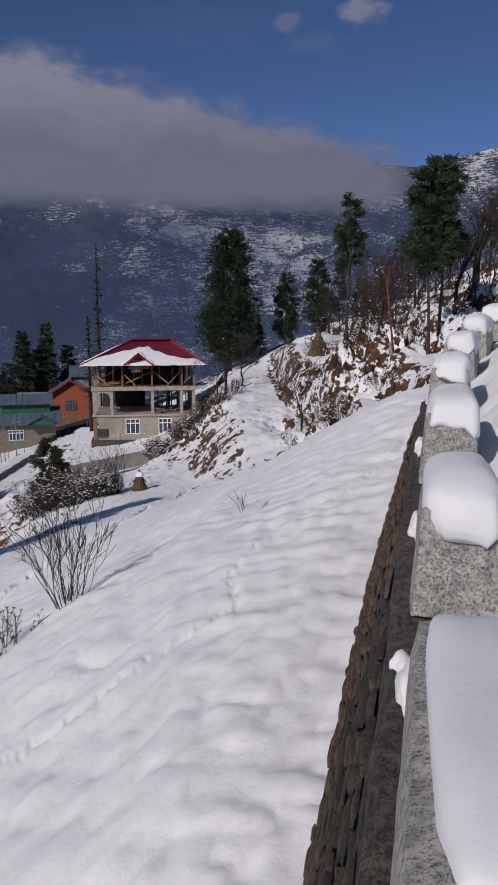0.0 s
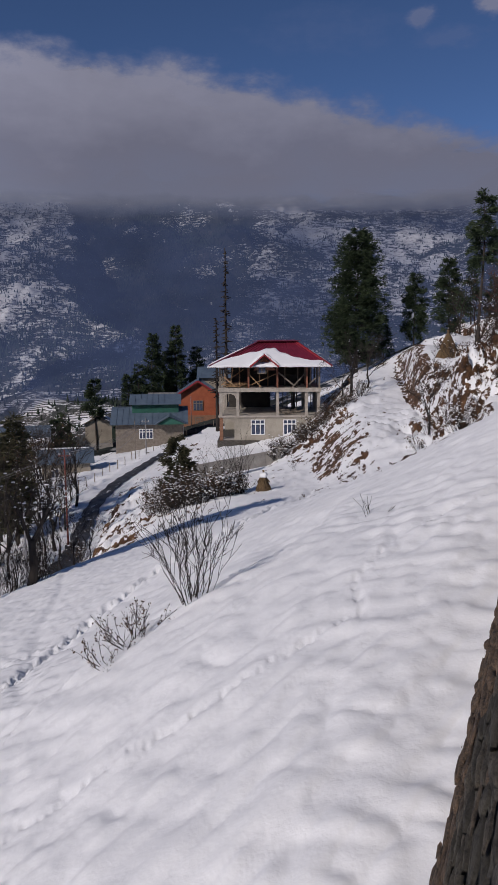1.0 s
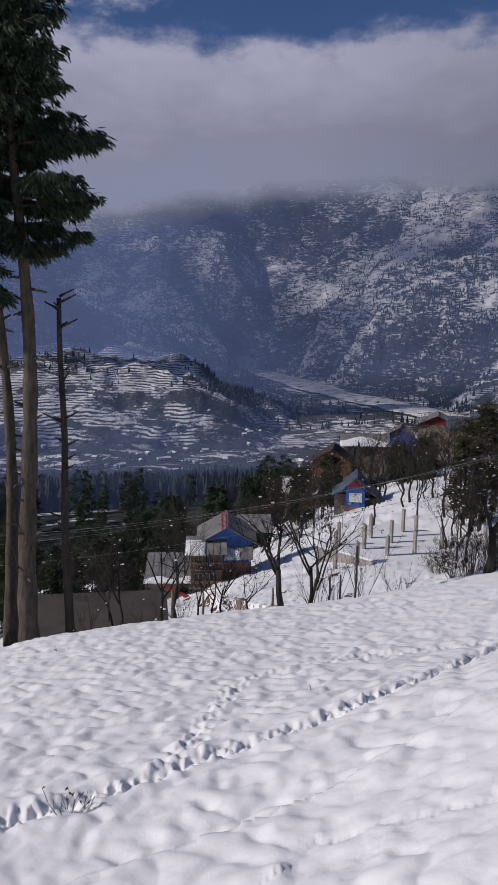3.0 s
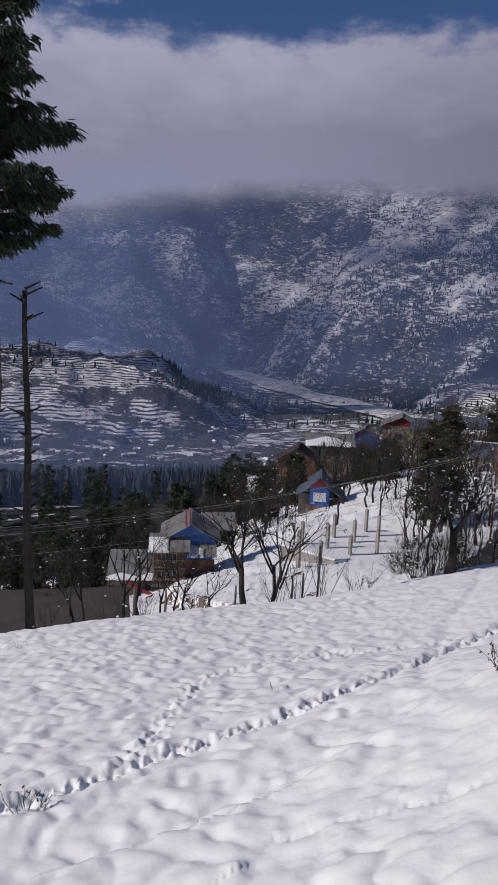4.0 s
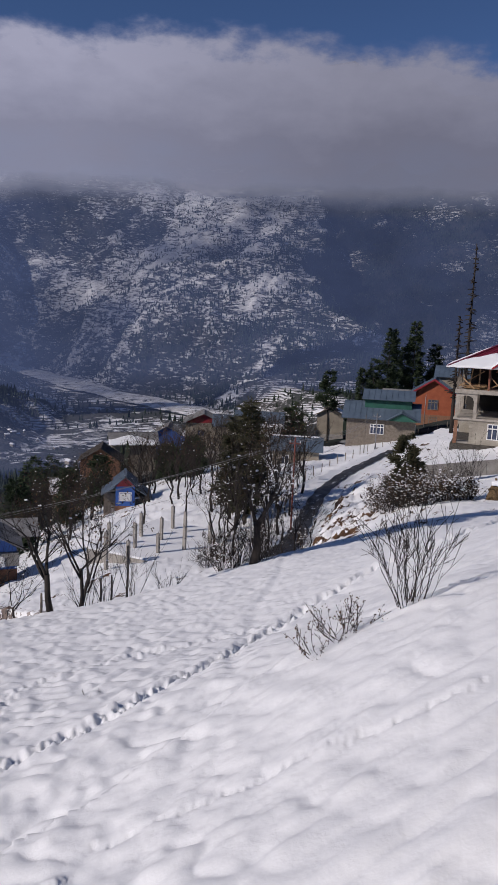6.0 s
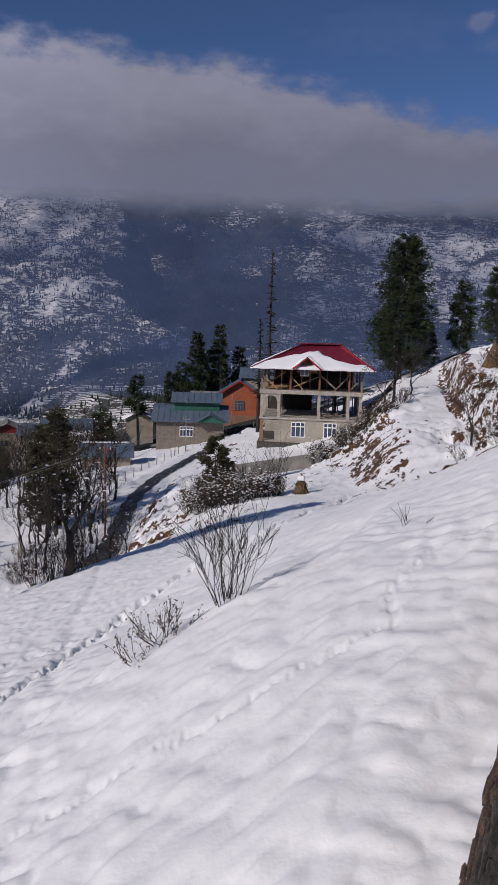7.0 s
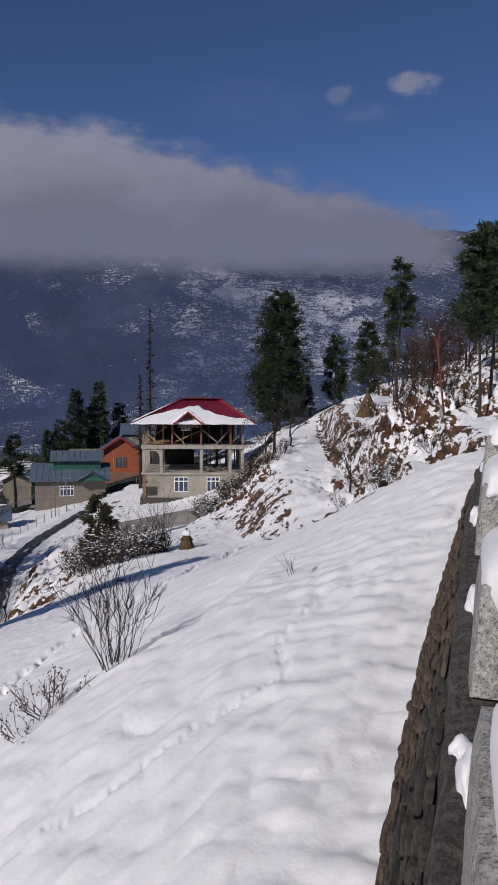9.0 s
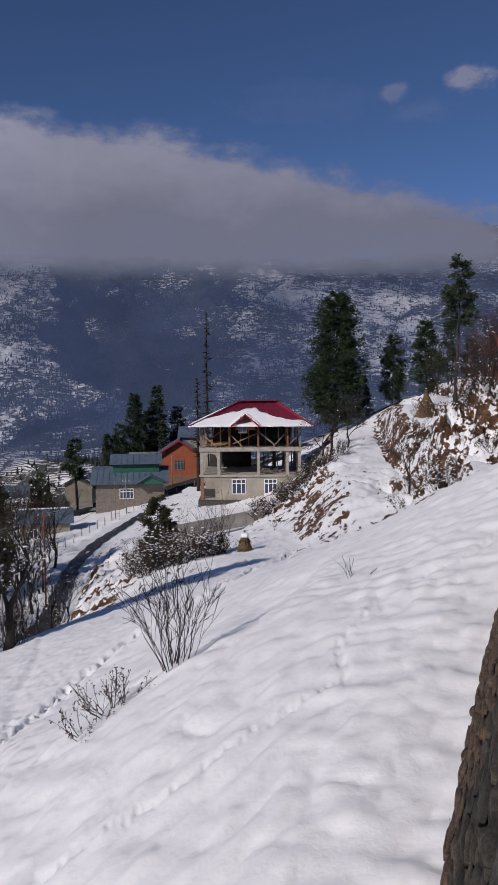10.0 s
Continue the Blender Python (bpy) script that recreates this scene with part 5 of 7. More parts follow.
def big_house():
    """Three storeys: walled below, open concrete frame, timber-framed loft under a hipped maroon roof."""
    x, y, _ = spot(11.5, 84)
    H = thing("unfinished_house", (x, y, -10.55), 7.8, "unfinished three-storey concrete house with a snowy maroon roof", "house")
    W, D, z1, z2, z3 = 11.0, 9.5, 2.75, 5.75, 8.1
    part("plinth", boxed(-0.25, -0.3, -1.6, W + 0.2, D + 0.2, -0.02), MORTAR, H)
    # ground floor: a brick-edged arched porch, then plastered wall with two windows
    wall = bmesh.new()
    xs = [2.0, 3.42, 4.98, 6.95, 8.40, W]
    box(wall, xs[0], 0, 0, xs[1], 0.25, z1 - 0.2)
    box(wall, xs[2], 0, 0, xs[3], 0.25, z1 - 0.2)
    box(wall, xs[4], 0, 0, xs[5], 0.25, z1 - 0.2)
    for a, b in ((xs[1], xs[2]), (xs[3], xs[4])):
        box(wall, a, 0, 0, b, 0.25, 0.62)
        box(wall, a, 0, 2.3, b, 0.25, z1 - 0.2)
    box(wall, W - 0.25, 0.25, 0, W, D, z1 - 0.2)
    box(wall, 0, D - 0.25, 0, W - 0.25, D, z1 - 0.2)
    box(wall, 2.0, 0.25, 0, 2.25, D - 0.25, z1 - 0.2)
    part("wall", wall, PLASTER, H)
    window(H, xs[1], 0.0, 0.62, xs[2] - xs[1], 1.68)
    window(H, xs[3], 0.0, 0.62, xs[4] - xs[3], 1.68)
    for a in (0.0, 1.62):
        for k in range(9):
            part("brick_pier", boxed(a + 0.01 * (k % 2), -0.02, k * 0.28, a + 0.38, 0.36, k * 0.28 + 0.26), PLASTER if a else BRICK, H)
    part("porch_arch", arch(bmesh.new(), 0.38, 1.62, 0, 0.3, 1.75, z1 - 0.2, 0.55), PLASTER, H)
    part("porch_step", boxed(0.38, 0.1, 0, 1.62, 1.6, 0.18), CONCRETE, H)
    # slabs
    part("floor_slab", boxed(-0.12, -0.15, z1 - 0.2, W + 0.1, D, z1), RAWCONC, H)
    part("floor_slab", boxed(-0.12, -0.15, z2 - 0.42, W + 0.1, D, z2), RAWCONC, H)
    # open storey
    for yy in (0.0, 3.1, 6.2, D - 0.32):
        for xx in (0.0, 1.85, 6.2, 9.35, W - 0.32):
            if yy == 3.1 and xx == 6.2:
                continue
            part("column", boxed(xx, yy, z1, xx + 0.32, yy + 0.32, z2 - 0.42), RAWCONC, H)
    for yy in (0.0,):
        part("arch", arch(bmesh.new(), 0.32, 1.85, yy, yy + 0.3, z1 + 1.75, z2 - 0.42, 0.62), RAWCONC, H)
    part("arch", arch(bmesh.new(), 0.32, 3.1, -0.3, 0, z1 + 1.75, z2 - 0.42, 0.62), RAWCONC, H).matrix_local = pose(0, 0, 0, 0, 0, 90)
    # panels coloured near black in place of the open storey's shade
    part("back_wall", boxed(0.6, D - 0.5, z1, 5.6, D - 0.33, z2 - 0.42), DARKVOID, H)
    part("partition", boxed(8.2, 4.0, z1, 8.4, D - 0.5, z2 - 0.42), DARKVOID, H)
    for xx in (7.0, 7.5, 8.0, 8.6, 9.9, 10.3):
        part("prop", boxed(xx, 6.9, z1, xx + 0.12, 7.02, z2 - 0.42), OLDWOOD, H)
    rnd = random.Random(5)
    for _ in range(26):
        a, b = rnd.uniform(6.6, 8.6), rnd.uniform(0.5, 2.2)
        part("loose_board", beam(bmesh.new(), (a, b, z1 + 0.1 + rnd.random() * 0.4), (a + rnd.uniform(-0.8, 0.8), b + rnd.uniform(-0.5, 0.5), z1 + 0.05 + rnd.random() * 0.5), 0.1), OLDWOOD, H)
    # loft posts, rails and braces
    for yy in (0.05, 4.6, D - 0.2):
        for xx in (0.0, 3.1, 6.25, 9.45, W - 0.2):
            part("post", boxed(xx, yy, z2, xx + 0.2, yy + 0.2, z3 + 0.15), REDWOOD if yy < 1 and 0 < xx < 10 else OLDWOOD, H)
    for p, q, w in [((0.1, 0.15, z2 + 1.6), (1.8, 0.15, z2 + 0.1), 0.13), ((6.4, 0.3, z2 + 1.7), (8.2, 0.3, z2 + 0.2), 0.16), ((9.5, 0.25, z2 + 1.7), (8.0, 0.25, z2 + 0.1), 0.12), ((9.6, 0.3, z2 + 0.2), (10.9, 0.3, z2 + 1.4), 0.14), ((3.3, 0.4, z2 + 0.25), (6.2, 0.4, z2 + 1.5), 0.1), ((3.2, 0.2, z2 + 1.5), (4.6, 0.2, z2 + 0.1), 0.1), ((0.1, 2.0, z2 + 0.2), (2.6, 2.0, z2 + 1.9), 0.13), ((1.2, 0.6, z2 + 0.1), (1.5, 0.6, z3), 0.12), ((2.2, 0.8, z2), (2.2, 0.8, z3), 0.13), ((9.9, 0.5, z2), (10.0, 0.5, z3), 0.13), ((8.6, 1.5, z2), (8.6, 1.5, z3), 0.13), ((4.4, 1.2, z2), (4.4, 1.2, z3), 0.12), ((5.3, 2.5, z2), (5.3, 2.5, z3), 0.14), ((7.2, 2.5, z2), (7.2, 2.5, z3), 0.14)]:
        part("brace", beam(bmesh.new(), p, q, w), TIMBER if q[0] < 7 else OLDWOOD, H)
    part("eave_beam", boxed(-0.2, 0.0, z3, W + 0.2, 0.24, z3 + 0.2), REDWOOD, H)
    part("eave_beam", boxed(-0.2, D - 0.24, z3, W + 0.2, D, z3 + 0.2), OLDWOOD, H)
    # loft panels, with the loft's shade put into their colour
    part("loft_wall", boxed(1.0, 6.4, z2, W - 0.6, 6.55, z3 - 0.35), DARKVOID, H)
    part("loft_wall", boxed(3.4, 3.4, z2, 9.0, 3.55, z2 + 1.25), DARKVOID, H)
    for k in range(34):
        yy, zz = 0.6 + rnd.random() * 1.6, z2 + 0.06 + 0.10 * (k // 7)
        a = 0.35 + rnd.random() * 0.6
        part("plank", beam(bmesh.new(), (a, yy, zz), (a + rnd.uniform(1.6, 2.5), yy + rnd.uniform(-0.4, 0.4), zz + rnd.uniform(-0.02, 0.12)), 0.16, 0.05), TIMBER, H)
    # roof: hips, ridge, front gable
    e0, e1, f0, f1, zr = -1.05, W + 1.15, -1.1, D + 0.9, z3 + 2.65
    ra, rb = (4.55, 4.6, zr), (8.3, 4.6, zr)
    A, B, C, E = (e0, f0, z3), (e1, f0, z3), (e1, f1, z3), (e0, f1, z3)
    for name, q in (("roof_front", (A, B, rb, ra)), ("roof_right", (B, C, rb)), ("roof_back", (C, E, ra, rb)), ("roof_left", (E, A, ra))):
        bm = slab(bmesh.new(), q, 0.07)
        part(name, bm, REDROOF, H)
    seams(H, REDROOF, A, B, rb, ra, 16)
    for p, q in ((A, ra), (B, rb), (ra, rb), (C, rb), (E, ra)):
        part("ridge_cap", beam(bmesh.new(), Vector(p) + Vector((0, 0, 0.06)), Vector(q) + Vector((0, 0, 0.06)), 0.28, 0.12), REDPAINT if q == rb and p == B else REDROOF, H)
    for p, q in ((B, C), (E, A)):
        part("fascia", beam(bmesh.new(), Vector(p) - Vector((0, 0, 0.1)), Vector(q) - Vector((0, 0, 0.1)), 0.05, 0.14), OLDWOOD, H)
    part("roof_peak", slab(bmesh.new(), ((3.6, 3.9, zr + 0.02), (9.0, 3.9, zr + 0.02), (8.3, 4.6, zr + 0.12), (4.55, 4.6, zr + 0.12)), 0.06), REDROOF, H)
    gx, gz = 4.95, z3 + 1.35
    gable = bmesh.new()
    slab(gable, ((gx - 1.55, f0 - 0.25, z3 + 0.02), (gx, f0 - 0.25, gz), (gx, 2.0, gz), (gx - 1.55, 0.2, z3 + 0.02))[::-1], 0.07)
    slab(gable, ((gx, f0 - 0.25, gz), (gx + 1.55, f0 - 0.25, z3 + 0.02), (gx + 1.55, 0.2, z3 + 0.02), (gx, 2.0, gz))[::-1], 0.07)
    part("gable_roof", gable, REDROOF, H)
    for s in (-1, 1):
        part("gable_board", beam(bmesh.new(), (gx + s * 1.55, f0 - 0.3, z3), (gx, f0 - 0.3, gz), 0.06, 0.2), REDPAINT, H)
    part("gable_wall", slab(bmesh.new(), ((gx - 1.2, f0 + 0.5, z3 - 0.4), (gx + 1.2, f0 + 0.5, z3 - 0.4), (gx, f0 + 0.5, gz - 0.15)), 0.1), REDWOOD, H)
    window(H, gx - 0.75, f0 + 0.42, z3 - 0.75, 0.95, 1.1, 2, material=OLDWOOD)
    # lying snow
    wave = lambda u: 0.20 + 0.46 * math.sin(math.pi * min(1.0, u / 0.82)) + 0.03 * math.sin(u * 17) + 0.025 * math.sin(u * 41)
    part("roof_snow", roof_snow(A, B, rb, ra, lambda u: max(0.10, wave(u)), 0.17, 3, 60, 14), SNOW, H, "snow sheet sliding off the maroon roof")
    part("roof_snow", roof_snow(E, A, ra, ra, lambda u: 0.72 + 0.05 * math.sin(u * 9), 0.15, 8, 24, 10), SNOW, H, "snow on the hip of the roof")
    part("roof_snow", roof_snow(B, C, rb, rb, lambda u: 0.62 + 0.08 * math.sin(u * 11), 0.15, 11, 24, 10), SNOW, H, "snow on the hip of the roof")
    for s in (-1, 1):
        a, b = ((gx - 1.6, f0 - 0.2, z3 + 0.05), (gx, f0 - 0.2, gz)) if s < 0 else ((gx, f0 - 0.2, gz), (gx + 1.6, f0 - 0.2, z3 + 0.05))
        c, d = ((gx, 1.8, gz), (gx - 1.6, 0.2, z3 + 0.05)) if s < 0 else ((gx + 1.6, 0.2, z3 + 0.05), (gx, 1.8, gz))
        part("roof_snow", roof_snow(a, b, c, d, lambda u: 1.0, 0.13, 5 + s, 10, 8), SNOW, H)
    return H


big_house()


def cottage(place, turn, w, d, h, rise, wall, roof, over=0.5, ridge="x", gable=None, windows=(), snow=0.0, name="village_house", label="", seed=1, skirt=3.0, glass=None, base=None, base_h=0.0):
    """A plain village house: walls, pitched sheet roof with seams, gables and windows. ridge: the axis along which it runs."""
    H = thing(name, place, turn, label, "house")
    part("wall", boxed(0, 0, base_h, w, d, h), wall, H)
    part("foundation", boxed(-0.05, -0.05, -skirt, w + 0.05, d + 0.05, base_h or 0.02), base or CONCRETE, H)
    o = over
    if ridge == "x":
        quads = [((-o, -o, h), (w + o, -o, h), (w + o, d / 2, h + rise), (-o, d / 2, h + rise)), ((w + o, d + o, h), (-o, d + o, h), (-o, d / 2, h + rise), (w + o, d / 2, h + rise))]
        tris = [((0, 0, h), (0, d / 2, h + rise * 0.94), (0, d, h)), ((w, 0, h), (w, d, h), (w, d / 2, h + rise * 0.94))]
    else:
        quads = [((-o, d + o, h), (-o, -o, h), (w / 2, -o, h + rise), (w / 2, d + o, h + rise)), ((w + o, -o, h), (w + o, d + o, h), (w / 2, d + o, h + rise), (w / 2, -o, h + rise))]
        tris = [((0, 0, h), (w, 0, h), (w / 2, 0, h + rise * 0.94)), ((w, d, h), (0, d, h), (w / 2, d, h + rise * 0.94))]
    for q in quads:
        n = max(3, int((Vector(q[1]) - Vector(q[0])).length / 0.8))
        part("roof_sheet", slab(bmesh.new(), q, 0.06), roof, H)
        seams(H, roof, *q, n)
    for t in tris:
        part("gable", slab(bmesh.new(), t, 0.12), gable or wall, H)
    a, b = (quads[0][3], quads[0][2])
    part("ridge_cap", beam(bmesh.new(), a, b, 0.3, 0.08), roof, H)
    for face, u, z, ww, hh in windows:
        at = {"front": (u, -0.03), "left": (-0.03, u), "right": (w + 0.03, u)}[face]
        window(H, *at, z, ww, hh, max(1, round(ww / 0.5)), face, OLDWOOD if seed % 2 else WHITEPAINT, hh > 1.2, glass)
    if snow:
        for n, q in enumerate(quads):
            part("roof_snow", roof_snow(*q, lambda u: snow * (0.8 + 0.25 * math.sin(u * 7 + seed)), 0.12, seed + n, 24, 8), SNOW, H)
    return H


def by(az, r, z):
    """A place by bearing, distance and height."""
    return (-r * math.sin(radians(az)), r * math.cos(radians(az)), z)


# blue-grey roofed house by the lane: long lower roof, raised upper room, green gables
G = cottage(by(19.2, 106, -15.2), 14, 9.2, 7.0, 4.0, 2.0, OLDWOOD, BLUEGREY, 0.7, "x", GREENPAINT, [("front", 3.2, 1.9, 1.9, 1.4), ("right", 2.0, 2.0, 1.4, 1.3)], name="green_gabled_house", label="plastered house with blue-grey roofs and green gables by the lane", seed=2)
part("upper_room", boxed(2.2, 2.0, 4.2, 8.6, 6.4, 6.6), GREENPAINT, G)
for q in (((1.8, 1.4, 6.5), (9.0, 1.4, 6.5), (9.0, 4.2, 7.7), (1.8, 4.2, 7.7)), ((9.0, 7.0, 6.5), (1.8, 7.0, 6.5), (1.8, 4.2, 7.7), (9.0, 4.2, 7.7))):
    part("upper_roof", slab(bmesh.new(), q, 0.06), BLUEGREY, G)
    seams(G, BLUEGREY, *q, 9)
window(G, 8.63, 3.4, 4.9, 1.2, 1.2, 2, "right")
for q in (((5.4, -1.6, 4.0), (7.4, -1.6, 5.1), (7.4, 3.0, 5.1), (5.4, 3.0, 4.0))[::-1], ((7.4, -1.6, 5.1), (9.9, -1.6, 4.0), (9.9, 3.0, 4.0), (7.4, 3.0, 5.1))[::-1]):
    part("porch_roof", slab(bmesh.new(), q, 0.06), BLUEGREY, G)
part("porch_gable", slab(bmesh.new(), ((5.7, -1.3, 4.0), (9.5, -1.3, 4.0), (7.4, -1.3, 5.0)), 0.1), GREENPAINT, G, "dark green painted gable")

# orange house behind it
O = cottage(by(14.5, 124, -14.6), 12, 6.2, 7.0, 5.6, 2.4, ORANGE, BLUEGREY, 0.6, "y", ORANGE, [("front", 2.3, 3.2, 1.6, 1.6), ("front", 2.6, 0.5, 1.3, 1.6), ("right", 1.5, 3.2, 1.2, 1.3)], name="orange_house", label="orange-painted gabled house with red roof edges", seed=3, base=BRICK, base_h=2.4)
for s, (p, q) in enumerate((((-0.6, -0.65, 5.55), (3.1, -0.65, 7.95)), ((6.8, -0.65, 5.55), (3.1, -0.65, 7.95)))):
    part("barge_board", beam(bmesh.new(), p, q, 0.08, 0.25), REDPAINT, O, "red painted roof edge")
part("side_roof", slab(bmesh.new(), ((6.2, -0.8, 4.6), (9.6, -0.8, 3.4), (9.6, 6.0, 3.4), (6.2, 6.0, 4.6)), 0.07), BLUEGREY, O)
part("side_room", boxed(6.2, 0.2, 0, 9.0, 5.5, 3.6), ORANGE, O)
part("side_roof", slab(bmesh.new(), ((-3.2, 0.5, 4.2), (0.0, 0.5, 5.2), (0.0, 6.0, 5.2), (-3.2, 6.0, 4.2)), 0.07), BLUEGREY, O)
part("side_room", boxed(-2.8, 0.9, 0, 0.0, 5.5, 4.2), ORANGE, O)
cottage(by(12.9, 142, -12.6), 10, 8, 7, 5.3, 1.8, PALEWALL, BLUEGREY, 0.6, "x", label="house with a grey sheet roof behind the orange one", seed=4)
cottage(by(16.6, 128, -14.0), 12, 6, 5, 3.6, 1.4, PALEWALL, TIN, 0.5, "x", label="small house with a dull grey roof", seed=5)

# low hut under the lane
T = cottage(by(24.6, 92, -16.4), 22, 5.6, 5.0, 2.5, 1.3, PALEWALL, BLUEGREY, 0.5, "x", OLDWOOD, [("front", 1.0, 0.8, 1.0, 1.1)], name="roadside_hut", label="low plastered hut with a grey sheet roof below the lane", seed=6)
part("roof_snow", boxed(-0.3, 2.35, 3.78, 5.6, 2.75, 3.95, bevel=0.05), SNOW, T)
cottage(by(27.4, 112, -19.2), 24, 6.5, 6.0, 5.2, 1.9, WHITEPAINT, BLUEGREY, 0.5, "x", label="white-walled house with a blue-grey roof among trees", seed=8, windows=[("front", 1, 2.8, 1.0, 1.1), ("front", 4, 2.8, 1.0, 1.1)], snow=0.2)
cottage(by(31.2, 128, -20.2), 30, 6.0, 6.0, 4.2, 1.6, PALEWALL, TIN, 0.5, "y", REDPAINT, label="house with a red gable among bare trees", seed=9, windows=[("front", 2, 2.0, 1.2, 1.1)])
cottage(by(33.9, 150, -27), 28, 7, 6, 5.0, 2.2, BLUEPAINT, TIN, 0.5, "y", label="light blue house with a tin roof in the village", seed=10, snow=0.35, windows=[("front", 2.6, 2.6, 1.6, 1.2)])
cottage(by(36.6, 140, -27), 40, 8, 6, 5.0, 1.8, PALEWALL, TIN, 0.6, "x", label="village house with a snow-patched tin roof", seed=11, snow=0.7)
cottage(by(38.9, 118, -26), 34, 6, 5.5, 5.0, 2.2, BRICK, DARKROOF, 0.5, "y", label="dark brick house with a brown gabled roof", seed=12, windows=[("front", 2.2, 3.2, 1.3, 1.1)])
cottage(by(40.9, 112, -29), 40, 7, 5.5, 4.5, 1.7, PALEWALL, TIN, 0.5, "x", label="low house with a snow-covered tin roof", seed=13, snow=0.9)
cottage(by(29.0, 118, -19), 26, 5, 5, 4.0, 1.5, PALEWALL, BLUEGREY, 0.5, "x", label="small house half hidden by trees", seed=14)
cottage(by(21.4, 118, -15.5), 20, 4, 4, 3.0, 1.2, PALEWALL, OLDWOOD, 0.4, "y", label="small mud-plastered shed by the lane", seed=15, snow=0.6)

# small blue-fronted house on a brick foot
S = cottage(by(36.3, 84, -21.4), 36, 2.1, 4.2, 4.2, 1.1, BLUEPAINT, BLUEGREY, 0.35, "y", REDPAINT, [("front", 0.35, 2.55, 1.4, 1.0)], name="blue_fronted_house", label="small house with a bright blue front and white windows", seed=16, base=BRICK, base_h=2.0, glass=WHITEPAINT)
part("side_roof", slab(bmesh.new(), ((2.2, -0.3, 4.0), (4.0, -0.3, 2.9), (4.0, 4.2, 2.9), (2.2, 4.2, 4.0)), 0.07), BLUEGREY, S)
part("side_roof", slab(bmesh.new(), ((-1.6, 0.0, 3.2), (-0.1, 0.0, 4.1), (-0.1, 4.2, 4.1), (-1.6, 4.2, 3.2)), 0.07), BLUEGREY, S)
# this room's inner shade is put into its near-black colour
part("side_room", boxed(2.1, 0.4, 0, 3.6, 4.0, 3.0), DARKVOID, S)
part("side_room", boxed(-1.3, 0.5, 0, 0, 4.0, 3.3), OLDWOOD, S)
part("awning", boxed(0.6, -1.0, 1.1, 3.2, -0.2, 1.6), REDPAINT, S, "red cloth awning")
part("pillar", boxed(-0.5, -0.9, -1.6, -0.2, -0.6, 2.2), CONCRETE, S)

# tin-roofed house below the field: blue upper room, porch and long side roof
B2 = cottage(by(47.2, 58, -19.2), 46, 5.4, 6.0, 4.6, 1.9, BLUEPAINT, TIN, 0.7, "y", BLUEPAINT, [("right", 1.4, 2.9, 1.4, 1.3), ("front", 0.4, 2.7, 1.5, 1.2)], name="tin_roofed_house", label="two-storey house with tin roofs and blue upper walls", seed=17, base=BRICK, base_h=2.3)
for q in ((2.7, -0.75, 6.5), (2.2, -0.75, 6.3)):
    part("ridge_stripe", beam(bmesh.new(), q, (q[0], 6.7, q[2]), 0.16, 0.1), REDPAINT, B2, "red ridge strip")
PLANKS = stained("dark_brown_planking", (0.055, 0.038, 0.028), (0.17, 0.12, 0.085), 3.0, 0.85, 0.3, 0.01, (6, 6, 1))
part("front_room", boxed(-1.2, -1.8, 0, 2.2, 0.0, 4.1), PLANKS, B2, "brown timber-fronted room")
for z in (2.15, 0.05):
    part("balcony_rail", beam(bmesh.new(), (-1.4, -2.1, z + 0.75), (2.3, -2.1, z + 0.75), 0.10, 0.12), TIMBER, B2)
    part("balcony_floor", boxed(-1.4, -2.2, z - 0.1, 2.3, -1.8, z), OLDWOOD, B2)
    for n in range(10):
        part("baluster", boxed(-1.35 + n * 0.4, -2.13, z, -1.28 + n * 0.4, -2.06, z + 0.72), OLDWOOD, B2)
for u in (-0.9, 0.3):
    window(B2, u, -1.83, 2.6, 1.0, 1.1, 2, material=TIMBER, transom=False)
    window(B2, u, -1.83, 0.5, 1.0, 1.2, 2, material=TIMBER, transom=False)
part("front_roof", slab(bmesh.new(), ((-1.8, -2.5, 4.0), (2.7, -2.5, 4.0), (2.7, 0.6, 5.2), (-1.8, 0.6, 5.2)), 0.06), TIN, B2)
seams(B2, TIN, (-1.8, -2.5, 4.0), (2.7, -2.5, 4.0), (2.7, 0.6, 5.2), (-1.8, 0.6, 5.2), 6)
part("porch_roof", slab(bmesh.new(), ((2.4, -2.0, 3.3), (5.6, -2.0, 3.3), (5.6, 0.2, 4.3), (2.4, 0.2, 4.3)), 0.06), TIN, B2)
seams(B2, TIN, (2.4, -2.0, 3.3), (5.6, -2.0, 3.3), (5.6, 0.2, 4.3), (2.4, 0.2, 4.3), 5)
part("roof_snow", roof_snow((-1.8, -2.5, 4.0), (0.4, -2.5, 4.0), (0.4, 0.6, 5.2), (-1.8, 0.6, 5.2), lambda u: 0.75, 0.12, 4, 14, 8), SNOW, B2)
part("roof_snow", roof_snow((2.4, -2.0, 3.3), (4.2, -2.0, 3.3), (4.2, 0.2, 4.3), (2.4, 0.2, 4.3), lambda u: 0.9 - 0.4 * u, 0.10, 6, 14, 8), SNOW, B2)
part("side_roof", slab(bmesh.new(), ((-6.4, -1.6, 0.5), (-1.2, -1.6, 0.5), (-1.2, 4.0, 2.2), (-6.4, 4.0, 2.2)), 0.06), TIN, B2)
seams(B2, TIN, (-6.4, -1.6, 0.5), (-1.2, -1.6, 0.5), (-1.2, 4.0, 2.2), (-6.4, 4.0, 2.2), 7)
part("side_wall", boxed(-6.0, 0.2, -2.4, -1.2, 3.6, 0.85), OLDWOOD, B2)
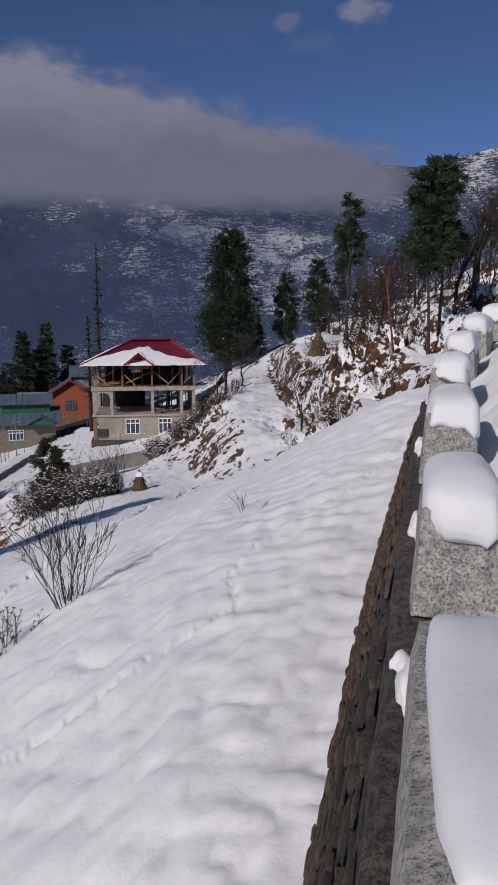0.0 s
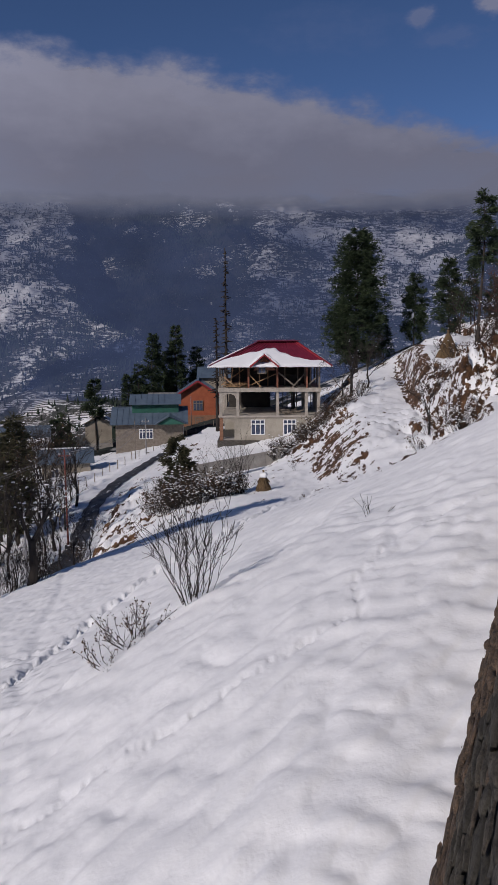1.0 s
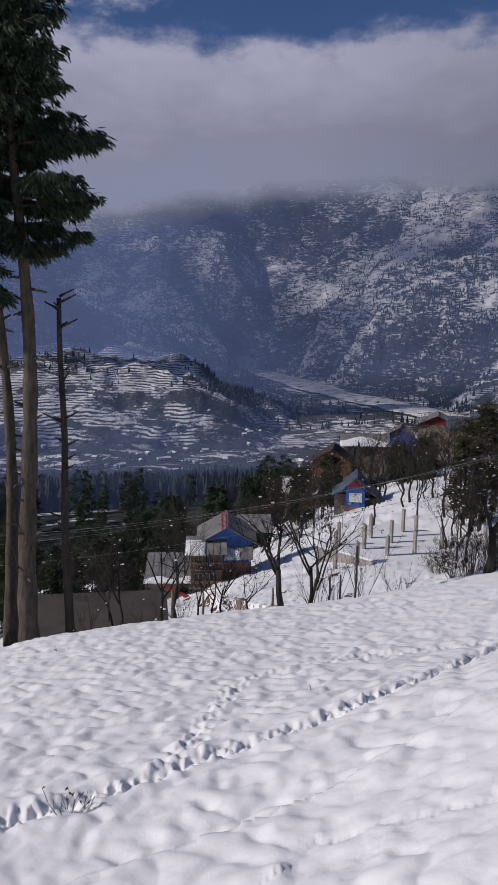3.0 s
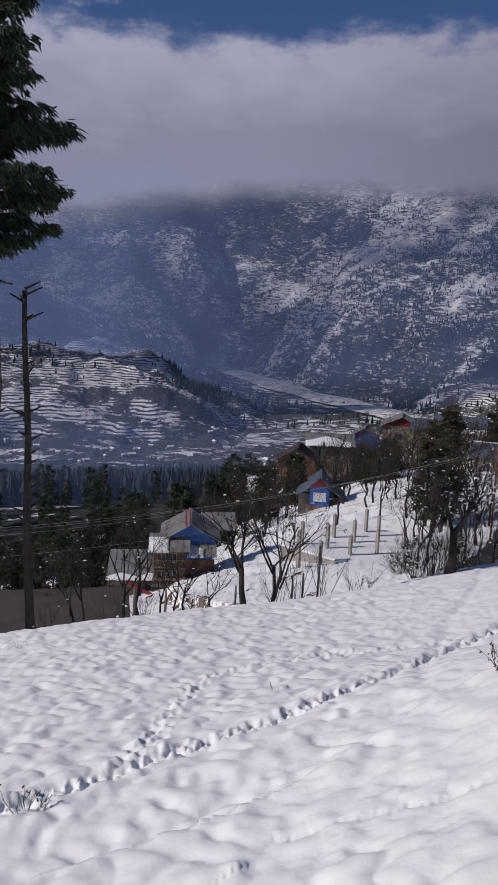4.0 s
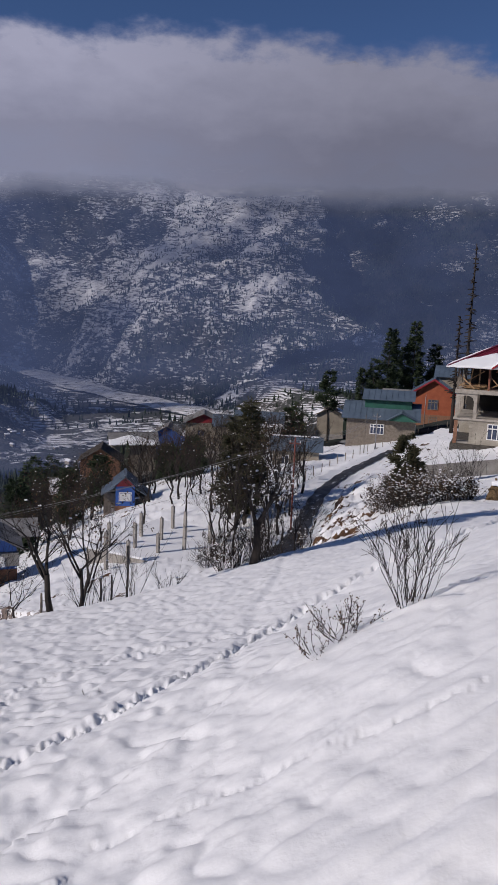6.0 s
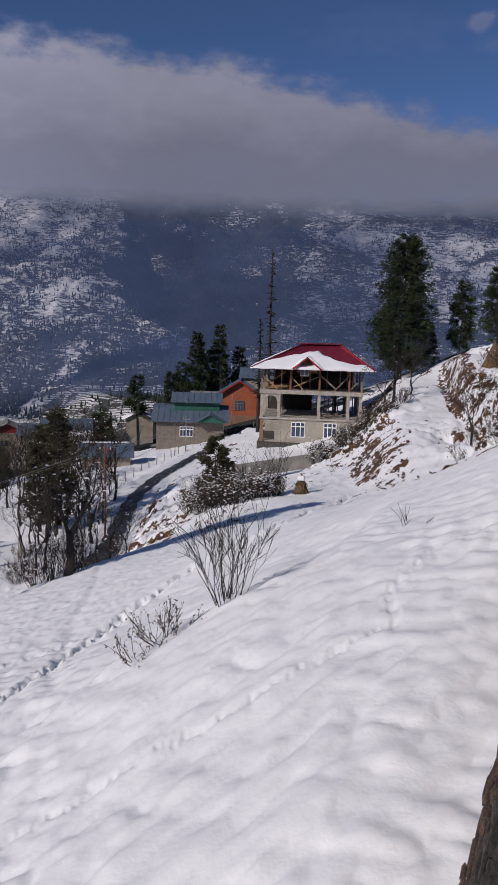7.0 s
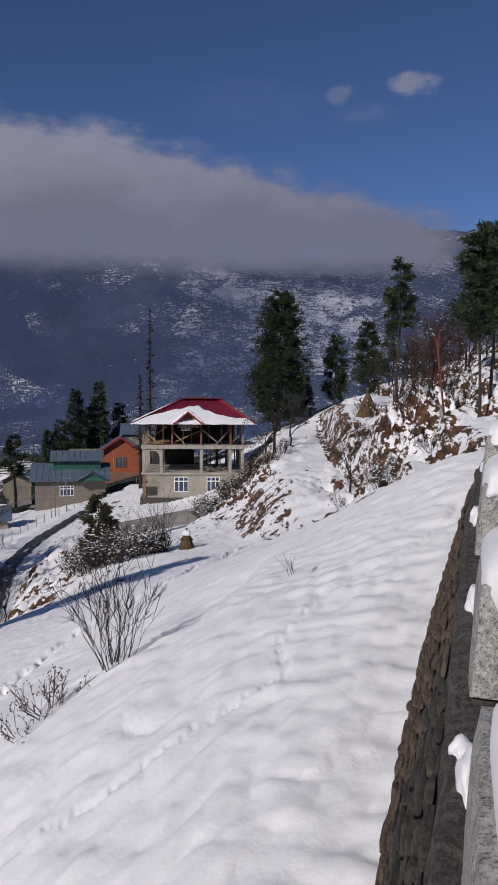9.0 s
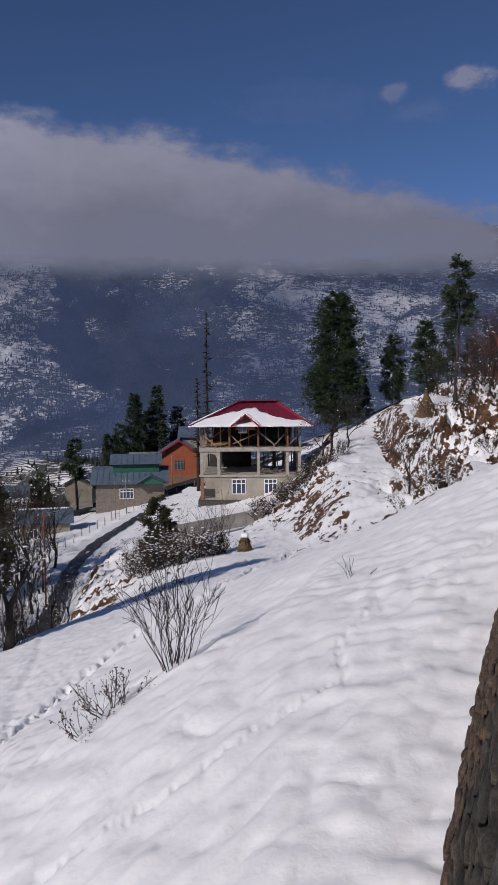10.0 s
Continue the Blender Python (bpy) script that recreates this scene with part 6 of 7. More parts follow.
part("side_snow", roof_snow((-6.4, -1.6, 0.5), (-1.2, -1.6, 0.5), (-1.2, 4.0, 2.2), (-6.4, 4.0, 2.2), lambda u: 0.10 + 0.10 * math.sin(u * 5) ** 2, 0.10, 9, 24, 5), SNOW, B2)
for xx in (-6.2, -4.6, -3.0, -1.5):
    part("porch_post", boxed(xx, -1.4, -2.4, xx + 0.14, -1.26, 0.55), OLDWOOD, B2)
part("red_rail", beam(bmesh.new(), (-4.2, -2.4, 0.6), (-1.0, -2.9, -0.9), 0.12, 0.35), REDPAINT, B2, "red painted rail")
part("rear_roof", slab(bmesh.new(), ((4.0, 4.0, 4.6), (8.2, 4.0, 4.6), (8.2, 8.5, 5.6), (4.0, 8.5, 5.6)), 0.06), TIN, B2)

B2.scale = (0.7, 0.7, 0.7)

# big brown flat roof of a shed under the brow
F = thing("low_shed", by(56.3, 40, -18.5), 52, "long low shed with a brown sheet roof below the brow", "shed")
part("roof", slab(bmesh.new(), ((-3.5, 0, 2.3), (4.6, 0, 2.3), (4.6, 5.5, 3.4), (-3.5, 5.5, 3.4)), 0.1), DARKROOF, F)
part("wall", boxed(-3.2, 0.4, -2.5, 4.3, 5.2, 2.2), OLDWOOD, F)
for xx in (-3.3, -1.0, 1.2, 2.8, 4.3):
    part("post", boxed(xx, 0.1, -2.5, xx + 0.14, 0.24, 2.2), OLDWOOD, F)

# slab with starter columns of a house not yet built
K = thing("column_slab", (-31.0, 48.0, -15.6), 0, "snow-covered slab with starter columns of an unbuilt house", "slab")
part("slab", boxed(-3.9, -4.0, -1.8, 4.0, 5.4, 0.0), CONCRETE, K)
part("snow", boxed(-4.0, -4.1, 0.0, 4.1, 5.5, 0.16, bevel=0.07), SNOW, K, "level snow on the slab")
for n, (xx, yy, hh) in enumerate([(-0.9, -2.4, 2.0), (-2.2, 0.3, 2.0), (-0.4, 0.4, 1.9), (1.2, -2.5, 1.6), (0.5, -5.2, 1.6), (-0.2, -6.8, 2.5), (-2.8, -3.0, 1.9), (2.4, -0.8, 1.9), (3.1, 1.8, 1.8), (-0.1, 3.4, 1.8), (-1.4, 3.6, 2.0)]):
    deep = 1.6 if yy < -4 else 0.0
    part("column", boxed(xx, yy, -deep, xx + 0.23, yy + 0.23, hh, bevel=0.015), CONCRETE, K)
    part("bar", boxed(xx + 0.1, yy + 0.1, hh, xx + 0.13, yy + 0.13, hh + 0.14), BARE, K)

# low boundary wall before the big house
Q = thing("boundary_wall", (0, 0, 0), 0, "low grey cement boundary wall in the snow", "wall")
p, q = Vector(by(13.6, 62, -10.0)), Vector(by(7.3, 66, -9.4))
for n in range(7):
    a, b = p.lerp(q, n / 7 + 0.002), p.lerp(q, (n + 1) / 7 - 0.002)
    part("wall_panel", beam(bmesh.new(), a, b, 0.22, 1.2), CONCRETE, Q)
part("end_pillar", beam(bmesh.new(), q + Vector((0.2, 0, -1)), q + Vector((0.2, 0, 0.85)), 0.5), CONCRETE, Q)

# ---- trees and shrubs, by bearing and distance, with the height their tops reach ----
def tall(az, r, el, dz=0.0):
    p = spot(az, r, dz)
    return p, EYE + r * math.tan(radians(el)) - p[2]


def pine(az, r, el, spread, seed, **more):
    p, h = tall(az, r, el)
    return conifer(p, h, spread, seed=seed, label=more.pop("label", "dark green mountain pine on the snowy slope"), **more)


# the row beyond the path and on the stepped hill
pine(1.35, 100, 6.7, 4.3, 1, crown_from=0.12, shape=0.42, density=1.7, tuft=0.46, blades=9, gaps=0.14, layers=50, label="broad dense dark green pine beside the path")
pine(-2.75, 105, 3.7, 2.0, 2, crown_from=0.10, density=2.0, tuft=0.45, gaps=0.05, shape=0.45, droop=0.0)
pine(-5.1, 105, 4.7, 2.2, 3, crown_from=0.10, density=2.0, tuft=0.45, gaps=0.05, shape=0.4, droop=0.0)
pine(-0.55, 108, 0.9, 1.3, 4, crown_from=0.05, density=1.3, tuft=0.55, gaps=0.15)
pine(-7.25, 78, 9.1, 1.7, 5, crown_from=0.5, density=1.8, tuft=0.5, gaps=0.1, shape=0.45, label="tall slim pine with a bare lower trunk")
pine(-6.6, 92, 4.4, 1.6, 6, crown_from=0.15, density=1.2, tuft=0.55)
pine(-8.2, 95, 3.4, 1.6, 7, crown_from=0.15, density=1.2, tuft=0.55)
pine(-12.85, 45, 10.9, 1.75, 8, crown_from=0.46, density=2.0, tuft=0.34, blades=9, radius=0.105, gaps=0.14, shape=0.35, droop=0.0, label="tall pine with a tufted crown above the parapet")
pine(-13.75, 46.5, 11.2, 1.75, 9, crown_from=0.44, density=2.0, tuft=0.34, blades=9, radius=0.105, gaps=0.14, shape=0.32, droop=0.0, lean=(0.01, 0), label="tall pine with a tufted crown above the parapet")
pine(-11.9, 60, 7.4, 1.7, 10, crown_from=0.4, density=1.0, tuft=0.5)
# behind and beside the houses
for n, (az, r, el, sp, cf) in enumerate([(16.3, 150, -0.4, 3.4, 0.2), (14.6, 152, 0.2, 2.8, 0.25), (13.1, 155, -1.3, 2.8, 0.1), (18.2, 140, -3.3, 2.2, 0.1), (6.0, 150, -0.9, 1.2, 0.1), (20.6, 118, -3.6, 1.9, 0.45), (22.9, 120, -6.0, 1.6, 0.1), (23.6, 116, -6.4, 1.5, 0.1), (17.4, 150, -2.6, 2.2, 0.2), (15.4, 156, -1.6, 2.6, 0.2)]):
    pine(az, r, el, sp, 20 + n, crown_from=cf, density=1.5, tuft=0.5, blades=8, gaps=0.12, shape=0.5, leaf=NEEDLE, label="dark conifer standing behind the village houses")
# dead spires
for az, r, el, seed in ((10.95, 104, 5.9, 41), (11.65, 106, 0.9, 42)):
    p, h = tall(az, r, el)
    rnd = random.Random(seed)
    t = thing("dead_tree", p, 0, "tall dead conifer with stubs of limbs", "tree")
    wood = Soup()
    wood.tube([Vector((0.03 * math.sin(k * 2.1), 0.03 * math.cos(k), k / 8 * h - 0.3)) for k in range(9)], [0.28 * (1 - 0.8 * k / 8) for k in range(9)], 7)
    for _ in range(110):
        z, a = rnd.uniform(0.3, 0.98) * h, rnd.uniform(0, 6.28)
        l = rnd.uniform(0.6, 1.7) * (1.2 - z / h)
        wood.tube([Vector((0, 0, z)), Vector((math.cos(a) * l, math.sin(a) * l, z + rnd.uniform(-0.3, 0.1)))], [0.11, 0.06], 4)
    wood.object("trunk", BARE, t)

# great deodars at the end of the field
DEODAR_BARK = stained("furrowed_deodar_bark", (0.020, 0.016, 0.012), (0.135, 0.108, 0.082), 9.0, 0.9, 0.9, 0.05, (1, 1, 0.22))


def deodar(place, h, radius, crown_from, spread, seed, lean=0.0, density=1.0):
    """A tall conifer: crooked bare trunk with stubs, long limbs that hold hanging tufts of needles."""
    rnd = random.Random(seed)
    tree = thing("deodar_tree", place, 0, "tall deodar with bare lower trunk and drooping sprays", "tree", "deodars at the field edge")
    wood, crown, n = Soup(), Soup(), 26
    axis = [Vector((lean * t * h + 0.16 * math.sin(t * 9 + seed), 0.16 * math.cos(t * 7 + seed), t * h - 0.5 * (t == 0))) for t in [k / n for k in range(n + 1)]]
    wood.tube(axis, [radius * (1.35 if k == 0 else 1.0 + 0.10 * math.sin(k * 2.3 + seed)) * (1 - 0.85 * k / n) for k in range(n + 1)], 12)
    wood.object("trunk", DEODAR_BARK, tree)
    at = lambda t: axis[min(int(t * n), n - 1)].lerp(axis[min(int(t * n), n - 1) + 1], t * n - min(int(t * n), n - 1))
    for k in range(22):
        t, a, l = rnd.uniform(0.10, crown_from + 0.05), rnd.uniform(0, 6.28), rnd.uniform(0.12, 0.55)
        q, stub = Vector((math.cos(a), math.sin(a), 0)), Soup()
        stub.tube([at(t) + q * radius * 0.4, at(t) + q * (radius * 0.8 + l) + Vector((0, 0, rnd.uniform(-0.15, 0.2)))], [0.06, 0.025], 5)
        stub.object("broken_limb", DEODAR_BARK, tree)
    limbs = Soup()
    whorls = int((1 - crown_from) * h / 0.34)
    for w in range(whorls):
        q = (w + rnd.random()) / whorls
        t = crown_from + (1 - crown_from) * q
        for m in range(rnd.randint(2, 4)):
            a = rnd.uniform(0, 6.283)
            reach = spread * (0.45 + 0.75 * min(1.0, q / 0.35)) * (1 - 0.75 * q) * rnd.uniform(0.45, 1.1)
            out = Vector((math.cos(a), math.sin(a), 0))
            pts = [at(t) + out * reach * f + Vector((0, 0, reach * (0.30 * f - 0.38 * f * f + 0.16 * f ** 4))) for f in (0, 0.25, 0.5, 0.75, 1.0)]
            limbs.tube(pts, [0.055, 0.045, 0.035, 0.024, 0.010], 4)
            for _ in range(max(5, int(reach * 11 * density))):
                f = rnd.uniform(0.22, 1.0)
                p = pts[int(f * 3.99)].lerp(pts[int(f * 3.99) + 1], f * 4 - int(f * 3.99))
                side = Vector((-out.y, out.x, 0)) * rnd.gauss(0, 0.20) * reach * (1.1 - 0.5 * f)
                tip = p + side + Vector((0, 0, rnd.uniform(-0.16, 0.06)))
                limbs.tube([p, tip], [0.010, 0.006], 3)
                crown.tuft(tip, (out * 0.5 + side * 0.5 + Vector((0, 0, -0.25))).normalized(), rnd.uniform(0.26, 0.44), 11, rnd, 0.6)
    limbs.object("bough", DEODAR_BARK, tree)
    crown.object("crown", NEEDLE_NEAR, tree, smooth=False)
    return tree


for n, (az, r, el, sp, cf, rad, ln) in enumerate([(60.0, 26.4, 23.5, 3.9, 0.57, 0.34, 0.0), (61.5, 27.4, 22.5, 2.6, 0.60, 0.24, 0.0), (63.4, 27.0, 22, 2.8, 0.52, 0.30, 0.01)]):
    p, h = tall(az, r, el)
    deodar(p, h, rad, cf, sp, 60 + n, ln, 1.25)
deodar((-31.0, -5.5, lz(-31.0, -5.5)), 17.0, 0.33, 0.5, 2.4, 66)
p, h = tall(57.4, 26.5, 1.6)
t = thing("dead_tree", p, 0, "bare dead trunk with short broken limbs", "tree")
wood, rnd = Soup(), random.Random(8)
wood.tube([Vector((0.03 * math.sin(k * 1.3), 0.03 * math.cos(k), k / 10 * h - 0.3)) for k in range(11)], [0.17 * (1 - 0.55 * k / 10) for k in range(11)], 8)
for k in range(30):
    z, a = rnd.uniform(0.3, 0.98) * h, rnd.uniform(0, 6.28)
    l = rnd.uniform(0.15, 0.7)
    wood.tube([Vector((0, 0, z)), Vector((math.cos(a) * l, math.sin(a) * l, z + l * 0.5))], [0.05, 0.02], 5)
wood.object("trunk", BARK, t)

# bare orchard trees along the brow
bare_tree(spot(25.75, 28.3), 4.0, 1, 5, 0.15, (0.05, 0.0), 0.7, 60, fork=0.42, label="old gnarled fruit tree with snow in its forks", name="fruit_tree", kids=(2, 4))
bare_tree(spot(41.0, 26), 4.2, 2, 5, 0.105, (-0.12, 0.0), 0.6, 4, fork=0.34, label="leaning bare fruit tree on the brow", name="fruit_tree")
for n, (az, r, h, ln, sn) in enumerate([(22.6, 34, 2.6, 0.0, 34), (21.6, 35, 2.3, 0.1, 34), (23.4, 34, 2.8, -0.1, 24), (39.0, 29, 5.6, 0.05, 12), (38.3, 32, 6.2, 0.0, 10), (50.3, 26, 3.9, 0.02, 4), (45.6, 27, 3.0, 0.0, 8), (46.4, 27, 2.8, 0.12, 6), (47.6, 28, 3.1, 0.05, 6), (53.5, 26, 3.4, -0.05, 8), (54.5, 27, 3.2, 0.1, 8), (43.6, 30, 3.6, -0.1, 10), (28.0, 46, 4.6, 0.0, 14), (28.9, 52, 5.0, 0.05, 10), (34.2, 70, 6.8, 0.0, 8), (31.0, 70, 6.4, 0.0, 8), (27.2, 52, 5.8, 0.02, 14), (24.6, 50, 4.4, 0.0, 14)]):
    bare_tree(spot(az, r), h, 10 + n, 4, h * 0.013, (ln, 0.0), 0.5, int(sn * 0.5), fork=0.36, label="thin bare tree with bits of snow in the twigs", leaves=160 if n in (3, 4, 13) else 0)
bare_tree(spot(1.75, 74), 5.6, 31, 5, 0.14, (0.0, 0.0), 0.5, 8, fork=0.36, label="bare tree beside the big house")
bare_tree(spot(0.6, 78), 4.8, 32, 5, 0.09, (0.0, 0.0), 0.6, 4, fork=0.3, label="bushy bare tree beside the big house")
bare_tree(spot(2.4, 80), 4.6, 33, 5, 0.09, (0.0, 0.0), 0.6, 4, fork=0.3, label="bushy bare tree beside the big house")
# the stepped hill: red sapling and thin leafless wood
bare_tree(spot(-10.7, 46), 6.4, 34, 3, 0.055, (-0.12, 0.0), 0.45, 4, REDBARK, fork=0.78, kids=(1, 2), label="slender red-barked sapling leaning over the terrace", name="red_sapling")
bare_tree(spot(-3.9, 45), 3.2, 35, 4, 0.05, (0.0, 0.0), 0.5, 6, fork=0.4, label="small bare tree on the earth bank")
for n, (az, r, h) in enumerate([(-9.9, 58, 5.6), (-9.2, 60, 4.8), (-10.6, 57, 5.2)]):
    bare_tree(spot(az, r), h, 140 + n, 5, 0.07, (0.0, 0.0), 0.5, 6, REDTWIG, fork=0.3, label="reddish leafless tree on the terraced hill")
protos = [bare_tree(spot(-16.2, 55), 7.6, 36, 4, 0.14, (0.02, 0), 0.5, 4, fork=0.35, label="leafless tree on the terraced hill", leaves=120),
          bare_tree(spot(-9.4, 66), 5.6, 37, 4, 0.08, (0.0, 0), 0.5, 4, fork=0.35, label="leafless tree on the terraced hill", leaves=200),
          bare_tree(spot(-8.7, 62), 4.6, 38, 4, 0.06, (0.03, 0), 0.5, 3, fork=0.35, label="leafless tree on the terraced hill")]
rnd = random.Random(12)
for n in range(44):
    az, r = rnd.uniform(-19, -5.6), rnd.uniform(56, 100)
    copy_thing(protos[n % 3], pose(*spot(az, r), 0, 0, rnd.uniform(0, 360)) @ Matrix.Scale(rnd.uniform(0.6, 1.0), 4))
for n in range(10):
    az, r = rnd.uniform(-19, -14.5), rnd.uniform(46, 60)
    copy_thing(protos[n % 2], pose(*spot(az, r), 0, 0, rnd.uniform(0, 360)) @ Matrix.Scale(rnd.uniform(0.7, 1.0), 4))
# village wood below the lane
village = [bare_tree(spot(27.0, 66), 6.5, 51, 4, 0.10, (0, 0), 0.45, 4, fork=0.3, label="leafless brown tree among village houses", leaves=260),
           bare_tree(spot(29.0, 70), 7.5, 52, 4, 0.11, (0, 0), 0.4, 3, fork=0.35, label="leafless brown tree among village houses", leaves=100),
           bare_tree(spot(32.0, 78), 6.0, 53, 4, 0.09, (0, 0), 0.5, 4, fork=0.3, label="leafless brown tree among village houses", leaves=300)]
for n in range(150):
    az, r = rnd.uniform(22, 44), rnd.uniform(56, 118)
    if 28.5 < az < 39 and r < 80 or 34.8 < az < 37.8 and r < 88 or az > 24.5 and r < 60 or az < 24.5 and r > 84 or az > 40 and r < 72:
        continue
    copy_thing(village[n % 3], pose(*spot(az, r), 0, 0, rnd.uniform(0, 360)) @ Matrix.Scale(rnd.uniform(0.6, 1.15), 4))
for n in range(50):
    az, r = rnd.uniform(43, 66), rnd.uniform(44, 120)
    if 43 < az < 52 and 50 < r < 70:
        continue
    copy_thing(village[n % 3], pose(*spot(az, r), 0, 0, rnd.uniform(0, 360)) @ Matrix.Scale(rnd.uniform(0.6, 1.1), 4))
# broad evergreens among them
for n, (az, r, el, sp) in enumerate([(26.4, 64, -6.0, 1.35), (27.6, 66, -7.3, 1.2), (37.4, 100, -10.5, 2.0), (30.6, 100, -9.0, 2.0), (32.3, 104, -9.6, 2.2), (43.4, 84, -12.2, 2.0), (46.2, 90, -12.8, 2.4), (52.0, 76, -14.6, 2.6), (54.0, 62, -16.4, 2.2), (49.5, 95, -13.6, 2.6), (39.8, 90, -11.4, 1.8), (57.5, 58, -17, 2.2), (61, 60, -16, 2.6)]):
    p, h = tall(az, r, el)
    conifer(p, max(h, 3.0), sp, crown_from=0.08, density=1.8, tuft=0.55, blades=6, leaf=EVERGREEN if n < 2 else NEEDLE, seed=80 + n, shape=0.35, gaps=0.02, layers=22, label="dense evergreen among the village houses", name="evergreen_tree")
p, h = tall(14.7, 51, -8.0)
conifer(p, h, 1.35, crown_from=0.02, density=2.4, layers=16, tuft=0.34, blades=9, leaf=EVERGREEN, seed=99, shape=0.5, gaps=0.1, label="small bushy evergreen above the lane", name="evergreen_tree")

# shrubs
for n, (az, r, h) in enumerate([(7.1, 66, 1.4), (6.6, 67, 1.0)]):
    shrub(spot(az, r), h, 2.2, 210 + n, 40, 2, snow=190, leaves=600, leafsize=0.10, radius=0.02, label="dark bush heaped with snow beside the house", splay=0.7)
shrub(spot(13.7, 9.2), 0.86, 0.95, 1, 26, 3, radius=0.0075, label="leafless many-stemmed shrub rising from the snow", splay=0.38)
shrub(spot(18.4, 8.9), 0.40, 0.75, 2, 16, 2, leaves=330, leafsize=0.032, radius=0.006, label="low shrub with withered brown leaves in the snow", splay=0.9)
shrub(spot(20.3, 8.4), 0.28, 0.6, 3, 12, 2, leaves=140, leafsize=0.032, radius=0.005, label="low shrub with withered brown leaves in the snow", splay=0.9)
shrub(spot(57.8, 8.2), 0.38, 0.5, 4, 9, 1, radius=0.006, leaves=20, label="dry twigs poking out of the snow", splay=0.8)
shrub(spot(-6.5, 42.3), 1.5, 2.9, 5, 60, 2, snow=70, leaves=900, leafsize=0.07, radius=0.012, label="dense dry bush dusted with snow under the bank", splay=0.7)
for n, (az, r, h, w) in enumerate([(15.4, 48, 1.6, 2.8), (14.2, 46.5, 1.7, 2.8), (13.0, 45.5, 1.5, 2.6), (11.6, 45.5, 1.2, 2.2), (13.6, 49, 1.6, 2.6), (16.4, 50, 1.3, 2.2), (10.4, 46.5, 0.9, 1.8)]):
    shrub(spot(az, r), h, w, 10 + n, 60, 2, snow=150, leaves=800, leafsize=0.1, radius=0.016, label="dark thicket loaded with snow above the lane", splay=0.7)
for n, (az, r, h) in enumerate([(10.9, 46, 2.5), (10.0, 46.5, 2.2), (11.9, 46, 2.2)]):
    shrub(spot(az, r), h, 1.4, 20 + n, 12, 2, radius=0.014, label="thin leafless shrub beside the thicket", splay=0.45)
for n in range(16):
    az, r = rnd.uniform(21, 31), rnd.uniform(40, 58)
    shrub(spot(az, r), rnd.uniform(0.8, 1.5), 1.6, 40 + n, 26, 2, snow=36, leaves=160, leafsize=0.08, radius=0.012, label="bare thicket with snow on its twigs", splay=0.7)
for n, (az, r, h) in enumerate([(34.9, 26.5, 1.9), (36.9, 28, 2.0), (38.4, 27, 1.3), (32.2, 29, 1.0), (44.5, 26.5, 1.0), (48.9, 25.5, 0.9), (25.2, 28.6, 1.5), (27.0, 28.6, 1.4), (56, 25, 1.0), (51.5, 25.5, 0.9)]):
    shrub(spot(az, r), h, 1.0 if n < 3 else 1.4, 60 + n, 10 if n not in (6, 7) else 34, 2, snow=4, radius=0.013, label="leafless shrub at the field's brow", splay=0.5)
for n in range(14):
    az, r = rnd.uniform(1.0, 6.0), rnd.uniform(66, 78)
    shrub(spot(az, r), rnd.uniform(0.7, 1.2), 2.0, 80 + n, 30, 2, snow=26, leaves=260, leafsize=0.12, radius=0.018, label="scrub on the snowy bank beside the house", splay=0.7)
for n in range(40):
    az, r = rnd.uniform(-15, -3.4), rnd.uniform(43, 84)
    shrub(spot(az, r), rnd.uniform(0.6, 1.3), 1.8, 120 + n, 13, 2, snow=14, leaves=160, leafsize=0.1, radius=0.015, label="dry scrub on the terraced hill", splay=0.7)
for n, (az, r, h) in enumerate([(0.3, 10.6, 0.30), (-0.3, 30, 0.5), (5.9, 54, 0.8), (58.0, 20, 0.25), (38.0, 12, 0.2)]):
    shrub(spot(az, r), h, 0.4, 170 + n, 5, 1, radius=0.006, label="dry weed poking out of the snow", name="dry_weed", splay=0.8)


def haystack(place, h, w, seed, label):
    """A ragged cone of dry hay."""
    rnd = random.Random(seed)
    ob = thing("haystack", place, 0, label, "haystack")
    core = Soup()
    for k in range(420):
        t, a = rnd.random() ** 0.8, rnd.uniform(0, 6.283)
        r = w / 2 * (1 - t) ** 0.8
        p = Vector((math.cos(a) * r, math.sin(a) * r, h * t))
        d = Vector((math.cos(a) * 0.35, math.sin(a) * 0.35, -1)).normalized()
        core.tube([p - d * 0.3 * h / 2, p + d * 0.25 * h / 2 + Vector((rnd.gauss(0, 0.05), rnd.gauss(0, 0.05), 0))], [0.05 * h / 2, 0.03 * h / 2], 3)
    core.tube([Vector((0, 0, -0.2)), Vector((0, 0, h * 0.3)), Vector((0, 0, h * 0.65)), Vector((0, 0, h * 1.02))], [w * 0.5, w * 0.42, w * 0.22, 0.02], 9)
    core.object("hay", HAY, ob)
    return ob


haystack(spot(-5.1, 72, -0.2), 2.5, 2.3, 1, "conical brown haystack on the terrace")
S2 = haystack(spot(8.25, 46, -0.1), 1.15, 0.95, 2, "short brown straw bundle capped with snow")
part("snow_cap", pillow(bmesh.new(), 0.5, 0.4, 0.2, 0.03, 5, 1.0), SNOW, S2)


# poles, wires and roadside stakes
POLE = stained("rust_red_pole_paint", (0.12, 0.03, 0.022), (0.24, 0.065, 0.045), 2.0, 0.6, 0.2, 0.01)
WIRE = stained("grey_wire", (0.16, 0.16, 0.17), (0.26, 0.26, 0.27), 2.0, 0.5, 0.0, 0.01)


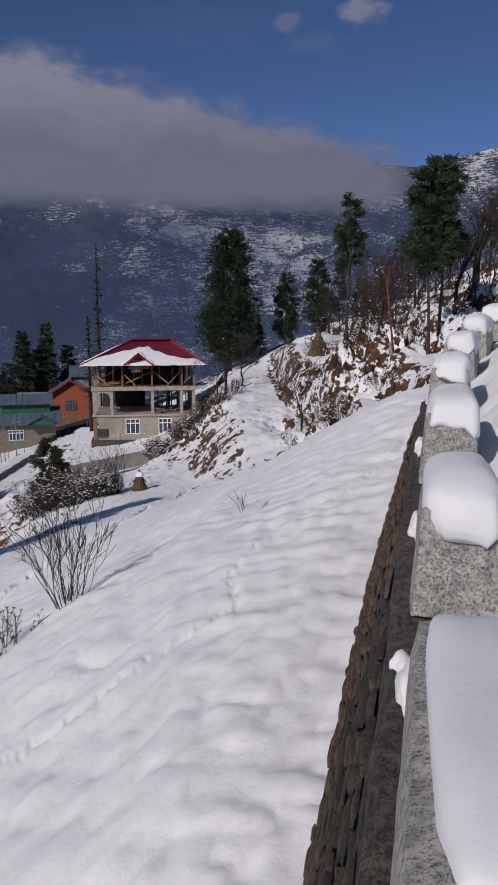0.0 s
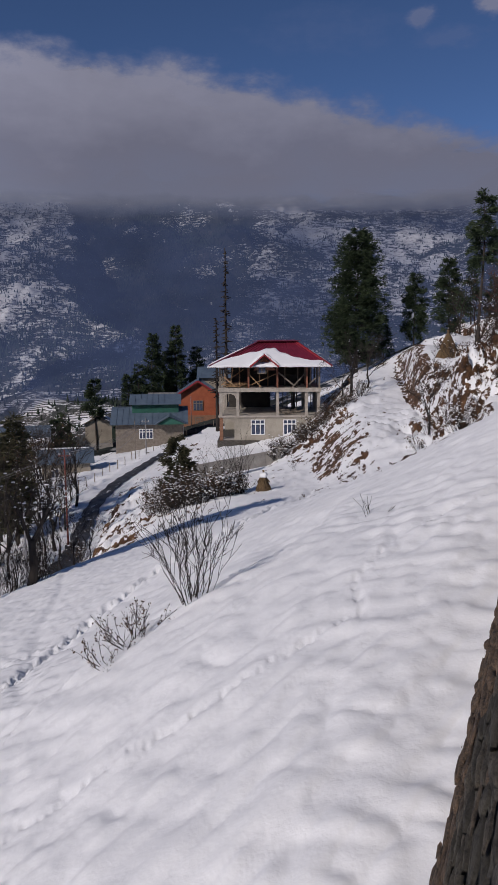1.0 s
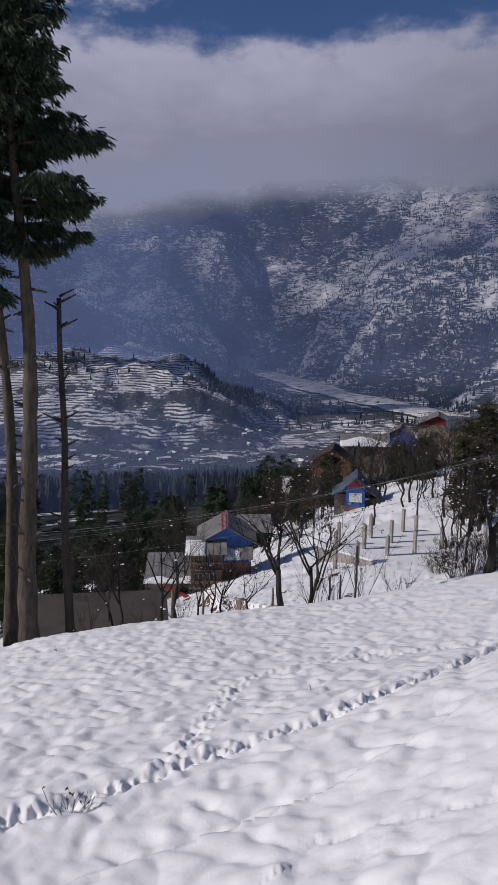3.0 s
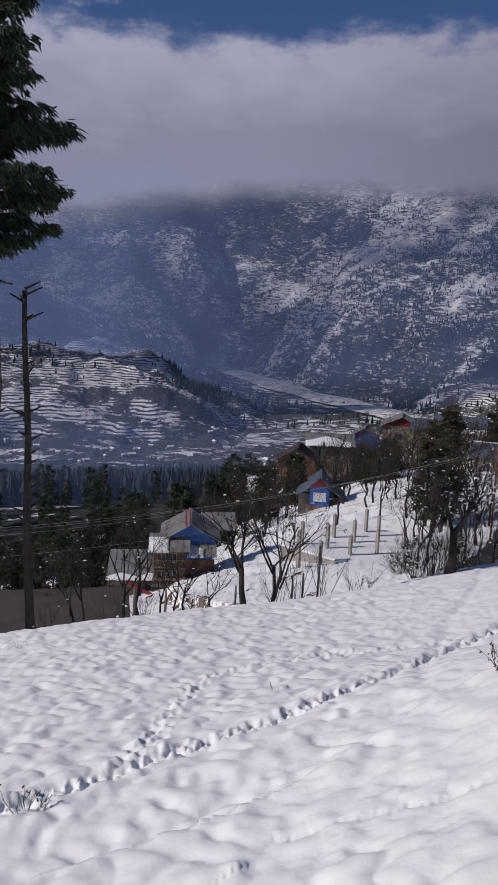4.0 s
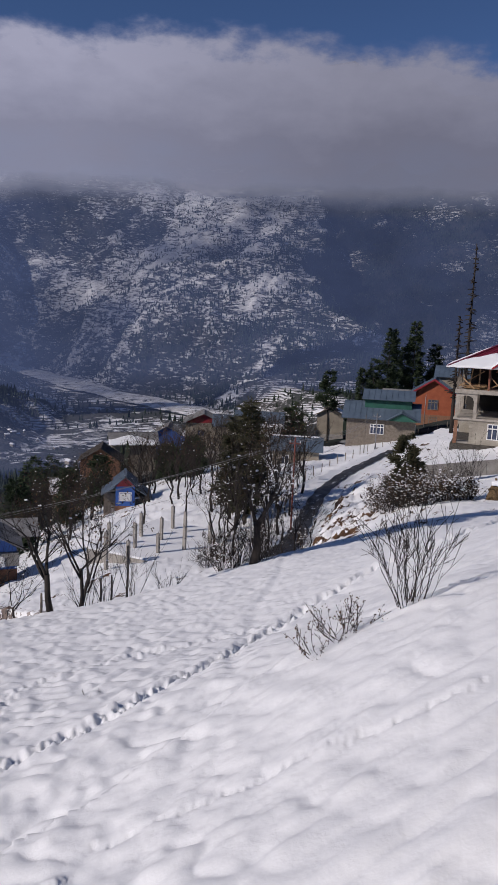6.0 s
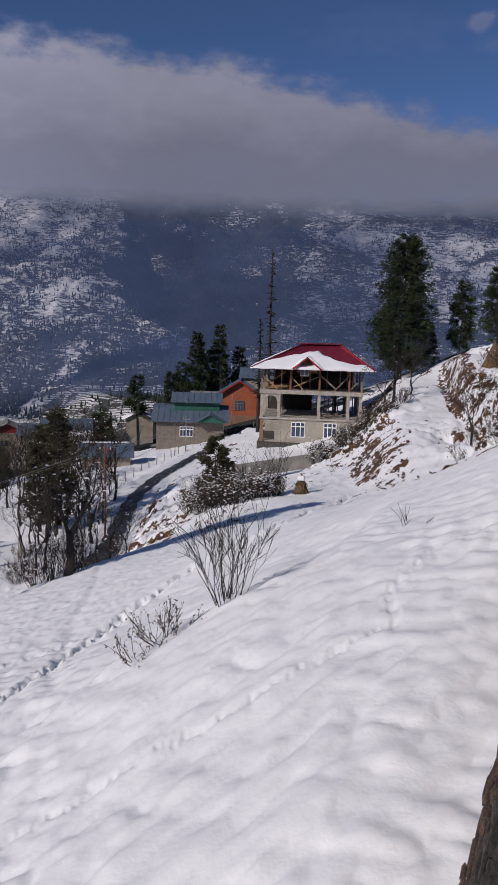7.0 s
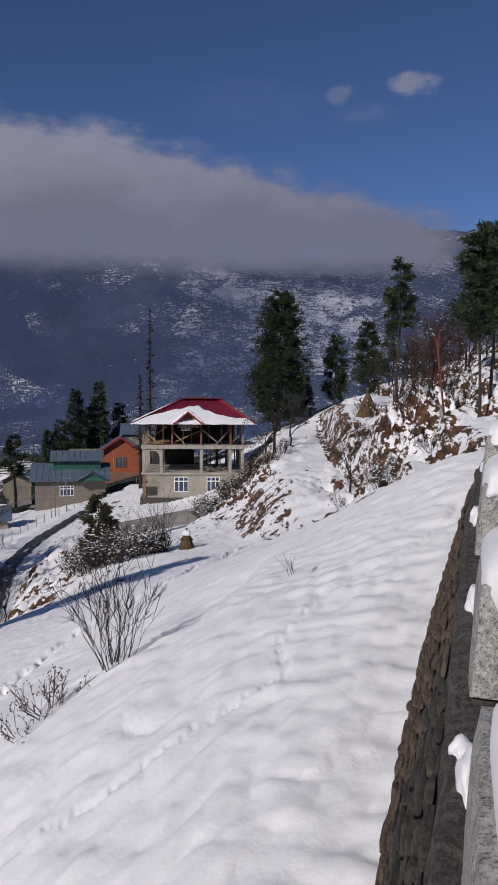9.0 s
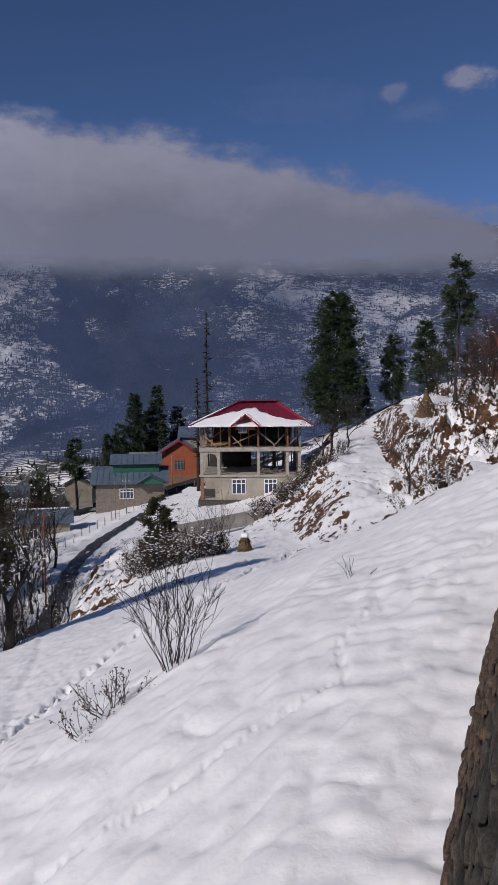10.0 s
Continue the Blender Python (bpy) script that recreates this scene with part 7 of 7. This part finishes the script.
def power_pole(az, r, h, mat, label, arm=True, w=0.075):
    P = thing("power_pole", spot(az, r), 10, label, "pole")
    s = Soup()
    s.tube([Vector((0, 0, -0.4)), Vector((0, 0, h))], [w, w * 0.8], 8)
    s.object("shaft", mat, P)
    if arm:
        part("cross_arm", boxed(-0.45, -0.04, h - 0.5, 0.45, 0.04, h - 0.42), mat, P)
        for k in (-0.4, 0.0, 0.4):
            c = Soup()
            c.tube([Vector((k, 0, h - 0.42)), Vector((k, 0, h - 0.26))], [0.04, 0.03], 6)
            c.object("insulator", WHITEPAINT, P)
    return P


power_pole(22.95, 58, 7.3, POLE, "rust-red steel power pole beside the lane")
power_pole(17.0, 98, 4.6, WIRE, "thin grey pole by the lane", True)
power_pole(17.8, 96, 4.8, OLDWOOD, "thin wooden pole by the lane", False, 0.05)
power_pole(26.0, 44, 5.2, WIRE, "grey steel pole among the fruit trees", False, 0.06)
power_pole(13.6, 119, 5.0, WIRE, "thin grey pole by the lane", False, 0.06)


def wire(a, b, sag, name="power_line"):
    a, b = Vector(a), Vector(b)
    s = Soup()
    pts = [a.lerp(b, k / 24) - Vector((0, 0, sag * 4 * (k / 24) * (1 - k / 24))) for k in range(25)]
    s.tube(pts, [0.014] * 25, 4)
    ob = s.object(name, WIRE)
    return tagged(ob, "thin sagging overhead wire", "wire", "power lines")


base = spot(22.95, 58)
for k, dz in ((-0.4, 0), (0.0, 0.05), (0.4, 0), (0.1, -1.6)):
    wire((base[0] + k, base[1], base[2] + 7.0 + dz), by(68, 60, -15.5 + dz * 1.3 + k), 1.3)
    wire((base[0] + k, base[1], base[2] + 7.0 + dz), (spot(17.0, 98)[0] + k, spot(17.0, 98)[1], spot(17.0, 98)[2] + 4.3 + dz * 0.3), 0.7)
stakes = thing("roadside_fence", (0, 0, 0), 0, "row of thin stakes along the lane", "fence")
for n in range(26):
    f = n / 25 * (len(LOWER_ROAD) - 2.4) + 1.2
    i = int(f)
    x = LOWER_ROAD[i][0] + (LOWER_ROAD[i + 1][0] - LOWER_ROAD[i][0]) * (f - i) - 3.4
    y = LOWER_ROAD[i][1] + (LOWER_ROAD[i + 1][1] - LOWER_ROAD[i][1]) * (f - i)
    z = lz(x, y)
    part("stake", beam(bmesh.new(), (x, y, z - 0.2), (x + 0.05 * math.sin(n * 2), y, z + 1.0 + 0.15 * math.sin(n)), 0.07), OLDWOOD, stakes)
for n, (az, r, h) in enumerate([(35.4, 28, 2.2), (36.6, 28, 1.3), (41.8, 26.5, 0.9), (47.2, 26, 1.0), (49.6, 25.5, 1.1), (37.4, 28, 1.2)]):
    p = spot(az, r)
    s = Soup()
    s.tube([Vector((0, 0, -0.2)), Vector((0.05, 0, h * 0.5)), Vector((0.02, 0.03, h))], [0.05, 0.045, 0.035], 6)
    ob = s.object("stake", OLDWOOD)
    ob.location = p
    tagged(ob, "rough wooden stake standing in the snow", "stake", "stakes on the brow")


# ---- woods too many to count ----
def forest(name, places, label, material, sides=6, tiers=3):
    rnd = random.Random(len(places))
    s = Soup()
    for x, y, z, h in places:
        w = h * rnd.uniform(0.13, 0.22)
        for t in range(tiers):
            z0, z1 = z + h * (0.12 + 0.27 * t), z + h * min(1.0, 0.55 + 0.24 * t)
            r = w * (1 - 0.27 * t)
            b = len(s.v)
            s.v.append(Vector((x, y, z1)))
            for k in range(sides):
                a = 6.283 * k / sides + t + rnd.random() * 0.5
                q = r * rnd.uniform(0.6, 1.25)
                s.v.append(Vector((x + math.cos(a) * q, y + math.sin(a) * q, z0 + rnd.uniform(-0.06, 0.06) * h)))
            for k in range(sides):
                s.f.append((b, b + 1 + k, b + 1 + (k + 1) % sides))
    ob = s.object(name, material, smooth=False)
    return tagged(ob, label, "trees", kind="stuff")


def scatter(count, az0, az1, r0, r1, h0, h1, seed, thin=0.0, scale=180.0):
    g = np.random.RandomState(seed)
    az, r = g.uniform(az0, az1, count), np.sqrt(g.uniform(r0**2, r1**2, count)) if r1 < 700 else r0 * (r1 / r0) ** g.uniform(0, 1, count)
    x, y = -r * np.sin(np.radians(az)), r * np.cos(np.radians(az))
    keep = fbm(x / scale, y / scale, 3, seed) > thin
    x, y = x[keep], y[keep]
    h = g.uniform(h0, h1, len(x))
    return list(zip(x, y, land(x, y, False) - 0.3, h))


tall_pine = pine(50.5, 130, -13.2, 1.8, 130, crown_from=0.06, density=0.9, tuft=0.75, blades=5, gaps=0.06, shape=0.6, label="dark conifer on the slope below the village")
for n in range(64):
    az, r = rnd.uniform(39, 67), rnd.uniform(112, 260)
    if az < 42 and r < 150:
        continue
    copy_thing(tall_pine, pose(*spot(az, r), 0, 0, rnd.uniform(0, 360)) @ Matrix.Scale(rnd.uniform(0.7, 1.25), 4))
forest("valley_wood", scatter(9000, 36, 72, 200, 760, 6, 11, 3, -0.6, 120), "dark conifer wood on the slope below the village", NEEDLE_FAR)
forest("village_wood", scatter(240, 14, 40, 125, 260, 4, 8, 4, -0.1, 60), "conifers scattered below the houses", NEEDLE_FAR)


def far_conifers(count, az0, az1, r0, r1, h0, h1, seed, least, gain):
    """Slim cones, thick where the land is wooded and few on the open snow."""
    g = np.random.RandomState(seed)
    az, r = np.radians(g.uniform(az0, az1, count)), r0 * (r1 / r0) ** g.uniform(0, 1, count)
    x, y = -r * np.sin(az), r * np.cos(az)
    wood, farm = cover(x, y)
    keep = (g.uniform(0, 1, count) < np.clip(least + gain * (wood - 0.45) + 0.25 * fbm(x / 70, y / 70, 2, seed), 0.0, 1.0) * (1 - 0.85 * (farm > 0.45))) & (to_line(x, y, RIVER)[0] > 90)
    x, y = x[keep], y[keep]
    n, z = len(x), land(x, y, False)
    h = g.uniform(h0, h1, n) * g.uniform(0.7, 1.25, n)
    w, t = h * g.uniform(0.13, 0.22, n), g.uniform(0, 6.28, n)
    ring = [np.stack([x + w * np.cos(t + k * 1.5708), y + w * np.sin(t + k * 1.5708), z + 0.08 * h], 1) for k in range(4)]
    verts = np.stack([np.stack([x + 0.03 * h, y, z + h], 1)] + ring, 1).reshape(-1, 3)
    base = np.arange(n)[:, None] * 5
    faces = np.concatenate([base + np.array([[0, 1 + k, 1 + (k + 1) % 4]]) for k in range(4)])
    return verts.tolist(), faces.tolist()


far_trees = new("mountain_wood", mesh_of("mountain_wood", *far_conifers(150000, -16, 66, 1650, 4400, 9, 18, 5, 0.30, 1.5), NEEDLE_FAR))
tagged(far_trees, "conifers scattered over the far mountain slopes", "trees", kind="stuff")


def far_village():
    """Low houses with snowy roofs strewn over the stepped fields."""
    g = np.random.RandomState(8)
    walls, roofs = Soup(), Soup()
    az, r = g.uniform(38, 64, 90), g.uniform(850, 1500, 90)
    x, y = -r * np.sin(np.radians(az)), r * np.cos(np.radians(az))
    keep = fbm(x / 150, y / 150, 3, 9) > 0.05
    for cx, cy, cz in zip(x[keep], y[keep], land(x[keep], y[keep])):
        a, l, w, h = g.uniform(0, 3.1), g.uniform(2.6, 4.6), g.uniform(2.2, 3.2), g.uniform(3, 4.5)
        c, s = math.cos(a), math.sin(a)
        at = lambda u, v, t: Vector((cx + u * c - v * s, cy + u * s + v * c, cz + t))
        for soup, grow_by, z0, z1 in ((walls, 0.0, -2, h), (roofs, 0.6, h, h)):
            n = len(soup.v)
            u, v = l + grow_by, w + grow_by
            soup.v += [at(-u, -v, z0), at(u, -v, z0), at(u, v, z0), at(-u, v, z0)]
            if soup is walls:
                soup.v += [at(-u, -v, z1), at(u, -v, z1), at(u, v, z1), at(-u, v, z1)]
                soup.f += [(n, n + 1, n + 5, n + 4), (n + 1, n + 2, n + 6, n + 5), (n + 2, n + 3, n + 7, n + 6), (n + 3, n, n + 4, n + 7)]
            else:
                soup.v += [at(-u, 0, h + 2.2), at(u, 0, h + 2.2)]
                soup.f += [(n, n + 1, n + 5, n + 4), (n + 2, n + 3, n + 4, n + 5), (n, n + 4, n + 3), (n + 1, n + 2, n + 5)]
    hamlet = thing("hamlet", (0, 0, 0), 0, "distant hamlet of snow-roofed houses on stepped fields", "houses", kind="stuff")
    walls.object("house_walls", PALEWALL, hamlet, smooth=False)
    roofs.object("house_roofs", SNOW, hamlet, smooth=False)


far_village()
forest("terrace_trees", scatter(7000, 30, 66, 780, 1700, 3, 6, 15, 0.22, 70), "dark trees between the stepped fields of the valley", NEEDLE_FAR, 4, 1)
